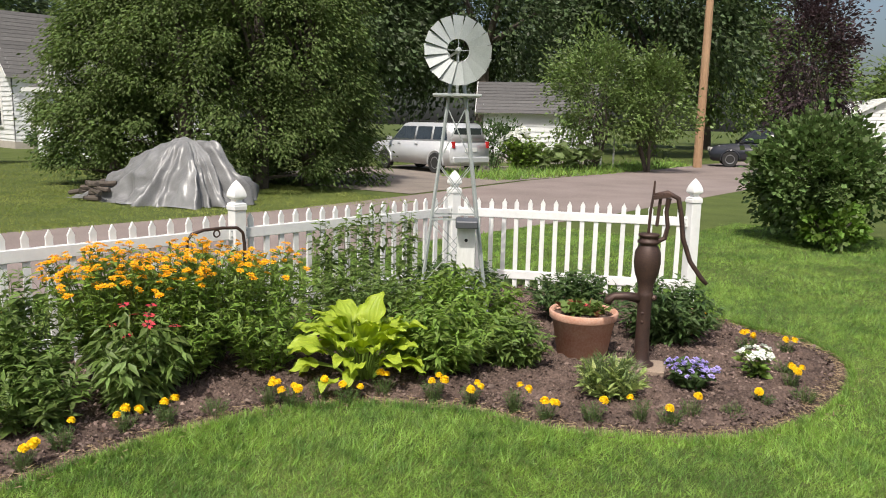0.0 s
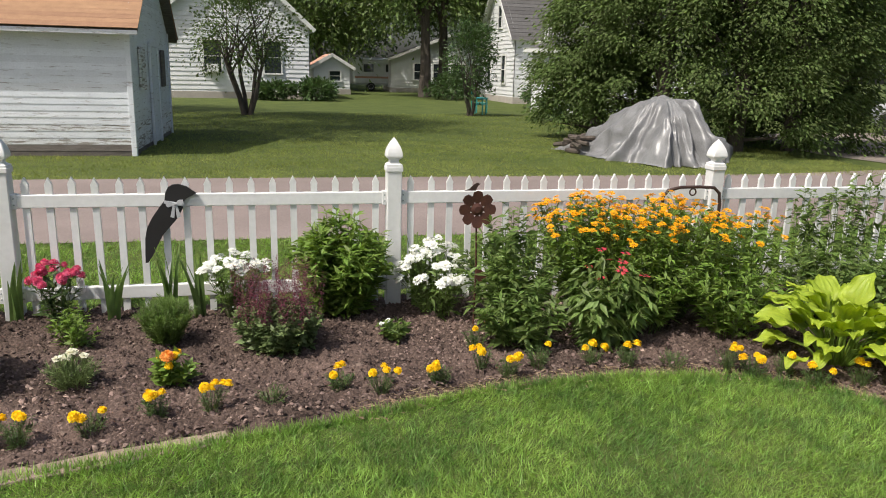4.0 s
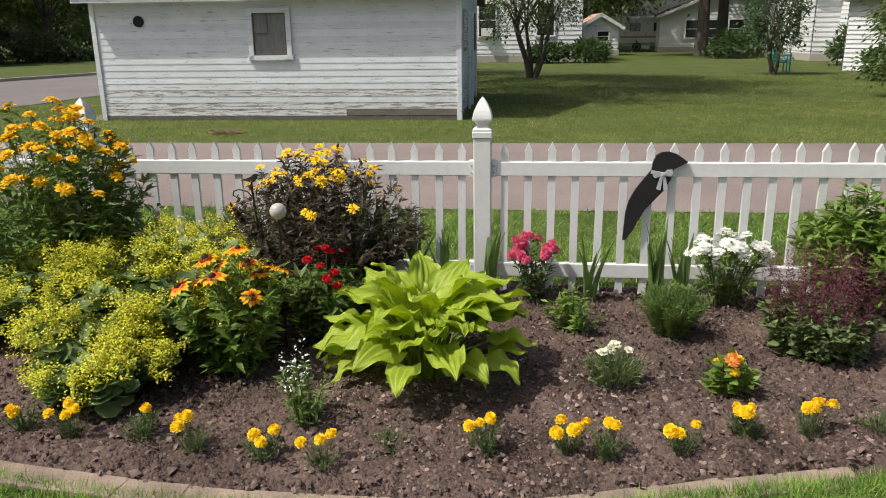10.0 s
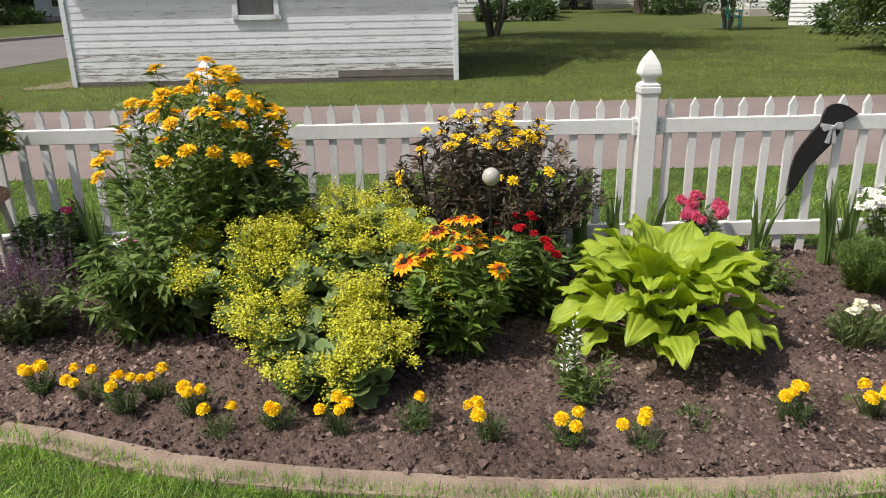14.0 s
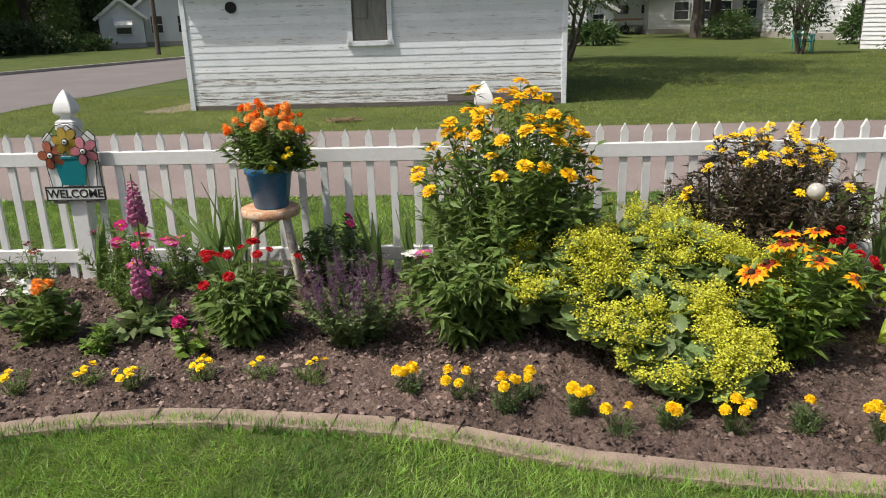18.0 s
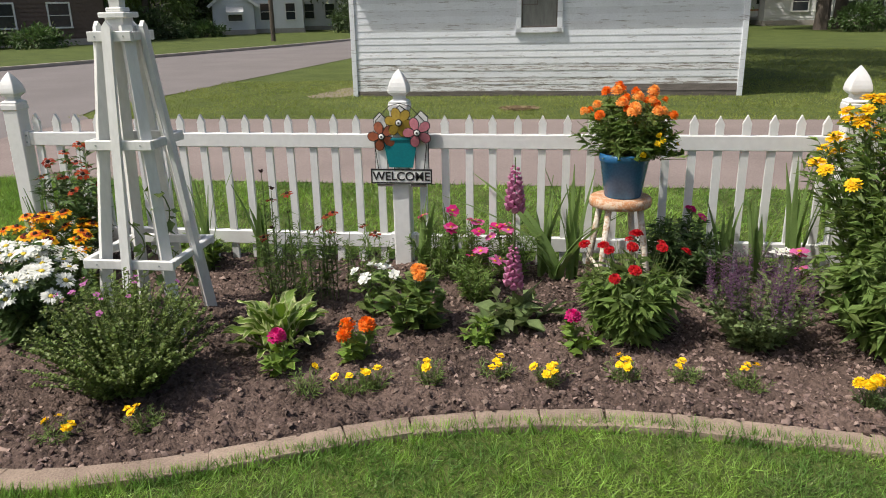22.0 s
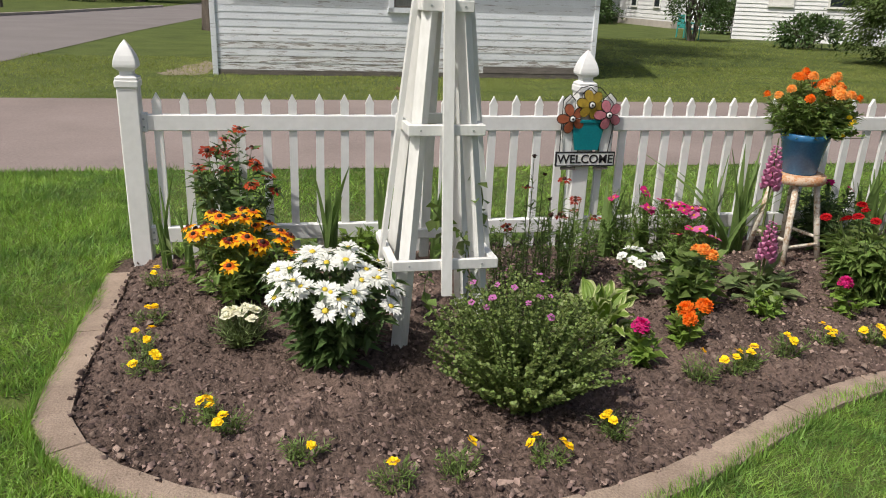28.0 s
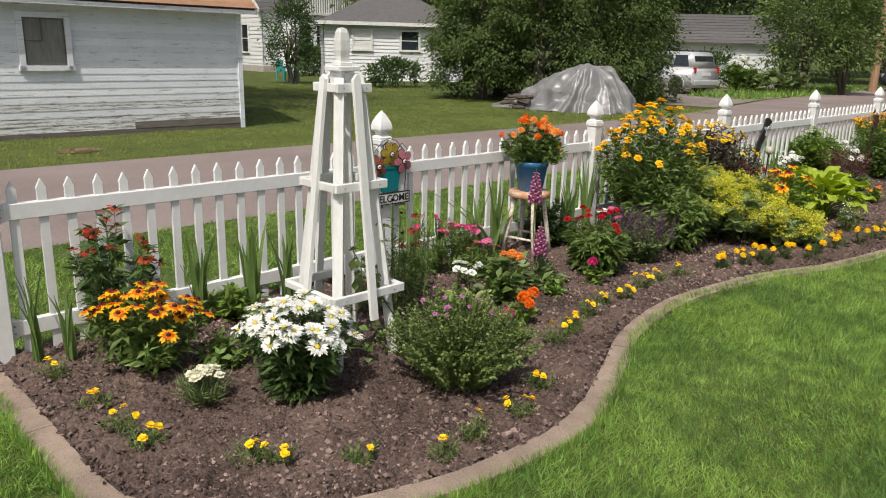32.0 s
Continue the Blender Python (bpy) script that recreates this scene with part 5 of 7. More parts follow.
F_DRIED = bloom("seed_head", [(9, 0.004, 0.018, 0.005, 0.9, 0, 0)], [C_BROWN], (0.010, 0.012, 0.0), 31)
F_COSMOS = [bloom("flower_head", [(8, 0.004, 0.034, 0.014, 0.1, 0, 0)], [C_MAGENTA, C_CENTRE], (0.007, 0.005, 0.001), 19), bloom("flower_head", [(8, 0.004, 0.030, 0.013, 0.15, 0, 0)], [colour("flower_palepink", (0.64, 0.14, 0.36)), C_CENTRE], (0.007, 0.005, 0.001), 20)]
F_CORAL = [bloom("flower_head", [(9, 0.006, 0.028, 0.008, 0.1, 0, 0)], [colour("flower_coral", (0.62, 0.09, 0.08), (0.55, 0.05, 0.10)), C_BROWN], (0.009, 0.007, 0.001), 21)]
F_TINYWHITE = [bloom("flower_head", [(6, 0.002, 0.018, 0.008, 0.2, 0, 0), (5, 0.002, 0.012, 0.006, 0.8, 0.002, 0)], [C_WHITE], None, 22)]
F_TINYCREAM = [bloom("flower_head", [(7, 0.002, 0.018, 0.008, 0.2, 0, 0), (6, 0.002, 0.013, 0.007, 0.8, 0.002, 0)], [C_CREAM], None, 23)]
F_TINYPINK = [bloom("flower_head", [(5, 0.002, 0.015, 0.008, 0.2, 0, 0)], [colour("flower_geranium", (0.50, 0.16, 0.40))], None, 24)]
F_LILAC = [bloom("flower_head", [(9, 0.003, 0.016, 0.005, 0.25, 0, 0), (7, 0.002, 0.012, 0.004, 0.9, 0.003, 0)], [C_LILAC], None, 25)]


# ---- plants ----
def plant(name, x, y, h, r, stems, per, size, shape, material, label, seed, heads=None, count=0, hs=(0.85, 1.2), t0=0.12, elev=0.35, dome_k=0.45,
          category="plant", group="", stem=0.0028, droop=0.0, tilt=0.5, lift=0.0, top_only=False, category2="", flower_label="", fan=0.25, power=0.5, z0=0.0, leafy=1.0):
    """A clump of stems that fan out from the root, leaves along them and flower heads on the tips."""
    rng = np.random.default_rng(seed)
    t = thing(name, pose(x, y, z0), label, category, group)
    rho = rng.random(stems) ** power
    a = rng.random(stems) * 6.283
    tip = np.stack((np.cos(a) * rho * r, np.sin(a) * rho * r, h * (1 - dome_k * rho ** 2) * (0.84 + 0.2 * rng.random(stems))), axis=1)
    b0 = np.stack((np.cos(a) * rho * r * fan, np.sin(a) * rho * r * fan, np.full(stems, -0.01)), axis=1)
    mid = b0 * 0.55 + tip * 0.45
    mid[:, 2] = tip[:, 2] * 0.62

    def at(i, u):
        u = u[:, None]
        return b0[i] * (1 - u) ** 2 + 2 * mid[i] * u * (1 - u) + tip[i] * u * u
    K = 5
    idx = np.repeat(np.arange(stems), K)
    P = at(idx, np.tile(np.linspace(0, 1, K), stems)).reshape(stems, K, 3)
    V, F = tube_cloud(P, stem)
    tagged(link("stalk", raw_mesh("stalk", V, F, L_STEM), t), kind="stuff")
    n = stems * per
    who = np.repeat(np.arange(stems), per)
    u = t0 + (leafy - t0) * rng.random(n) ** 0.85
    p = at(who, u)
    la = rng.random(n) * 6.283
    el = elev + rng.normal(size=n) * 0.35
    d = azi(la, el)
    out = tip[who] / max(r, 0.05)
    out[:, 2] = 0
    d = unit(d + 0.55 * out)
    d[:, 2] -= droop
    s = size * (0.65 + 0.6 * rng.random(n)) * (1.05 - 0.4 * u)
    V, F = cloud(*shape, p, frames(d, rng.normal(size=n) * 0.45), s)
    V[:, 2] = np.maximum(V[:, 2], 0.012)
    link("foliage", raw_mesh("foliage", V, F, material), t)
    if heads and count:
        order = np.argsort(-tip[:, 2] + rng.random(stems) * (0.02 if top_only else 0.35) * h)[:count] if count < stems else np.arange(stems)
        for i in order:
            dd = unit(np.array((out[i * per, 0], out[i * per, 1], 0.0)) * tilt + np.array((0, -0.25 * tilt, 1)) + rng.normal(size=3) * 0.18)
            q = Vector(dd).to_track_quat("Z", "Y").to_matrix().to_4x4()
            s = rng.uniform(*hs)
            k = int(rng.integers(0, len(heads)))
            link("flower_head", heads[k], t, flower_label, m=Matrix.Translation(Vector(tip[i]) + Vector((0, 0, lift))) @ q @ pose(0, 0, 0, 0, 0, rng.random() * 360) @ Matrix.Diagonal((s, s, s, 1)))
    return t, tip, rng


def spikes(root, tip, rng, length, size, material, per=46, which=None, rise=0.55):
    """Upright flower spikes of many small florets on the stem tips."""
    tp = tip if which is None else tip[which]
    n = len(tp) * per
    who = np.repeat(np.arange(len(tp)), per)
    u = rng.random(n)
    a = rng.random(n) * 6.283
    out = tp[who].copy()
    out[:, 2] = 0
    p = tp[who] + np.stack((np.cos(a), np.sin(a), np.zeros(n)), axis=1) * size * 0.5 * (1.1 - 0.7 * u)[:, None]
    p[:, 2] += (u - rise) * length
    p += out * ((u - 0.5) * 0.12)[:, None] * length / 0.2
    V, F = cloud(*K_OVAL, p, frames(azi(a, 0.5 + rng.normal(size=n) * 0.3)), size * (0.7 + 0.6 * rng.random(n)) * (1.15 - 0.5 * u))
    return tagged(link("flower_spike", raw_mesh("flower_spike", V, F, material), root), kind="stuff")


def hosta_leaf(name, material, ln, w, seed, edge=None):
    """One hosta blade on its stalk: heart-shaped, cupped, ribbed along its length, bending down to the tip."""
    n, k = 12, 14
    V, F = [], []
    for i in range(n + 1):
        u = i / n
        half = w * (math.sin(math.pi * min(1, u * 0.96 + 0.04) ** 0.72)) ** 0.85 * (1 - 0.15 * u) if u < 1 else 0.001
        for j in range(k + 1):
            v = j / k * 2 - 1
            V.append((0.0, v * half, 0.05 * half / w * abs(v) * ln - 0.011 * math.cos(v * 16) * (1 - 0.7 * abs(v)) * math.sin(math.pi * u) * ln / 0.25 + 0.020 * ln / 0.25 * math.sin(12 * u + 2.1 * seed + 1.5 * v) * v * abs(v)))
    # lay the rows along a bending midrib
    x = z = 0.0
    pts = []
    for i in range(n + 1):
        u = i / n
        pts.append((x, z))
        x += ln / n * math.cos(0.42 - 1.02 * u)
        z += ln / n * math.sin(0.42 - 1.02 * u)
    out = []
    for i in range(n + 1):
        for j in range(k + 1):
            q = V[i * (k + 1) + j]
            out.append((pts[i][0], q[1], pts[i][1] + q[2]))
    for i in range(n):
        for j in range(k):
            a = i * (k + 1) + j
            F.append((a, a + 1, a + k + 2, a + k + 1))
    if edge:
        return raw_mesh(name, out, F, material, edge, mi=[1 if (q % k) in (0, 1, k - 2, k - 1) else 0 for q in range(len(F))], smooth=True)
    return raw_mesh(name, out, F, material, smooth=True)


def hosta(x, y, h, r, count, ln, material, label, seed, w=0.34, edge=None, up=42):
    rng = np.random.default_rng(seed)
    t = thing("hosta", pose(x, y, 0), label, "hosta plant")
    kinds = [hosta_leaf("leaf", material, ln, ln * w * (0.9 + 0.1 * i), i, edge) for i in range(3)]
    for i in range(count):
        g = (i + 0.5) / count
        a = i * 2.39996 + rng.normal() * 0.35
        rad = r * (0.10 + 0.62 * g ** 0.7) * (0.88 + 0.24 * rng.random())
        z = h * (0.88 - 0.56 * g ** 1.5) * (0.84 + 0.30 * rng.random())
        tiltup = math.radians(up - 58 * g + rng.normal() * 12)
        s = (0.72 + 0.38 * math.sin(math.pi * min(1, 0.25 + g * 0.75))) * (0.88 + 0.24 * rng.random())
        root = Vector((0.05 * math.cos(a), 0.05 * math.sin(a), 0))
        e = Vector((rad * math.cos(a), rad * math.sin(a), z))
        part("stalk", tube(bmesh.new(), [root, root.lerp(e, 0.5) + Vector((0, 0, 0.25 * z)), e], [0.008, 0.006, 0.004], 5), L_LIME, t)
        link("leaf", kinds[i % 3], t, m=Matrix.Translation(e) @ pose(0, 0, 0, 0, 0, math.degrees(a)) @ pose(0, 0, 0, rng.normal() * 13, -math.degrees(tiltup), 0) @ Matrix.Diagonal((s, s, s, 1)))
    return t


def swords(x, y, h, n, seed, label="clump of upright sword-shaped gladiolus leaves", lean=0.18):
    rng = np.random.default_rng(seed)
    t = thing("gladiolus", pose(x, y, 0), label, "plant", "gladiolus leaves along the fence")
    for i in range(n):
        hh, a = h * (0.65 + 0.4 * rng.random()), rng.random() * 6.28
        V, F = [], []
        bend = lean * (0.4 + rng.random())
        for k in range(7):
            u = k / 6
            w = (0.011 if x < -7 else 0.022) * (1 - u ** 2.2) + 0.001
            c = (math.cos(a) * bend * hh * u ** 1.8 + 0.02 * math.cos(i * 2.1), math.sin(a) * bend * hh * u ** 1.8 * 0.6 + 0.02 * math.sin(i * 2.1), hh * u * (1 - 0.15 * bend * u))
            b = a + 1.2
            V += [(c[0] + math.cos(b) * w, c[1] + math.sin(b) * w, c[2]), (c[0], c[1], c[2] + 0.0), (c[0] - math.cos(b) * w, c[1] - math.sin(b) * w, c[2] + 0.002)]
            V[-2] = (V[-2][0] - math.sin(b) * 0.004, V[-2][1] + math.cos(b) * 0.004, V[-2][2])
        for k in range(6):
            q = k * 3
            F += [(q, q + 1, q + 4, q + 3), (q + 1, q + 2, q + 5, q + 4)]
        link("leaf", raw_mesh("leaf", V, F, L_SWORD, smooth=True), t)
    return t


# hostas
hosta(4.82, -1.53, 0.38, 0.44, 62, 0.215, L_HOSTA, "lime-green hosta in the flower bed edge", 1)
hosta(-0.20, -1.20, 0.41, 0.44, 78, 0.245, L_HOSTA, "large lime-green hosta with ribbed leaves on the soil", 2)
hosta(-5.21, -1.24, 0.15, 0.17, 38, 0.165, L_FRESH, "small cream-edged variegated hosta on the soil", 3, w=0.22, edge=L_CREAMEDGE, up=66)

# right lobe of the bed
plant("phlox", 5.35, -1.75, 0.50, 0.50, 70, 37, 0.115, LANCE, L_FRESH, "bushy green phlox clump not yet in flower", 101, elev=0.1, droop=0.15)
plant("phlox", 5.95, -1.35, 0.58, 0.55, 80, 37, 0.115, LANCE, L_FRESH, "bushy green phlox clump not yet in flower", 102, elev=0.15, droop=0.1)
plant("phlox", 5.75, -2.02, 0.38, 0.30, 40, 31, 0.115, LANCE, L_MID, "low green phlox beside the terracotta pot", 103, elev=0.1, droop=0.2)
plant("phlox", 6.55, -0.75, 0.52, 0.52, 70, 34, 0.11, LANCE, L_DARK, "dark green phlox below the garden windmill", 104, elev=0.15)
plant("phlox", 5.35, -0.85, 0.62, 0.50, 60, 37, 0.11, LANCE, L_MID, "bushy green phlox near the fence", 105, elev=0.2)
plant("phlox", 7.15, -1.6, 0.45, 0.45, 60, 34, 0.11, LANCE, L_DARK, "dark green phlox along the fence", 106, elev=0.2)
plant("peony", 7.1, -2.45, 0.52, 0.42, 60, 34, 0.125, LANCE, L_DARK, "dark green bushy plant behind the iron pump", 107, elev=0.1, droop=0.2)
for i, (x, y, h) in enumerate(((5.75, -0.38, 0.92), (6.0, -0.32, 1.02), (6.25, -0.4, 0.95), (5.5, -0.3, 0.85))):
    plant("culver_root", x, y, h, 0.14, 9, 37, 0.11, LANCE, L_MID, "tall slender plant with whorled leaves by the fence", 110 + i, elev=0.1, dome_k=0.1, fan=0.6, droop=0.1)
plant("variegated_sage", 5.70, -2.82, 0.30, 0.24, 60, 16, 0.10, NEEDLE, L_GREY, "narrow-leaved grey-green plant on the soil", 115, elev=0.7)
plant("variegated_sage", 5.70, -2.82, 0.26, 0.22, 34, 14, 0.11, LANCE, L_STRIPE, "grey-green cream-striped leaves on the soil", 116, elev=0.6)
plant("ageratum", 6.22, -3.08, 0.19, 0.17, 60, 6, 0.07, BROAD, L_DARK, "low lilac-blue ageratum in flower on the soil", 117, F_LILAC, 60, hs=(0.9, 1.5), dome_k=0.2, tilt=0.2)
plant("petunia", 6.77, -3.28, 0.22, 0.13, 16, 9, 0.085, OVAL, L_FRESH, "small white-flowered bedding plant on the soil", 118, F_TINYWHITE, 16, hs=(1.3, 1.9), dome_k=0.2)

# heliopsis mass and its neighbours
for i, (x, y, h, r, st, fl) in enumerate(((3.70, -0.50, 0.84, 0.44, 170, 160), (4.22, -0.60, 0.84, 0.46, 160, 150), (4.78, -0.52, 0.74, 0.42, 90, 40), (3.95, -0.85, 0.62, 0.35, 56, 0), (4.45, -1.02, 0.55, 0.35, 56, 0))):
    plant("heliopsis", x, y, h, r, st, 20, 0.095, LANCE, L_FRESH, "fresh green heliopsis covered in golden daisy flowers" if fl else "fresh green heliopsis foliage at the bed front", 120 + i, F_HELIO if fl else None, fl, dome_k=0.18, tilt=0.3, lift=0.02, group="golden heliopsis", hs=(0.75, 1.05))
plant("zinnia_bush", 3.62, -1.0, 0.60, 0.30, 44, 21, 0.145, LANCE, L_MID, "dark-stemmed plant with drooping leaves and coral flowers", 127, F_CORAL, 8, droop=0.5, elev=0.05)
plant("sedum_bush", 3.10, -0.62, 0.80, 0.36, 50, 37, 0.115, LANCE, L_MID, "tall green leafy plant near the fence", 128, elev=0.2)
plant("sedum_bush", 3.05, -0.95, 0.48, 0.30, 40, 31, 0.11, LANCE, L_MID, "green leafy plant at the bed front", 129, elev=0.2)
plant("shasta_daisy", 2.68, -0.34, 0.54, 0.29, 90, 10, 0.08, LANCE, L_MID, "white shasta daisies in a dense clump", 130, F_SHASTA, 90, hs=(0.85, 1.2), dome_k=0.45, tilt=0.8)
plant("peony", 2.06, -0.22, 0.74, 0.37, 84, 44, 0.12, LANCE, L_FRESH, "rounded fresh green bush beside the fence post", 131, elev=0.3)
plant("shasta_daisy", 1.38, -0.14, 0.45, 0.22, 44, 10, 0.08, LANCE, L_MID, "white shasta daisies leaning forward", 132, F_SHASTA, 44, hs=(0.85, 1.2), dome_k=0.12, tilt=0.4)
t, tip, rng = plant("salvia", 1.66, -0.78, 0.29, 0.27, 120, 26, 0.060, OVAL, L_GREY, "plum-coloured salvia spikes over small green leaves", 133, dome_k=0.22, fan=0.65)
spikes(t, tip, rng, 0.31, 0.0125, C_PLUMSPIKE, per=90, rise=0.12, which=np.argsort(-tip[:, 2])[:100])
plant("dill", 1.00, -0.62, 0.30, 0.18, 120, 70, 0.050, NEEDLE, L_FINE, "feathery bright green dill-like tuft on the soil", 134, elev=0.8, dome_k=0.3, stem=0.0018)
plant("pink_dianthus", 0.30, -0.16, 0.40, 0.15, 22, 11, 0.09, LANCE, L_DARK, "pink-flowered clump in front of the fence", 135, F_PINKPOM, 18, hs=(0.8, 1.1), dome_k=0.2)
plant("seedling", 0.50, -0.60, 0.27, 0.16, 22, 18, 0.07, LANCE, L_FRESH, "small green seedling clump on the soil", 136)
plant("seedling", 2.33, -0.76, 0.17, 0.12, 14, 12, 0.07, OVAL, L_MID, "small green leafy plant on the soil", 137, F_TINYWHITE, 2)
plant("carnation", 0.64, -1.24, 0.21, 0.14, 90, 9, 0.075, NEEDLE, L_GREY, "grey-green carnation tuft with cream flowers", 138, F_TINYCREAM, 6, hs=(1.2, 1.6), elev=0.8, top_only=True)
plant("orange_zinnia", 1.10, -1.30, 0.21, 0.13, 14, 14, 0.085, OVAL, L_FRESH, "orange-flowered bedding plant with bright leaves", 139, [F_POTORANGE[0], F_GOLD[0]], 6, hs=(0.8, 1.0))

# middle
t, tip, rng = plant("dark_heliopsis", -0.90, -0.32, 0.95, 0.62, 190, 50, 0.082, LANCE, L_BRONZE, "bronze-leaved heliopsis bush with yellow star flowers", 140, F_STAR, 58, hs=(0.9, 1.3), dome_k=0.50, tilt=0.8)
plant("strawflower", -0.74, -0.86, 0.52, 0.25, 34, 29, 0.11, LANCE, L_MID, "red strawflowers on leafy green stems", 141, F_RED, 13, hs=(0.8, 1.15), dome_k=0.25, leafy=0.8)
plant("rudbeckia", -1.06, -1.24, 0.62, 0.26, 36, 31, 0.10, LANCE, L_FRESH, "orange and yellow coneflowers with dark centres", 142, F_RUD, 13, hs=(0.85, 1.15), dome_k=0.3)
t2, tip, rng = plant("white_snapdragon", -0.62, -1.68, 0.30, 0.13, 18, 16, 0.06, LANCE, L_MID, "white snapdragon with slim flower spikes on the soil", 143, dome_k=0.3, stem=0.003)
spikes(t2, tip, rng, 0.20, 0.022, C_WHITE, per=26, which=np.argsort(-tip[:, 2])[:3])
for i, (x, y, h, r) in enumerate(((-1.72, -1.18, 0.42, 0.42), (-1.32, -1.02, 0.46, 0.36), (-1.98, -0.92, 0.50, 0.40), (-1.52, -0.68, 0.56, 0.40), (-1.55, -1.48, 0.26, 0.30))):
    t, tip, rng = plant("ladys_mantle", x, y, h, r, 70, 7, 0.115, ROUND, L_MANTLE, "mound of scalloped leaves under frothy yellow-green flowers", 150 + i, t0=0.55, elev=0.15, group="chartreuse mounds")
    tall = np.array([noise.noise(((x + q[0]) * 4.0, (y + q[1]) * 4.0, 2.0)) for q in tip]) + rng.normal(size=len(tip)) * 0.10
    full = tip[np.argsort(-tall)[:38]]
    spray = np.repeat(full, 11, axis=0)
    spray = spray + rng.normal(size=spray.shape) * (0.036, 0.036, 0.026) + (0, 0, 0.05)
    p = np.repeat(spray, 30, axis=0)
    n = len(p)
    p = p + rng.normal(size=p.shape) * (0.014, 0.014, 0.012)
    V, F = cloud(*K_BROAD, p, frames(azi(rng.random(n) * 6.28, rng.normal(size=n) * 0.7)), 0.0108 * (0.6 + 0.8 * rng.random(n)))
    tagged(link("flower_froth", raw_mesh("flower_froth", V, F, C_FROTH), t), kind="stuff")
plant("sunflower_heliopsis", -2.28, -0.55, 1.22, 0.52, 130, 34, 0.115, LANCE, L_MID, "tall heliopsis bush topped with golden flowers", 160, F_HELIOBIG, 72, hs=(0.75, 1.1), dome_k=0.42, tilt=0.5)
plant("phlox", -2.45, -0.90, 0.55, 0.42, 64, 37, 0.125, LANCE, L_MID, "leafy green clump below the tall heliopsis", 161, elev=0.1, droop=0.15)
plant("phlox", -2.15, -0.45, 0.78, 0.40, 50, 37, 0.115, LANCE, L_MID, "leafy green stems below the golden flowers", 162, elev=0.1, droop=0.15)

# left
t, tip, rng = plant("salvia", -3.05, -0.98, 0.32, 0.28, 110, 16, 0.05, OVAL, L_GREY, "violet salvia spikes over small grey-green leaves", 170, dome_k=0.25)
spikes(t, tip, rng, 0.18, 0.012, C_VIOLET, per=64, rise=0.16, which=np.argsort(-tip[:, 2])[:84])
plant("fern_leaf_plant", -3.28, -0.2, 0.46, 0.26, 46, 43, 0.075, LANCE, L_DARK, "dark ferny plant beside the stool", 171, [F_COSMOS[0]], 2, elev=0.3)
plant("white_zinnia", -2.80, -0.50, 0.34, 0.12, 10, 10, 0.085, LANCE, L_MID, "leafy plant with pale pink and white flowers", 172, [F_SHASTA[0], F_COSMOS[1]], 5, hs=(1.2, 1.8))
plant("strawflower", -3.60, -0.95, 0.50, 0.29, 52, 36, 0.115, LANCE, L_MID, "red strawflowers on dense leafy green stems", 173, F_RED, 14, hs=(0.8, 1.2), dome_k=0.25, elev=0.25, droop=0.2, leafy=0.72)
t, tip, rng = plant("foxglove", -4.15, -0.86, 0.16, 0.22, 18, 5, 0.16, OVAL, L_GREY, "pink foxglove with tall bell-flowered spikes", 174, t0=0.05, elev=0.3)
for k, (dx, dy, z0, z1) in enumerate(((0.0, 0.05, 0.60, 0.81), (0.0, -0.02, 0.24, 0.44))):
    part("stalk", tube(bmesh.new(), [(0, 0, 0), (dx, dy, 0.4), (dx, dy, z1 + 0.03)], [0.007, 0.006, 0.003], 6), L_STEM, t)
    bell = finish(lathe(bmesh.new(), [(0.004, 0), (0.011, 0.012), (0.013, 0.030), (0.019, 0.042), (0.012, 0.036)], 9), "bell", C_FOX, smooth=True)
    for i in range(42):
        u = i / 42
        link("bell", bell, t, m=pose(dx, dy, z0 + (z1 - z0) * u, 0, 0, i * 137.5) @ pose(0.008, 0, 0, 0, 112, 0) @ Matrix.Diagonal((0.98 - 0.70 * u ** 1.6,) * 3 + (1,)))
swords(-3.95, -0.22, 0.66, 7, 340, lean=0.9)
plant("peach_dahlia", -4.60, -0.98, 0.34, 0.16, 16, 14, 0.12, OVAL, L_MID, "peach dahlia with broad green leaves", 175, F_PEACHPOM, 3, hs=(0.7, 1.0), top_only=True)
plant("white_geranium", -4.84, -0.84, 0.28, 0.11, 12, 9, 0.09, OVAL, L_MID, "small plant with a flat white flower cluster", 176, F_TINYWHITE, 10, hs=(1.4, 1.9), dome_k=0.1)
plant("orange_zinnia", -4.80, -1.34, 0.20, 0.10, 9, 11, 0.08, OVAL, L_FRESH, "small zinnia with bright orange heads", 177, F_ORANGEPOM, 3, hs=(0.9, 1.2), top_only=True)
plant("magenta_zinnia", -5.12, -1.48, 0.17, 0.08, 7, 11, 0.08, OVAL, L_FRESH, "small zinnia with one magenta head", 178, F_MAGENTA, 1, hs=(1.2, 1.3), top_only=True)
plant("magenta_zinnia", -3.84, -1.14, 0.18, 0.09, 7, 10, 0.08, OVAL, L_FRESH, "small zinnia with one magenta head", 179, F_MAGENTA, 1, hs=(1.1, 1.2), top_only=True)
plant("seedling", -4.27, -1.14, 0.17, 0.09, 10, 12, 0.07, OVAL, L_FRESH, "small green seedling on the soil", 180)
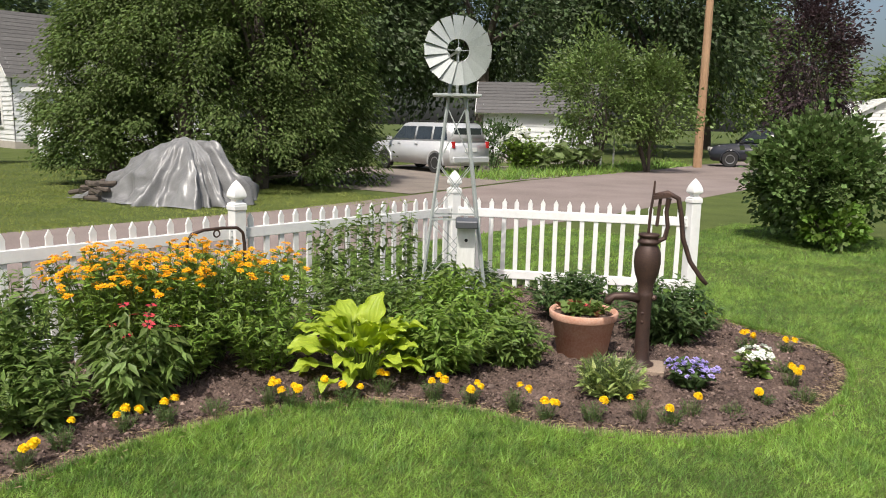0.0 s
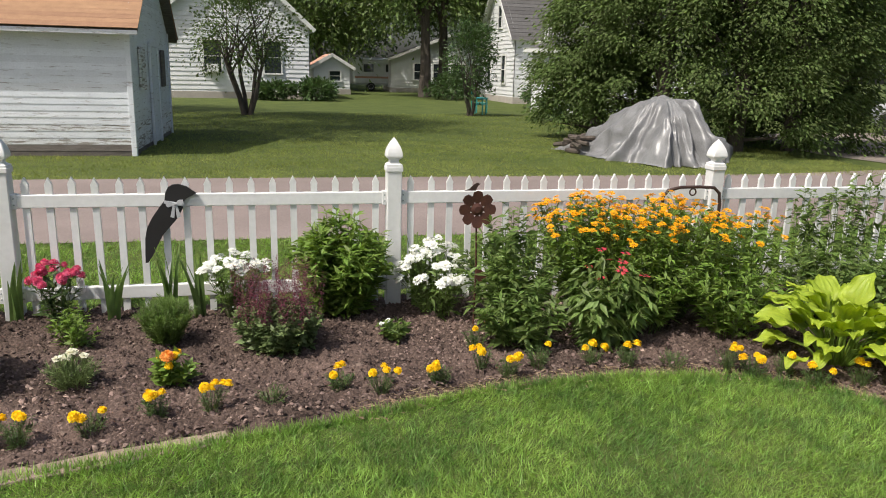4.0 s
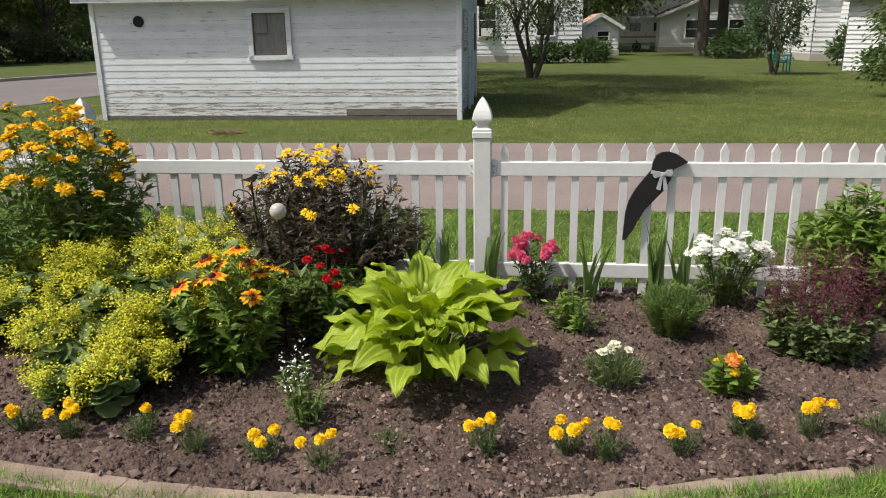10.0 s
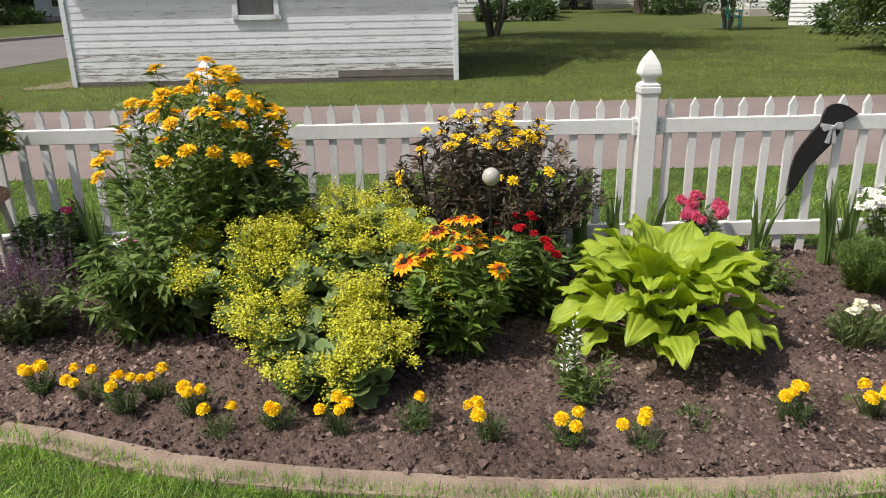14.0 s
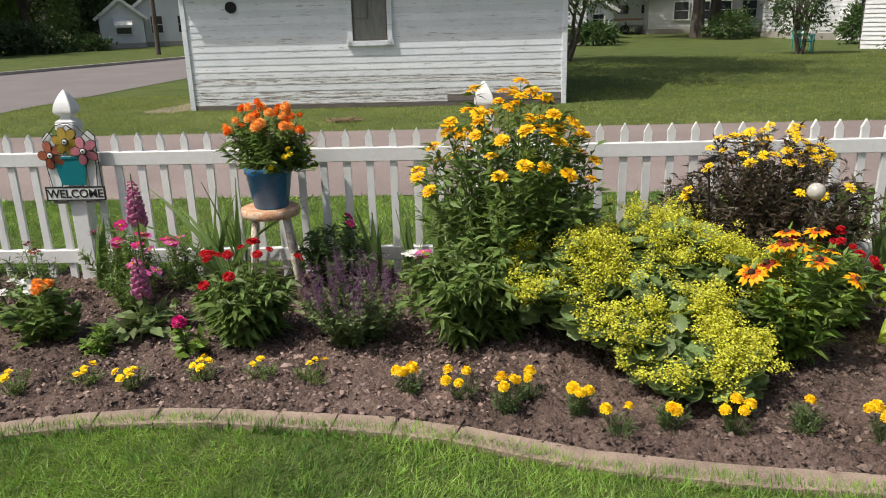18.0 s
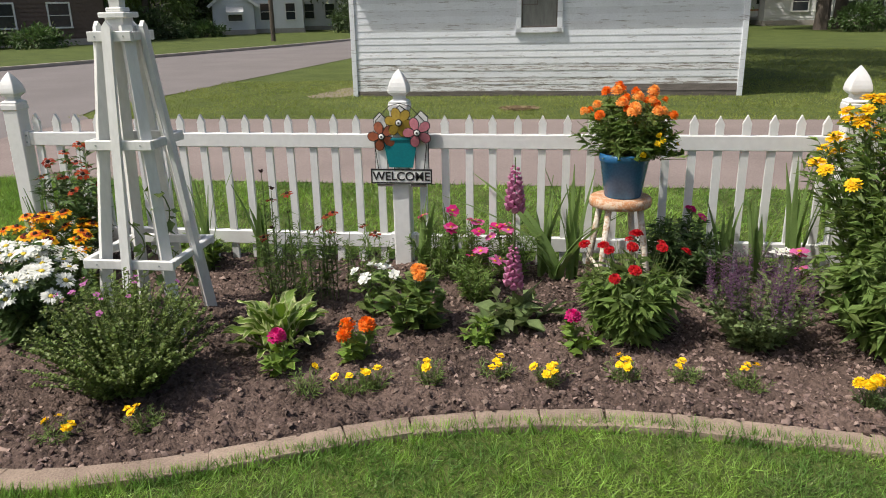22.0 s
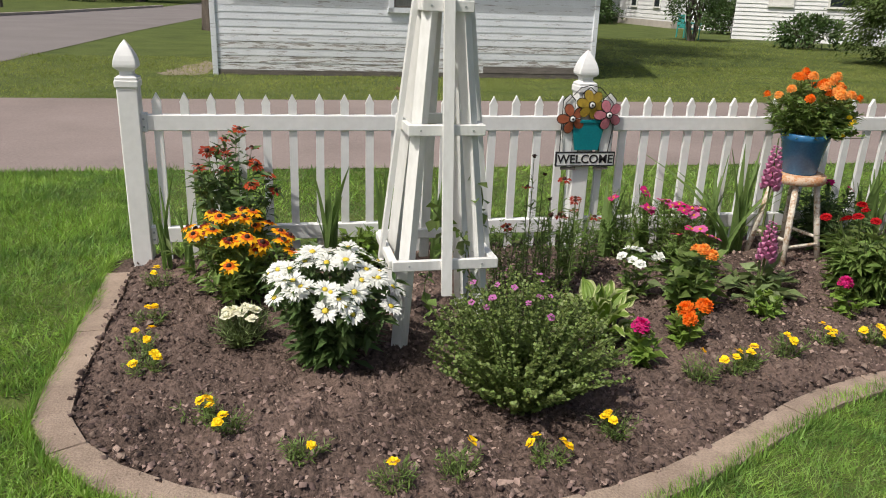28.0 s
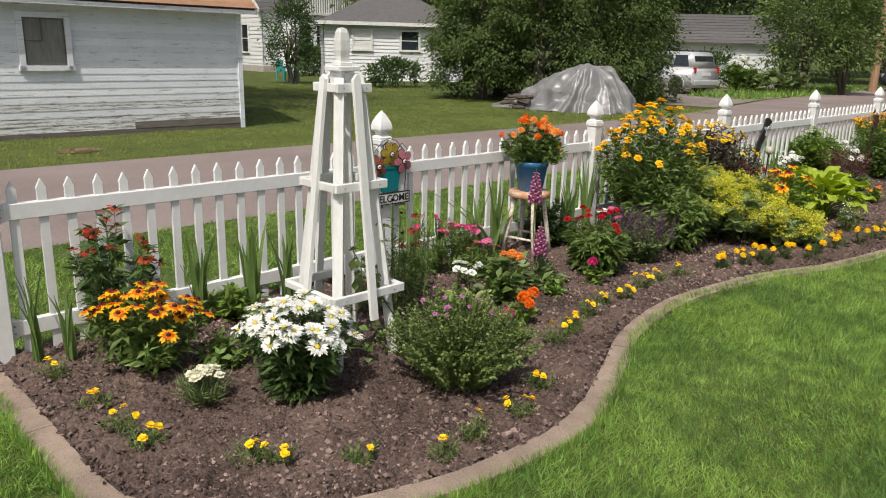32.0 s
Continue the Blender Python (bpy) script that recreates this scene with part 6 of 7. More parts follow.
for i, (x, y, h, c) in enumerate(((-5.22, -0.66, 0.52, 0), (-5.45, -0.60, 0.40, 0), (-4.98, -0.40, 0.40, 1))):
    plant("cosmos", x, y, h, 0.14, 13, 34, 0.070, FEATHER, L_FINE, "tall feathery cosmos with a few dark red heads", 181 + i, [F_RUST[0]], c + 1, hs=(0.8, 1.1), elev=0.3, dome_k=0.3, fan=0.5)
for i, (x, y, h) in enumerate(((-5.40, -0.80, 0.76), (-5.26, -0.84, 0.70), (-5.10, -0.62, 0.58))):
    plant("cosmos", x, y, h, 0.10, 5, 46, 0.060, FEATHER, L_FINE, "tall thin cosmos stalks with dark red heads", 600 + i, [F_RUST[0], F_DRIED], 3, hs=(0.8, 1.1), elev=0.5, dome_k=0.3, fan=0.6, stem=0.0035, leafy=0.85)
for i, (x, y, h, c) in enumerate(((-4.42, -0.32, 0.42, 4), (-4.62, -0.22, 0.46, 3), (-4.20, -0.22, 0.38, 4), (-4.35, -0.55, 0.28, 4))):
    plant("cosmos", x, y, h, 0.17, 20, 46, 0.065, FEATHER, L_FINE, "magenta cosmos on thin feathery stems", 185 + i, [F_COSMOS[0], F_COSMOS[0], F_COSMOS[0], F_COSMOS[1]], c + 1, hs=(1.0, 1.45), elev=0.4, dome_k=0.35)
plant("shasta_daisy", -6.38, -1.30, 0.50, 0.27, 66, 24, 0.105, LANCE, L_DARK, "white daisies with yellow centres over dark leaves", 190, F_DAISY, 58, hs=(0.95, 1.2), dome_k=0.25, tilt=0.6, droop=0.15)
t, tip, rng = plant("geranium", -5.70, -1.68, 0.51, 0.41, 240, 70, 0.023, leaf_shape(0.42, 0.05, 0.06, 0.6), L_GERANIUM, "rounded cranesbill bush dotted with small pink flowers", 191, F_TINYPINK, 16, hs=(0.7, 1.0), dome_k=0.52, elev=0.4, tilt=1.2)
plant("rudbeckia", -6.80, -0.58, 0.44, 0.30, 42, 25, 0.10, LANCE, L_MID, "orange and yellow coneflowers with dark centres", 192, F_RUD, 36, hs=(0.7, 1.0), dome_k=0.35, lift=0.02)
plant("echinacea", -6.80, -0.22, 0.78, 0.24, 24, 30, 0.11, LANCE, L_DARK, "rust-red coneflowers on tall leafy stems", 193, F_RUST, 17, hs=(0.9, 1.2), dome_k=0.35, elev=0.3)
plant("carnation", -6.74, -1.10, 0.19, 0.13, 90, 9, 0.07, NEEDLE, L_GREY, "grey-green carnation tuft with cream flowers", 194, F_TINYCREAM, 16, hs=(1.1, 1.5), elev=0.8, top_only=True)
plant("seedling", -6.12, -0.18, 0.24, 0.18, 20, 16, 0.09, OVAL, L_FRESH, "leafy green plant by the fence foot", 195)
plant("seedling", -6.45, -0.75, 0.18, 0.14, 14, 14, 0.09, OVAL, L_MID, "leafy green plant on the soil", 196)
for i, (x, h, n) in enumerate(((-7.18, 0.42, 5), (-6.32, 0.46, 7), (-6.02, 0.48, 6), (-5.72, 0.42, 5), (-4.72, 0.42, 5), (-4.52, 0.36, 4), (-4.02, 0.46, 6), (-3.86, 0.52, 6), (-3.05, 0.40, 6), (-2.86, 0.44, 5), (-2.68, 0.62, 6), (-1.62, 0.46, 8), (-1.45, 0.42, 6), (-0.38, 0.40, 7), (-0.20, 0.38, 5), (0.04, 0.36, 5), (0.62, 0.34, 6), (0.98, 0.42, 8), (1.14, 0.36, 6), (2.58, 0.42, 6), (-7.05, 0.32, 4))):
    swords(x, -0.13 - 0.05 * (i % 3), h * 1.3, n + 2, 300 + i, lean=0.22)

# bedding marigolds along the front
MARIGOLDS = [(-2.75, -1.52), (-2.52, -1.58), (-2.35, -1.69), (-2.25, -1.58), (-2.07, -1.71), (-1.94, -1.87), (-1.74, -1.81), (-1.51, -1.86), (-1.25, -1.83), (-0.99, -1.92), (-0.71, -1.95), (-0.47, -2.0), (0.10, -1.84),
             (0.41, -1.79), (0.55, -1.82), (0.83, -1.77), (1.09, -1.65), (1.34, -1.62), (1.96, -1.46), (2.16, -1.53), (2.47, -1.45), (2.75, -1.30), (2.79, -1.0), (2.87, -1.40), (3.07, -1.32), (3.39, -1.32), (3.59, -1.37),
             (4.14, -1.50), (4.22, -1.62), (4.42, -1.62), (4.49, -1.80), (4.74, -1.83), (4.88, -2.12), (5.0, -2.30), (5.11, -2.54), (5.13, -2.75)]
MARIGOLD_HEADS = "444332242333452355343313133331333324"
MARIGOLDS_LOBE = [(5.28, -2.96), (5.48, -3.15), (5.53, -3.29), (5.72, -3.33), (6.22, -3.53), (6.71, -3.53), (7.24, -3.03), (7.42, -3.25), (7.62, -2.62)]
FRENCH = [(-7.15, -0.87), (-7.17, -0.42), (-7.14, -1.18), (-7.10, -1.32), (-6.86, -1.70), (-6.76, -1.80), (-6.51, -1.98), (-6.24, -2.17), (-6.04, -2.15), (-5.73, -2.11), (-5.45, -2.0), (-4.94, -1.67), (-4.76, -1.64), (-4.68, -1.60),
          (-4.45, -1.53), (-4.19, -1.44), (-3.96, -1.46), (-3.67, -1.43), (-3.42, -1.39), (-3.18, -1.44)]
FRENCH_HEADS = "32332311153132245623"
for i, (x, y) in enumerate(MARIGOLDS + MARIGOLDS_LOBE):
    h = 0.11 + 0.035 * ((i * 7) % 5) / 4
    heads = int(MARIGOLD_HEADS[i]) if i < len(MARIGOLDS) else (1, 1, 1, 1, 1, 4, 4, 2, 2)[i - len(MARIGOLDS)]
    plant("marigold", x, y, h, 0.080, 30, 12, 0.036, NEEDLE if i % 2 else FEATHER, L_DARK, "low bedding marigold with golden pompom heads", 400 + i, F_GOLD, heads, hs=(1.0, 1.25), elev=0.5, group="marigolds along the bed edge", stem=0.0018, dome_k=0.12, tilt=0.35, lift=0.012)
for i, (x, y) in enumerate(FRENCH):
    plant("french_marigold", x, y, 0.09 + 0.03 * (i % 3) / 2, 0.09, 26, 9, 0.038, FEATHER, L_MID, "low bedding marigold with small yellow heads", 460 + i, F_LEMON, int(FRENCH_HEADS[i]), hs=(0.75, 1.0), elev=0.5, group="yellow marigolds along the bed edge", stem=0.0018, dome_k=0.15, lift=0.012)
for i, (x, y) in enumerate(((-0.25, -1.86), (1.62, -1.55), (3.85, -1.42), (5.9, -3.5), (6.5, -3.68), (6.95, -3.42))):
    plant("seedling", x, y, 0.12, 0.09, 24, 12, 0.040, NEEDLE, L_DARK, "small marigold seedling without flowers", 490 + i, elev=0.4)


F_BALL = bloom("flower_head", [(9, 0.01, 0.09, 0.04, 0.2, 0, 0), (8, 0.01, 0.08, 0.04, 0.7, 0.02, 0), (6, 0.01, 0.06, 0.035, 1.2, 0.03, 0)], [C_WHITE], None, 50)
plant("hydrangea", 23.2, 11.3, 1.5, 0.9, 60, 14, 0.20, BROAD, L_FRESH, "leafy hydrangea with white flower heads beside the driveway", 700, [F_BALL], 26, hs=(0.9, 1.4), stem=0.008, category="shrub")
for i, (x, y) in enumerate(((24.3, 10.4), (25.0, 10.0), (24.0, 11.2))):
    plant("rhubarb", x, y, 1.0, 0.8, 26, 4, 0.55, BROAD, L_GREY, "large-leaved rhubarb clump beside the driveway", 701 + i, stem=0.014, t0=0.5)
for x, y in ((27.3, 10.6), (27.9, 10.4)):
    q = thing("marker_post", pose(x, y, 0), "thin white marker post beside the lane", "post")
    part("rod", tube(bmesh.new(), [(0, 0, -0.1), (0, 0, 1.35)], 0.035, 8), M_WHITEPAINT, q)


# ---- garden ornaments ----
def windmill():
    w = thing("garden_windmill", pose(6.50, -0.77, 0, 0, 0, -47), "pale metal garden windmill with a round vaned wheel", "windmill")
    top = 1.86
    for sx in (-1, 1):
        for sy in (-1, 1):
            part("leg", bar(bmesh.new(), (sx * 0.30, sy * 0.30, -0.03), (sx * 0.05, sy * 0.05, top + 0.15), 0.020, 0.020), M_GALV, w)

    def half(z):
        return 0.30 - 0.25 * z / (top + 0.15)
    for z in (0.30, 0.86):
        r = half(z)
        for k in range(4):
            a, b = ((-r, -r), (r, -r), (r, r), (-r, r))[k], ((r, -r), (r, r), (-r, r), (-r, -r))[k]
            part("cross_bar", bar(bmesh.new(), (*a, z), (*b, z), 0.014, 0.014), M_GALV, w)
    for z0, z1 in ((0.32, 0.84), (0.88, 1.30), (1.32, 1.78)):
        r0, r1 = half(z0), half(z1)
        for s in (-1, 1):
            part("brace", bar(bmesh.new(), (-s * r0, -r0, z0), (s * r1, -r1, z1), 0.010, 0.006), M_GALV, w)
            part("brace", bar(bmesh.new(), (s * r0, r0, z0), (-s * r1, r1, z1), 0.010, 0.006), M_GALV, w)
            part("brace", bar(bmesh.new(), (-r0, s * r0, z0), (-r1, -s * r1, z1), 0.010, 0.006), M_GALV, w)
            part("brace", bar(bmesh.new(), (r0, -s * r0, z0), (r1, s * r1, z1), 0.010, 0.006), M_GALV, w)
    part("platform", block(-0.20, 0.20, -0.16, 0.16, top, top + 0.022, 0.004), M_GALV, w)
    hub = link("wheel", finish(lathe(bmesh.new(), [(0.012, -0.03), (0.022, -0.02), (0.022, 0.02), (0.012, 0.03)], 14), "hub", M_GALV), w, m=pose(0, -0.16, 2.22, 84, 0, 12))
    bm = bmesh.new()
    slab(bm, [(-0.029, 0.090), (0.029, 0.090), (0.051, 0.276), (-0.051, 0.276)], -0.0015, 0.0015)
    vane = finish(bm, "vane", M_GALV)
    for i in range(16):
        link("vane", vane, hub, m=pose(0, 0, 0, 0, 0, i * 22.5) @ pose(0, 0, 0, -90, 0, 0) @ pose(0, 0, 0, 0, 0, 16))
    for r in (0.094,):
        tr = bmesh.new()
        tube(tr, [(r * math.cos(a), r * math.sin(a), 0.006) for a in np.linspace(0, 2 * math.pi, 29)], 0.003, 5, cap=False)
        part("ring", tr, M_GALV, hub)
    for i in range(4):
        part("spoke", bar(bmesh.new(), (0, 0, 0), (0.094 * math.cos(i * 1.57), 0.094 * math.sin(i * 1.57), 0.004), 0.004), M_GALV, hub)
    part("tail_rod", bar(bmesh.new(), (0, -0.12, 2.22), (-0.10, 0.38, 2.19), 0.014), M_GALV, w)
    bm = slab(bmesh.new(), [(0.0, -0.03), (0.24, -0.11), (0.20, 0.0), (0.24, 0.11), (0.0, 0.03)], -0.002, 0.002)
    part("tail_fin", bm, M_GALV, w, m=pose(-0.07, 0.25, 2.195, 0, 0, 101))
    part("head_post", bar(bmesh.new(), (0, 0, top), (0, 0, 2.25), 0.022), M_GALV, w)


windmill()


def birdhouse():
    b = thing("birdhouse", pose(6.42, -0.98, 0, 0, 0, -47), "narrow white birdhouse with a small solar lamp on top", "birdhouse")
    part("body", block(-0.075, 0.075, -0.07, 0.07, 0.46, 0.82, 0.004), M_WHITEPAINT, b)
    part("post", block(-0.03, 0.03, -0.03, 0.03, -0.1, 0.46, 0.003), M_WHITEPAINT, b)
    part("entrance", lathe(bmesh.new(), [(0.014, 0), (0.014, 0.006), (0.010, 0.007)], 12), M_DARK, b, m=pose(0, -0.069, 0.70, 90, 0, 0))
    part("solar_lamp", block(-0.09, 0.09, -0.10, 0.06, 0.825, 0.885, 0.008), mat("grey_plastic", (0.10, 0.105, 0.12), rough=0.4), b, m=pose(0, 0, 0, 6, 0, 0))


birdhouse()


def hand_pump():
    p = thing("hand_pump", pose(6.32, -2.68, 0.0, 0, 0, -60), "brown rusty cast-iron hand water pump on a stone", "water pump")
    part("footing_stone", block(-0.16, 0.16, -0.12, 0.13, -0.02, 0.055, 0.012), M_PAVER, p)
    part("column", lathe(bmesh.new(), [(0.085, 0.05), (0.085, 0.065), (0.062, 0.075), (0.052, 0.11), (0.047, 0.16), (0.046, 0.50), (0.052, 0.53), (0.052, 0.55), (0.047, 0.56), (0.055, 0.62), (0.078, 0.69), (0.088, 0.76), (0.084, 0.83), (0.062, 0.87), (0.056, 0.88), (0.072, 0.89), (0.072, 0.905), (0.060, 0.91), (0.060, 0.93), (0.068, 0.935), (0.068, 0.95), (0.02, 0.955)], 22), M_IRON, p, smooth=True)
    part("spout", tube(bmesh.new(), [(-0.03, 0, 0.51), (-0.12, -0.02, 0.525), (-0.20, -0.04, 0.522), (-0.235, -0.048, 0.50), (-0.245, -0.05, 0.47)], [0.036, 0.027, 0.025, 0.028, 0.030], 12), M_IRON, p, smooth=True)
    part("bolt_boss", lathe(bmesh.new(), [(0.022, 0), (0.022, 0.02), (0.012, 0.03)], 10), M_IRON, p, m=pose(0.045, 0, 0.52, 0, 90, 0))
    for z in (0.36, 0.42):
        part("bolt", lathe(bmesh.new(), [(0.010, 0), (0.010, 0.006), (0.006, 0.009)], 8), M_IRON, p, m=pose(-0.012, -0.044, z, 90, 0, 0))
    part("piston_rod", tube(bmesh.new(), [(-0.005, 0, 0.94), (0.0, 0, 1.10), (0.012, 0, 1.20), (0.016, 0, 1.30)], [0.010, 0.010, 0.009, 0.006], 7), M_IRON, p)
    part("bearing_arm", tube(bmesh.new(), [(0.045, 0, 0.90), (0.10, 0, 0.925), (0.115, 0, 1.0), (0.10, 0, 1.10), (0.11, 0, 1.19)], [0.020, 0.017, 0.015, 0.014, 0.018], 8), M_IRON, p)
    part("link_arm", bar(bmesh.new(), (0.01, -0.012, 1.19), (0.12, -0.012, 1.21), 0.018, 0.028), M_IRON, p)
    part("link_arm", bar(bmesh.new(), (0.045, 0.01, 1.0), (0.06, 0.01, 1.22), 0.014, 0.022), M_IRON, p)
    part("handle", tube(bmesh.new(), [(0.02, 0, 1.205), (0.10, 0, 1.225), (0.17, 0, 1.19), (0.195, 0, 1.08), (0.215, 0, 0.93), (0.27, 0, 0.78), (0.35, 0, 0.67), (0.385, 0, 0.635)], [0.014, 0.018, 0.017, 0.016, 0.016, 0.016, 0.016, 0.013], 8), M_IRON, p, smooth=True)


hand_pump()


def round_pot(name, m, prof, material, label, soil_r, soil_z):
    p = thing(name, m, label, "flower pot")
    part("pot", lathe(bmesh.new(), prof, 30), material, p, smooth=True)
    part("potting_soil", lathe(bmesh.new(), [(soil_r, soil_z - 0.02), (soil_r, soil_z), (soil_r * 0.5, soil_z + 0.012)], 20), M_SOIL, p)
    return p


round_pot("terracotta_pot", pose(6.32, -2.21, 0.02), [(0.155, 0), (0.178, 0.01), (0.222, 0.265), (0.236, 0.268), (0.244, 0.278), (0.246, 0.318), (0.240, 0.327), (0.228, 0.326), (0.218, 0.29), (0.19, 0.27)], M_TERRA, "large terracotta pot with low begonias", 0.215, 0.295)
plant("begonia", 6.32, -2.21, 0.075, 0.20, 34, 8, 0.075, BROAD, L_MID, "half-wilted green and reddish begonia in the pot", 520, [F_CORAL[0]], 4, z0=0.31, hs=(0.5, 0.7), dome_k=0.2)
plant("begonia", 6.32, -2.21, 0.07, 0.20, 14, 6, 0.08, BROAD, leaf("leaf_reddish", (0.20, 0.085, 0.04)), "wilted reddish begonia leaves in the pot", 521, z0=0.31)


def obelisk():
    o = thing("obelisk_trellis", pose(-5.91, -1.025, 0, 0, 0, 1), "white wooden obelisk trellis with a square finial", "trellis")

    def frame_half(z):
        return 0.213 - 0.118 * (z - 0.40)
    for sx, sy in ((-1, -1), (1, -1), (1, 1), (-1, 1)):
        part("corner_post", bar(bmesh.new(), (sx * 0.190, sy * 0.190, -0.05), (sx * 0.060, sy * 0.060, 1.46), 0.052, 0.050, taper=0.9), M_WHITEPAINT, o)
    for sx, sy in ((0, -1), (1, 0), (0, 1), (-1, 0)):
        low = 0.275 if sy else 0.36
        a, b = frame_half(low) + 0.022, frame_half(1.46) + 0.022
        slat = bar(bmesh.new(), (sx * a, sy * a, low), (sx * b, sy * b, 1.455), 0.042 if sy else 0.020, 0.020 if sy else 0.042, up=(0, 1, 0) if sx else (0, 0, 1))
        tip = [slat.verts.new((sx * (b + 0.010 * k) + sy * 0.021 * q, sy * (b + 0.010 * k) + sx * 0.021 * q, 1.455)) for k in (-1, 1) for q in (-1, 1)] + [slat.verts.new((sx * (b + 0.008 * k), sy * (b + 0.008 * k), 1.480)) for k in (-1, 1)]
        for f in ((0, 1, 4), (2, 3, 5), (0, 2, 5, 4), (1, 3, 5, 4)):
            slat.faces.new([tip[i] for i in f])
        bmesh.ops.recalc_face_normals(slat, faces=slat.faces)
        part("middle_slat", slat, M_WHITEPAINT, o)
    for z in (0.400, 0.945, 1.415):
        r = frame_half(z)
        flat = 0.022 if z < 0.5 else 0.012
        for s in (-1, 1):
            part("rail", block(-r - 0.010, r + 0.010, s * r - 0.011, s * r + 0.011, z - 0.022, z + 0.022, 0.003), M_WHITEPAINT, o)
            part("rail", block(s * r - flat, s * r + 0.012, -r + 0.0125, r - 0.0125, z - (0.012 if z < 0.5 else 0.020), z + 0.020, 0.003), M_WHITEPAINT, o)
            for sx in (-0.72, 0.72):
                part("screw", lathe(bmesh.new(), [(0.005, 0), (0.004, 0.003)], 8), M_GALV, o, m=pose(sx * r, s * (r + 0.0105), z, 90 if s < 0 else -90, 0, 0))
    part("top_box", lathe(bmesh.new(), [(0.072, 1.40), (0.062, 1.44), (0.060, 1.492)], 4), M_WHITEPAINT, o, m=pose(0, 0, 0, 0, 0, 45))
    part("top_plate", block(-0.063, 0.063, -0.063, 0.063, 1.492, 1.516, 0.004), M_WHITEPAINT, o)
    part("neck", block(-0.038, 0.038, -0.038, 0.038, 1.516, 1.536, 0.004), M_WHITEPAINT, o)
    q = math.sqrt(2)
    part("finial", lathe(bmesh.new(), [(0.024 * q, 1.536), (0.025 * q, 1.560), (0.029 * q, 1.590), (0.028 * q, 1.635), (0.023 * q, 1.672), (0.016 * q, 1.690), (0.004, 1.695)], 4), M_WHITEPAINT, o, m=pose(0, 0, 0, 0, 0, 45))


obelisk()


def vine():
    rng = np.random.default_rng(77)
    v = thing("climbing_vine", pose(-5.90, -1.02, 0), "thin green vine climbing the white obelisk", "vine")
    bm = bmesh.new()
    pos, dirs = [], []
    for k, (ax, ay) in enumerate(((0.17, -0.20), (-0.04, -0.19), (0.2, -0.06))):
        pts = []
        for i in range(16):
            u = i / 15
            q = Vector((ax * (1 - 0.35 * u) + 0.05 * math.sin(9 * u + k), ay * (1 - 0.4 * u) + 0.03 * math.cos(8 * u + k), 0.02 + (0.72 - 0.12 * k) * u))
            pts.append(q)
            for _ in range(2):
                pos.append(q + Vector(rng.normal(size=3) * 0.015))
                dirs.append(rng.normal(size=3) * (1, 1, 0.4) + np.array((0.2, -0.6, -0.3)))
        tube(bm, pts, 0.0035, 5)
    part("stem", bm, L_STEM, v)
    n = len(pos)
    V, F = cloud(*BROAD, np.array(pos), frames(np.array(dirs), rng.normal(size=n) * 0.5), 0.035 + 0.03 * rng.random(n))
    link("leaves", raw_mesh("leaves", V, F, L_MID), v)


vine()


def stool():
    s = thing("wooden_stool", pose(-3.62, -0.30, 0, 0, 0, 12), "worn painted wooden stool with a chipped orange seat", "stool")
    part("seat", lathe(bmesh.new(), [(0.02, 0.492), (0.150, 0.492), (0.160, 0.496), (0.163, 0.515), (0.160, 0.538), (0.152, 0.542), (0.02, 0.542)], 28), M_STOOLTOP, s, smooth=True)
    for i in range(4):
        a = math.radians(45 + 90 * i)
        e = Vector((0.115 * math.cos(a), 0.115 * math.sin(a), 0.50))
        f = Vector((0.205 * math.cos(a), 0.205 * math.sin(a), -0.02))
        part("leg", tube(bmesh.new(), [f, f.lerp(e, 0.5), e], [0.014, 0.018, 0.017], 10), M_STOOL, s, smooth=True)
    for z in (0.13, 0.17):
        for i in range(4):
            if (i % 2 == 0) == (z < 0.15):
                a, b = math.radians(45 + 90 * i), math.radians(135 + 90 * i)
                r = 0.205 - 0.09 * z / 0.5
                part("rung", tube(bmesh.new(), [(r * math.cos(a), r * math.sin(a), z), (r * math.cos(b), r * math.sin(b), z)], 0.010, 7), M_STOOL, s)


stool()
round_pot("blue_pot", pose(-3.61, -0.30, 0.542), [(0.090, 0), (0.096, 0.006), (0.126, 0.19), (0.132, 0.195), (0.134, 0.228), (0.127, 0.234), (0.118, 0.21), (0.108, 0.20)], M_BLUEPOT, "glazed blue flower pot standing on the stool", 0.117, 0.215)
plant("orange_marigold", -3.60, -0.30, 0.36, 0.30, 64, 30, 0.075, LANCE, L_MID, "bushy orange marigolds spilling over the blue pot", 530, F_POTORANGE, 30, z0=0.74, hs=(0.65, 0.95), leafy=0.86, dome_k=0.60, tilt=0.6, fan=0.35, droop=0.15)
plant("yellow_calibrachoa", -3.48, -0.36, 0.17, 0.17, 26, 16, 0.05, OVAL, L_FRESH, "small yellow flowers trailing from the blue pot", 531, F_LEMON, 16, z0=0.76, hs=(0.7, 0.9), dome_k=1.0, tilt=0.9)


def lettering(text, size, material, parent, m, name="lettering"):
    cu = bpy.data.curves.new(name, "FONT")
    cu.body, cu.size, cu.extrude, cu.align_x, cu.align_y = text, size, 0.0012, "CENTER", "CENTER"
    cu.offset = 0.0012
    cu.materials.append(material)
    ob = new(name, cu)
    ob.parent, ob.matrix_basis = parent, m
    return ob


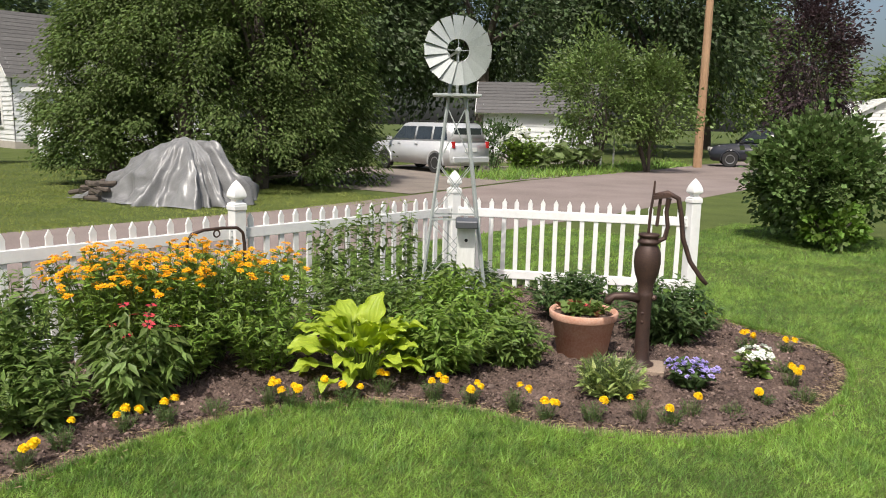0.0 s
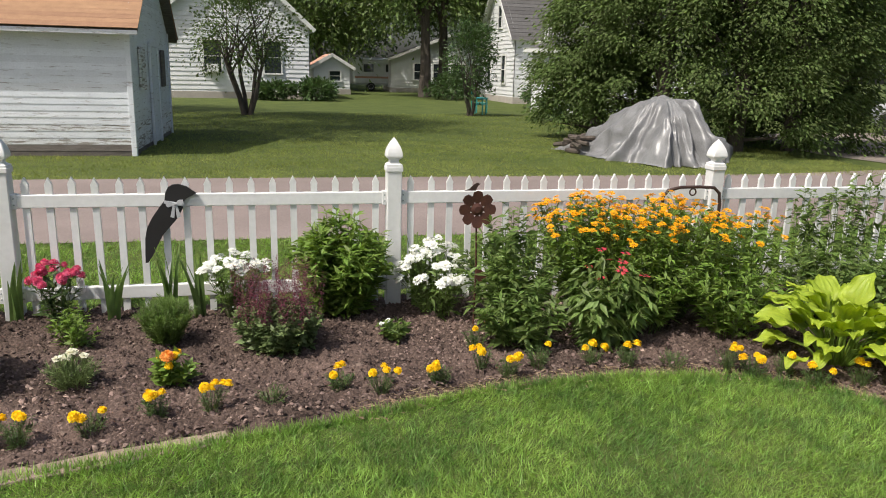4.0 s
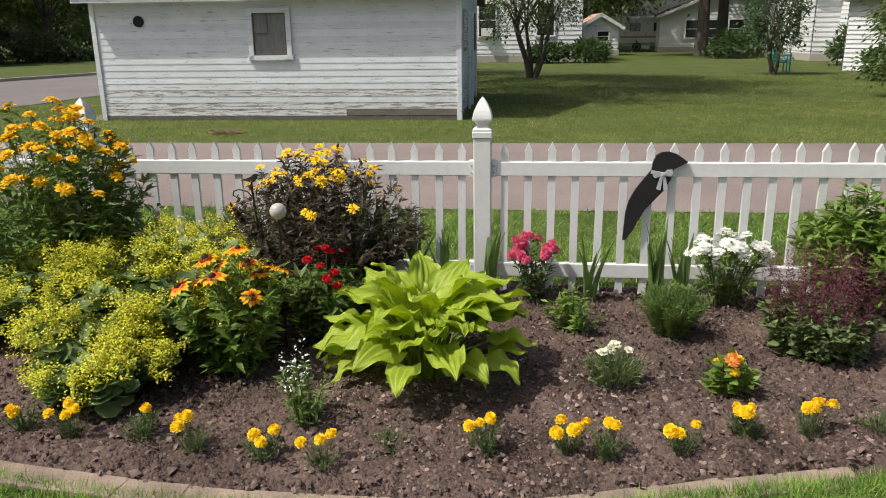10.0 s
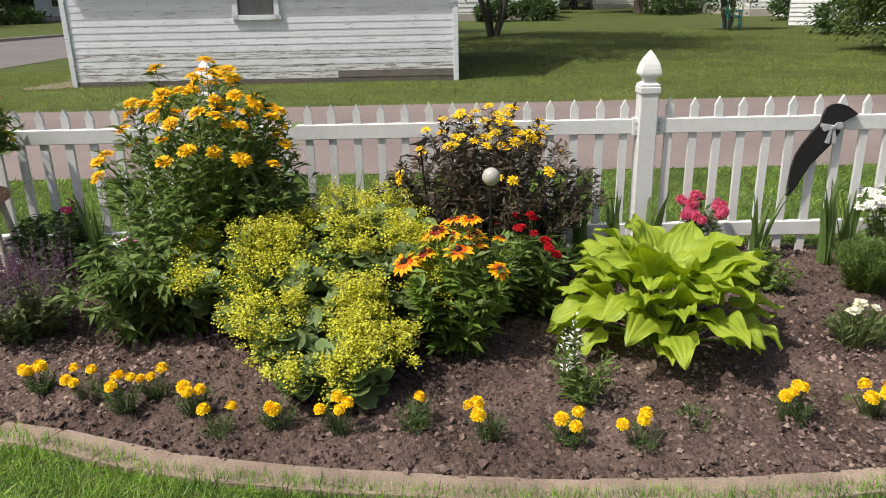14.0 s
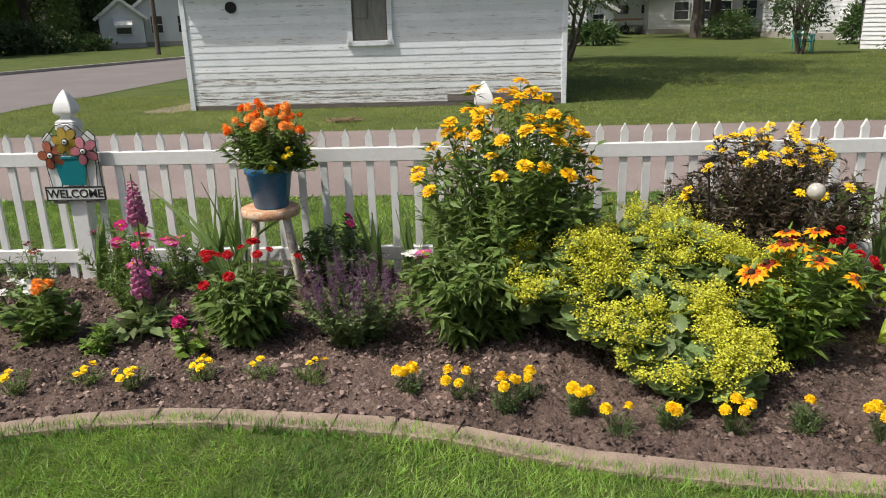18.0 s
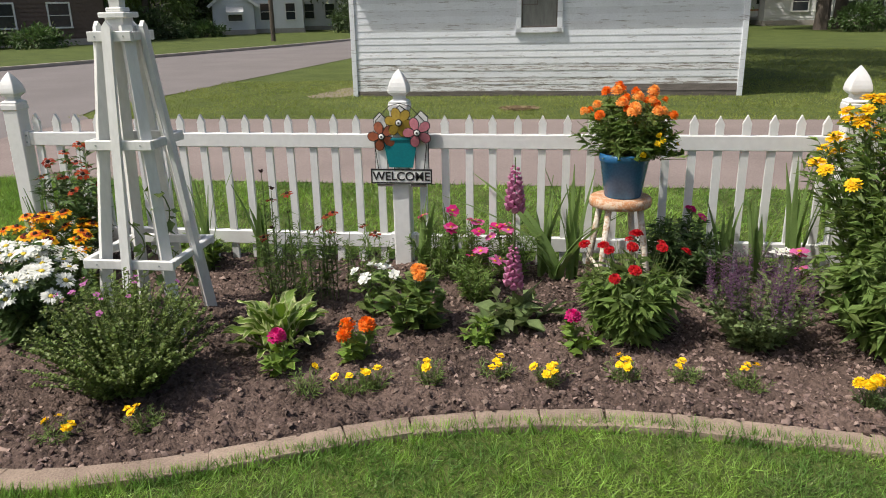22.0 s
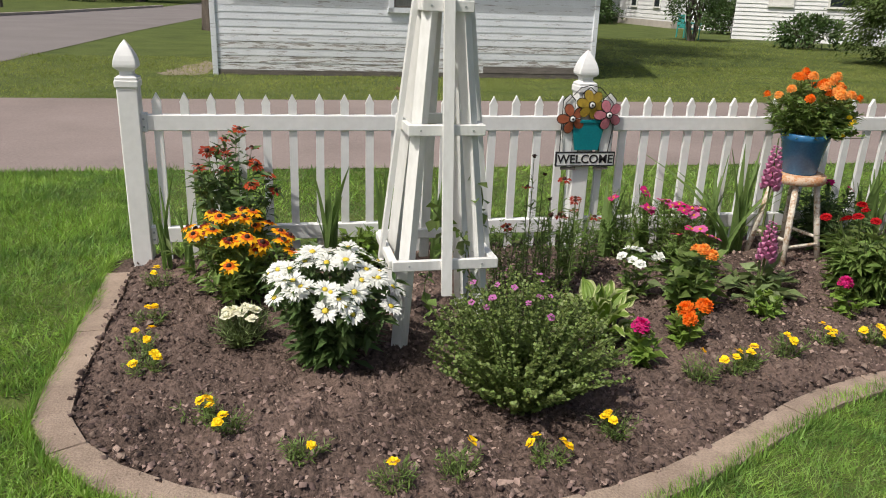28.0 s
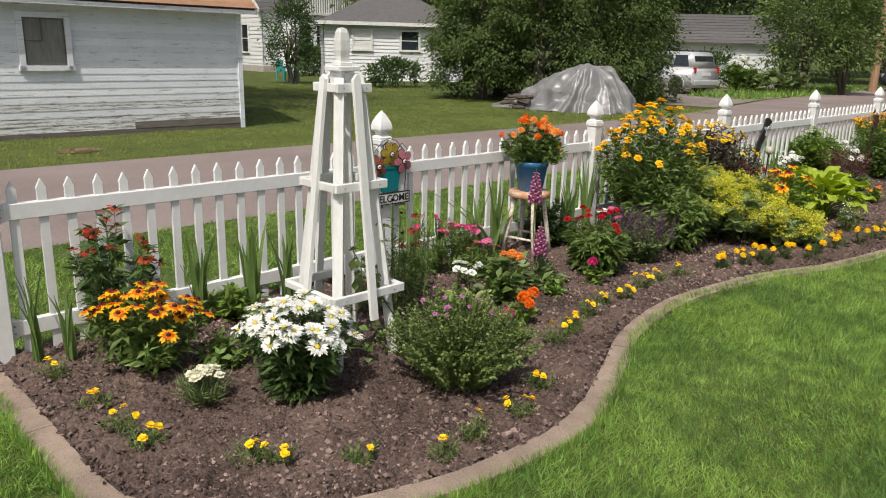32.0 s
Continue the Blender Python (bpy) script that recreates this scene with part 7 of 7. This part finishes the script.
def welcome_sign():
    s = thing("welcome_sign", pose(-4.85, -0.066, 0), "painted metal flower-bucket welcome sign hung on the fence post", "sign")
    for x, w, top in ((-0.118, 0.034, 0.945), (0.0, 0.040, 0.985), (0.122, 0.036, 0.955)):
        shape = [(-w, 0.60), (w, 0.60), (w, top - 0.035), (0.0, top), (-w, top - 0.035)]
        pk = part("picket", slab(bmesh.new(), shape, 0.002, 0.006), M_WHITEPAINT, s, m=pose(x, 0, 0))
        part("picket_outline", slab(bmesh.new(), [(px * 1.12, 0.60 if pz < 0.61 else pz + 0.006) for px, pz in shape], 0.0062, 0.009), M_BLACK, pk)
    part("bucket", slab(bmesh.new(), [(-0.070, 0.635), (0.070, 0.635), (0.100, 0.795), (-0.100, 0.795)], -0.014, -0.002), M_TEAL, s)
    part("bucket_rim", block(-0.106, 0.106, -0.019, -0.002, 0.790, 0.808, 0.003), M_TEAL, s)
    petal = [(0.0, 0.010), (0.016, 0.026), (0.029, 0.056), (0.024, 0.082), (0.010, 0.094), (0.0, 0.096), (-0.010, 0.094), (-0.024, 0.082), (-0.029, 0.056), (-0.016, 0.026)]
    petal = [(x * 0.88, z * 0.88) for x, z in petal]
    rim = [(x * 1.16, 0.044 + (z - 0.044) * 1.10) for x, z in petal]
    for x, z, c, y, n in ((-0.105, 0.815, (0.36, 0.10, 0.045), -0.022, 5), (0.0, 0.895, (0.40, 0.27, 0.03), -0.030, 6), (0.105, 0.840, (0.50, 0.17, 0.21), -0.038, 5)):
        cm = mat("sign_petal", c, tuple(k * 0.6 for k in c), rough=0.5, scale=30)
        f = link("flower", finish(lathe(bmesh.new(), [(0.015, 0), (0.015, 0.004), (0.010, 0.007)], 12), "flower_eye", M_WHITEPAINT), s, m=pose(x, y - 0.006, z, 90, 0, 0))
        part("eye_ring", lathe(bmesh.new(), [(0.021, -0.002), (0.021, 0.002), (0.016, 0.0025)], 14), M_BLACK, f)
        part("eye_dot", lathe(bmesh.new(), [(0.006, 0.006), (0.006, 0.009), (0.003, 0.0095)], 8), M_BLACK, f)
        for i in range(n):
            p = part("petal", slab(bmesh.new(), petal, 0.0, 0.004, axis="z"), cm, f, m=pose(0, 0, -0.005, 0, 0, i * 360 / n + 20) @ pose(0, 0, 0, -9, 0, 0))
            part("petal_rim", slab(bmesh.new(), rim, -0.003, -0.0005, axis="z"), M_BLACK, f, m=p.matrix_basis.copy())
    board = link("name_board", finish(block(-0.175, 0.175, -0.012, -0.002, 0.545, 0.618, 0.002), "name_board", M_WHITEPAINT), s)
    for z in (0.540, 0.617):
        part("board_edge", block(-0.18, 0.18, -0.014, -0.001, z, z + 0.007), M_BLACK, board)
    for x in (-0.180, 0.173):
        part("board_edge", block(x, x + 0.007, -0.014, -0.001, 0.547, 0.617), M_BLACK, board)
    lettering("WELCOME", 0.070, M_BLACK, board, pose(0, -0.0135, 0.580, 90, 0, 0))
    for x in (-0.15, 0.15):
        part("wire", tube(bmesh.new(), [(x * 0.9, -0.004, 0.62), (x, -0.006, 0.75), (x * 0.95, -0.004, 0.90), (x * 0.4, -0.004, 0.985), (0, 0.0, 1.0)], 0.0025, 5), M_BLACK, s)
    for x in (-0.10, 0.10):
        part("board_foot", block(x - 0.045, x + 0.045, -0.010, -0.002, 0.520, 0.536), M_BAREWOOD, s)


welcome_sign()


def crow():
    c = thing("crow_cutout", pose(0.03, -0.034, 0), "flat black wooden crow cutout with a grey ribbon on the fence", "ornament")
    out = [(1.12, 0.825), (1.06, 0.868), (1.012, 0.884), (0.972, 0.880), (0.945, 0.863), (0.928, 0.825), (0.922, 0.78), (0.88, 0.725), (0.838, 0.665), (0.805, 0.60), (0.79, 0.53), (0.785, 0.44), (0.782, 0.368), (0.80, 0.372), (0.835, 0.425),
           (0.86, 0.48), (0.90, 0.552), (0.95, 0.610), (0.995, 0.662), (1.03, 0.725), (1.045, 0.785), (1.08, 0.803)]
    part("body", slab(bmesh.new(), out, -0.012, 0.006), M_BLACK, c)
    for s in (-1, 1):
        part("bow_loop", slab(bmesh.new(), [(0.0, 0.0), (s * 0.025, 0.022), (s * 0.052, 0.020), (s * 0.056, -0.004), (s * 0.045, -0.016), (s * 0.02, -0.010)], -0.022, -0.014), M_RIBBON, c, m=pose(0.985, 0, 0.757, 0, -8, 0))
        part("ribbon_tail", slab(bmesh.new(), [(0.0, 0.0), (s * 0.012, -0.002), (s * 0.032, -0.085), (s * 0.008, -0.092)], -0.021, -0.015), M_RIBBON, c, m=pose(0.985, 0, 0.757))
    part("collar_ribbon", bar(bmesh.new(), (0.918, -0.014, 0.770), (1.045, -0.014, 0.748), 0.004, 0.02), M_RIBBON, c)
    part("knot", block(0.974, 0.996, -0.027, -0.014, 0.746, 0.768, 0.004), M_RIBBON, c)


crow()


def metal_flower():
    f = thing("metal_flower", pose(2.87, -0.62, 0), "rusted sheet-metal daisy on a garden stake", "ornament")
    part("stake", tube(bmesh.new(), [(0, 0, -0.1), (0.01, 0.0, 0.4), (0, 0, 0.80)], 0.006, 6), M_RUST, f)
    petal = [(0.0, 0.03), (0.022, 0.05), (0.034, 0.085), (0.026, 0.112), (0.0, 0.120), (-0.026, 0.112), (-0.034, 0.085), (-0.022, 0.05)]
    for i in range(8):
        part("petal", slab(bmesh.new(), petal, -0.0015, 0.0015), M_RUST, f, m=pose(0, -0.012, 0.80, 0, i * 45, 0) @ pose(0, 0, 0, 8, 0, 0))
    part("eye", lathe(bmesh.new(), [(0.04, 0), (0.038, 0.010), (0.02, 0.018)], 16), M_RUST, f, m=pose(0, -0.012, 0.80, 90, 0, 0))
    part("bird", slab(bmesh.new(), [(-0.05, 0.0), (-0.02, 0.012), (0.01, 0.04), (0.03, 0.05), (0.05, 0.042), (0.035, 0.03), (0.02, 0.0)], -0.003, 0.003), M_IRON, f, m=pose(-0.03, 0, 0.915))
    part("leaf_plate", slab(bmesh.new(), petal, -0.0015, 0.0015), M_RUST, f, m=pose(0.0, -0.01, 0.44, 0, 150, 0))


metal_flower()


def solar_stake():
    s = thing("solar_globe_stake", pose(-0.93, -0.95, 0), "black garden stake holding a pearly solar globe", "garden light")
    part("stake", tube(bmesh.new(), [(0.0, 0.0, -0.1), (0.004, -0.006, 0.4), (0.01, -0.012, 0.70)], 0.005, 6), M_BLACK, s)
    part("globe", lathe(bmesh.new(), [(0.040 * math.sin(a), -0.040 * math.cos(a)) for a in np.linspace(0.05, 3.09, 14)], 20), M_GLOBE, s, smooth=True, m=pose(0.01, -0.015, 0.735))


def bird_stake():
    s = thing("bird_stake", pose(-1.24, -0.42, -0.02), "black metal garden stake with a small bird and a curled hook", "garden stake")
    part("stake", tube(bmesh.new(), [(0.03, 0.0, -0.1), (0.025, 0.0, 0.45), (0.0, 0.0, 0.74), (0.0, 0.0, 0.79)], 0.006, 6), M_BLACK, s)
    bird = [(-0.055, 0.012), (-0.020, 0.010), (0.004, 0.0), (0.022, 0.004), (0.034, 0.020), (0.036, 0.034), (0.052, 0.036), (0.034, 0.046), (0.022, 0.046), (0.008, 0.034), (-0.020, 0.022)]
    part("bird_ornament", slab(bmesh.new(), bird, -0.010, 0.010), M_BLACK, s, m=pose(-0.005, 0, 0.785))
    part("hook", tube(bmesh.new(), [(0.004, 0, 0.70), (-0.03, 0, 0.735), (-0.075, 0, 0.745), (-0.105, 0, 0.735), (-0.110, 0, 0.712), (-0.090, 0, 0.700), (-0.080, 0, 0.717)], 0.004, 6), M_BLACK, s)


bird_stake()
solar_stake()


def iron_arch():
    a = thing("iron_arch", pose(4.56, -0.25, 0), "rusty bent iron hoop standing among the flowers", "ornament")
    part("hoop", tube(bmesh.new(), [(-0.23, 0, -0.1), (-0.23, 0, 0.70), (-0.225, 0, 0.80), (-0.19, 0, 0.845), (-0.10, 0, 0.865), (0.05, 0, 0.868), (0.17, 0, 0.86), (0.215, 0, 0.82), (0.225, 0, 0.74), (0.225, 0, -0.1)], 0.012, 8), M_IRON, a, smooth=True)
    rg = bmesh.new()
    tube(rg, [(0.024 * math.cos(k), 0, 0.024 * math.sin(k)) for k in np.linspace(0, 6.283, 15)], 0.006, 6, cap=False)
    part("ring", rg, M_IRON, a, m=pose(0.0, -0.005, 0.832))


iron_arch()


# ---- yard things beyond ----
def garden_chair(x, y, turn):
    c = thing("garden_chair", pose(x, y, 0, 0, 0, turn), "turquoise plastic garden chair beside the house", "chair", "turquoise garden chairs")
    part("seat", block(-0.26, 0.26, -0.26, 0.24, 0.38, 0.42, 0.01), M_TURQ, c)
    for i in range(5):
        part("back_slat", block(-0.24 + i * 0.10, -0.17 + i * 0.10, 0.24, 0.27, 0.42, 0.92, 0.006), M_TURQ, c)
    for sx in (-1, 1):
        part("arm", block(sx * 0.28 - 0.03, sx * 0.28 + 0.03, -0.26, 0.26, 0.60, 0.63, 0.006), M_TURQ, c)
        for yy in (-0.22, 0.22):
            part("leg", block(sx * 0.26 - 0.02, sx * 0.26 + 0.02, yy - 0.02, yy + 0.02, 0, 0.60), M_TURQ, c)


garden_chair(9.5, 24.4, 60)
garden_chair(9.9, 25.8, 95)


def camper():
    c = thing("camper_van", pose(10.3, 57.5, 0, 0, 0, 4), "white camper parked far behind the houses", "camper")
    bm = block(-2.8, 2.8, -1.1, 1.1, 0.5, 2.6, 0.15)
    part("body", bm, M_SIDING, c)
    for x in (-1.6, 0.2, 1.7):
        part("window", block(x - 0.4, x + 0.4, -1.13, -1.08, 1.5, 2.1, 0.02), M_GLASS, c)
    part("stripe", block(-2.7, 2.7, -1.12, -1.09, 1.0, 1.15), M_TERRA, c)
    for x in (-1.4, 1.5):
        wheel(c, pose(x, -1.0, 0.34, 90, 0, 0))


camper()


# ---- edging, clods, thatch and grass ----
def edging():
    e = thing("bed_edging", label="tan concrete pavers laid end to end around the flower bed", category="edging", kind="structure")
    line = smooth_line(EDGE, 0.01)
    stop = int(np.argmax(line[:, 0] > 1.45))
    kinds = []
    for k in range(4):
        bm = block(-0.1200, 0.1200, -0.060, 0.060, -0.05, 0.030, 0.003)
        for v in bm.verts:
            v.co += Vector((random.uniform(-1, 1), random.uniform(-1, 1), random.uniform(-1, 1))) * 0.002
        kinds.append(finish(bm, "paver", M_PAVER))
    step = 24
    for i in range(0, stop - step, step):
        a, b = line[i], line[i + step]
        d = b - a
        n = np.array((-d[1], d[0])) / np.hypot(*d)
        if i < 15:
            continue
        c = (a + b) / 2 + n * 0.052
        link("paver", kinds[(i // step) % 4], e, m=pose(c[0], c[1], random.uniform(-0.002, 0.002) - 0.018 * min(1, max(0, c[0])), random.uniform(-1.0, 1.0), random.uniform(-0.4, 0.4), math.degrees(math.atan2(d[1], d[0]))))


edging()


def clods():
    rng = np.random.default_rng(9)
    n = 150000
    x, y = rng.uniform(-7.4, 8.4, n), rng.uniform(-3.8, 0.08, n)
    ok = inside(BED, x, y)
    x, y = x[ok], y[ok]
    d = near_edge(x, y)
    x, y = x[d > 0.105], y[d > 0.105]
    n = len(x)
    z = soil_height(x, y) - 0.002
    tv = np.array([(1, 0, -0.3), (-1, 0.1, -0.2), (0, 1, -0.3), (0.1, -1, -0.3), (0.1, 0.1, 0.8)])
    tf = np.array([(0, 2, 4), (2, 1, 4), (1, 3, 4), (3, 0, 4)])
    s = 0.0036 + 0.0125 * rng.random(n) ** 2.8
    scl = np.stack((s * rng.uniform(0.8, 1.5, n), s, s * rng.uniform(0.7, 1.2, n)), axis=1)
    V, F = cloud(tv, tf, np.stack((x, y, z + 0.002), axis=1), frames(azi(rng.random(n) * 6.28, rng.normal(size=n) * 0.3), rng.normal(size=n)), scl)
    V += rng.normal(size=V.shape) * 0.0008
    big = rng.random(n) < 0.012
    V = V.reshape(n, 5, 3)
    V[big] = V[big].mean(axis=1, keepdims=True) + (V[big] - V[big].mean(axis=1, keepdims=True)) * (1.9, 1.7, 1.3)
    V = V.reshape(-1, 3)
    # Paler clods in wavy patches, thickest near x = -3.6 and 2.4.
    paler = np.sin(x * 1.9 + 1.1) + np.sin(y * 3.3 + x * 0.7) + 2.6 * np.exp(-((x + 3.6) / 1.4) ** 2) + 2.2 * np.exp(-((x - 2.4) / 1.5) ** 2) - 0.9 + rng.normal(size=n) * 0.9 > 0.35
    tagged(link("soil_clods", raw_mesh("soil_clods", V, F, M_CLOD, M_CLODPALE, mi=np.repeat(paler, 4).astype(int))), "small brown soil clods and bark chips", "soil", "", "stuff")


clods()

BLADE = ([(0, -0.040, 0), (0, 0.040, 0), (1.0, 0.0, -0.12)], [(0, 1, 2)])
BLADE_LOW = ([(0, -0.06, 0), (0, 0.06, 0), (1.0, 0.0, -0.05)], [(0, 1, 2)])


def lawn_patch(name, x0, x1, y0, y1, density, size, shape, seed, clear=None, material=None):
    """Mown blades over a rectangle, thinner where the turf is patchy, none where the bed or the road lies."""
    rng = np.random.default_rng(seed)
    n = int((x1 - x0) * (y1 - y0) * density)
    x, y = rng.uniform(x0, x1, n), rng.uniform(y0, y1, n)
    ok = ~inside(BED, x, y)
    if clear:
        ok &= ~clear(x, y)
    x, y = x[ok], y[ok]
    n = len(x)
    lean = 0.25 * np.sin(x * 1.7 + y * 0.9) + 0.2 * np.sin(y * 3.1 - x)
    a = rng.random(n) * 6.28
    e = 0.80 + rng.normal(size=n) * 0.34
    d = azi(a, e) + np.stack((0.25 * np.cos(lean * 5), 0.25 * np.sin(lean * 5), np.zeros(n)), axis=1)
    tuft = rng.random((97, 89))
    cx, cy = ((x + rng.normal(size=n) * 0.014) / 0.055).astype(int) % 97, ((y + rng.normal(size=n) * 0.014) / 0.055).astype(int) % 89
    g = tuft[cx, cy]
    d += np.stack((0.32 * np.cos(g * 44), 0.32 * np.sin(g * 44), np.zeros(n)), axis=1)
    tall = size * (0.6 + 0.7 * rng.random(n)) * (0.78 + 0.44 * g) * (1 + 0.2 * np.sin(x * 2.3) * np.sin(y * 2.9))
    V, F = cloud(*shape, np.stack((x, y, np.full(n, -0.002)), axis=1), frames(d, rng.random(n) * 6.28), tall)
    tagged(link("grass", raw_mesh("grass", V, F, material or M_BLADE)), "short mown green grass blades", "grass", "", "stuff")


def fringe():
    """Longer blades that hang over the outer side of the edging."""
    rng = np.random.default_rng(31)
    n = 24000
    k = rng.integers(0, len(EDGE_LINE) - 1, n)
    d = EDGE_LINE[k + 1] - EDGE_LINE[k]
    side = np.stack((-d[:, 1], d[:, 0]), axis=1) / np.linalg.norm(d, axis=1)[:, None]
    wave = np.array([noise.noise((float(i) * 0.13, 4.0, 1.0)) for i in range(len(EDGE_LINE))])[k]
    over = 0.055 * np.clip((EDGE_LINE[k, 0] + 5.4) / 0.8, 0, 1) * np.clip((2.0 - EDGE_LINE[k, 0]) / 0.8, 0, 1)
    c = EDGE_LINE[k] + d * rng.random(n)[:, None] + side * (-0.035 + 0.032 * rng.random(n) * (0.6 + 1.6 * np.clip(wave, -0.3, 0.5)) + over * rng.random(n))[:, None]
    a = np.arctan2(side[:, 1], side[:, 0]) + rng.normal(size=n) * 1.0
    V, F = cloud(*BLADE, np.stack((c[:, 0], c[:, 1], np.full(n, 0.0)), axis=1), frames(azi(a, 0.9 + 0.35 * rng.normal(size=n)), rng.random(n) * 6.28), 0.05 + 0.03 * rng.random(n))
    tagged(link("grass_fringe", raw_mesh("grass_fringe", V, F, M_BLADE)), "longer grass blades along the bed edging", "grass", "", "stuff")


fringe()


lawn_patch("grass", -9.6, 4.8, -3.55, -1.5, 15000, 0.048, BLADE, 1)
lawn_patch("grass", -8.2, -2.5, -4.4, -3.55, 9000, 0.050, BLADE, 21)
lawn_patch("grass", 1.2, 6.2, -4.3, -1.5, 13500, 0.049, BLADE, 2, clear=lambda x, y: (y > -3.55) & (x < 4.8))
lawn_patch("grass", 5.4, 9.6, -5.2, -1.4, 6500, 0.052, BLADE, 22, clear=lambda x, y: (y > -4.3) & (x < 6.2))
lawn_patch("grass", -11.6, -7.4, -1.4, 2.25, 9000, 0.060, BLADE, 3)
lawn_patch("grass", -7.4, 12.0, 0.10, 2.25, 3200, 0.050, BLADE_LOW, 4)
lawn_patch("grass", 8.2, 15.0, -5.5, 0.2, 2400, 0.050, BLADE_LOW, 5, clear=lambda x, y: (x < 9.6) & (y < -1.4))
lawn_patch("grass", -11.5, 13.0, 6.4, 12.5, 800, 0.050, BLADE_LOW, 6, material=M_BLADEDRY)
lawn_patch("grass", -4.0, 12.0, 12.5, 24.0, 230, 0.060, BLADE_LOW, 7, material=M_BLADEDRY)
lawn_patch("grass", 19.0, 34.0, 8.9, 11.4, 150, 0.30, BLADE_LOW, 8, clear=lambda x, y: y < 8.2 + (x - 19) * 0.115)


def dry_patch(x, y, rx, ry, seed):
    """A worn spot in the turf covered with straw-coloured blades."""
    rng = np.random.default_rng(seed)
    n = 1500
    r, a = np.sqrt(rng.random(n)) * (0.75 + 0.3 * rng.random(n)), rng.random(n) * 6.283
    p = np.stack((x + rx * r * np.cos(a), y + ry * r * np.sin(a), 0.02 + 0.02 * rng.random(n)), axis=1)
    V, F = cloud(*BLADE_LOW, p, frames(azi(rng.random(n) * 6.28, rng.normal(size=n) * 0.25), rng.normal(size=n)), 0.05 + 0.04 * rng.random(n))
    tagged(link("dry_grass_patch", raw_mesh("dry_grass_patch", V, F, M_STRAW)), "worn straw-coloured patch in the grass beside the lane", "grass", "", "stuff")


dry_patch(-4.57, 7.54, 0.30, 0.20, 71)


def thatch():
    """Dry clippings lying along the cut edge of the turf."""
    rng = np.random.default_rng(12)
    q = EDGE_LINE[(EDGE_LINE[:, 0] > 2.0)]
    n = 5200
    k = rng.integers(0, len(q) - 1, n)
    d = q[k + 1] - q[k]
    side = np.stack((-d[:, 1], d[:, 0]), axis=1) / np.linalg.norm(d, axis=1)[:, None]
    c = q[k] + side * (0.07 + 0.06 * rng.normal(size=n))[:, None]
    V, F = cloud(*BLADE_LOW, np.stack((c[:, 0], c[:, 1], 0.012 + 0.02 * rng.random(n)), axis=1), frames(azi(rng.random(n) * 6.28, rng.normal(size=n) * 0.15), rng.normal(size=n)), 0.02 + 0.035 * rng.random(n))
    tagged(link("dry_clippings", raw_mesh("dry_clippings", V, F, M_STRAW)), "dry straw-coloured clippings along the turf edge", "clippings", "", "stuff")


thatch()
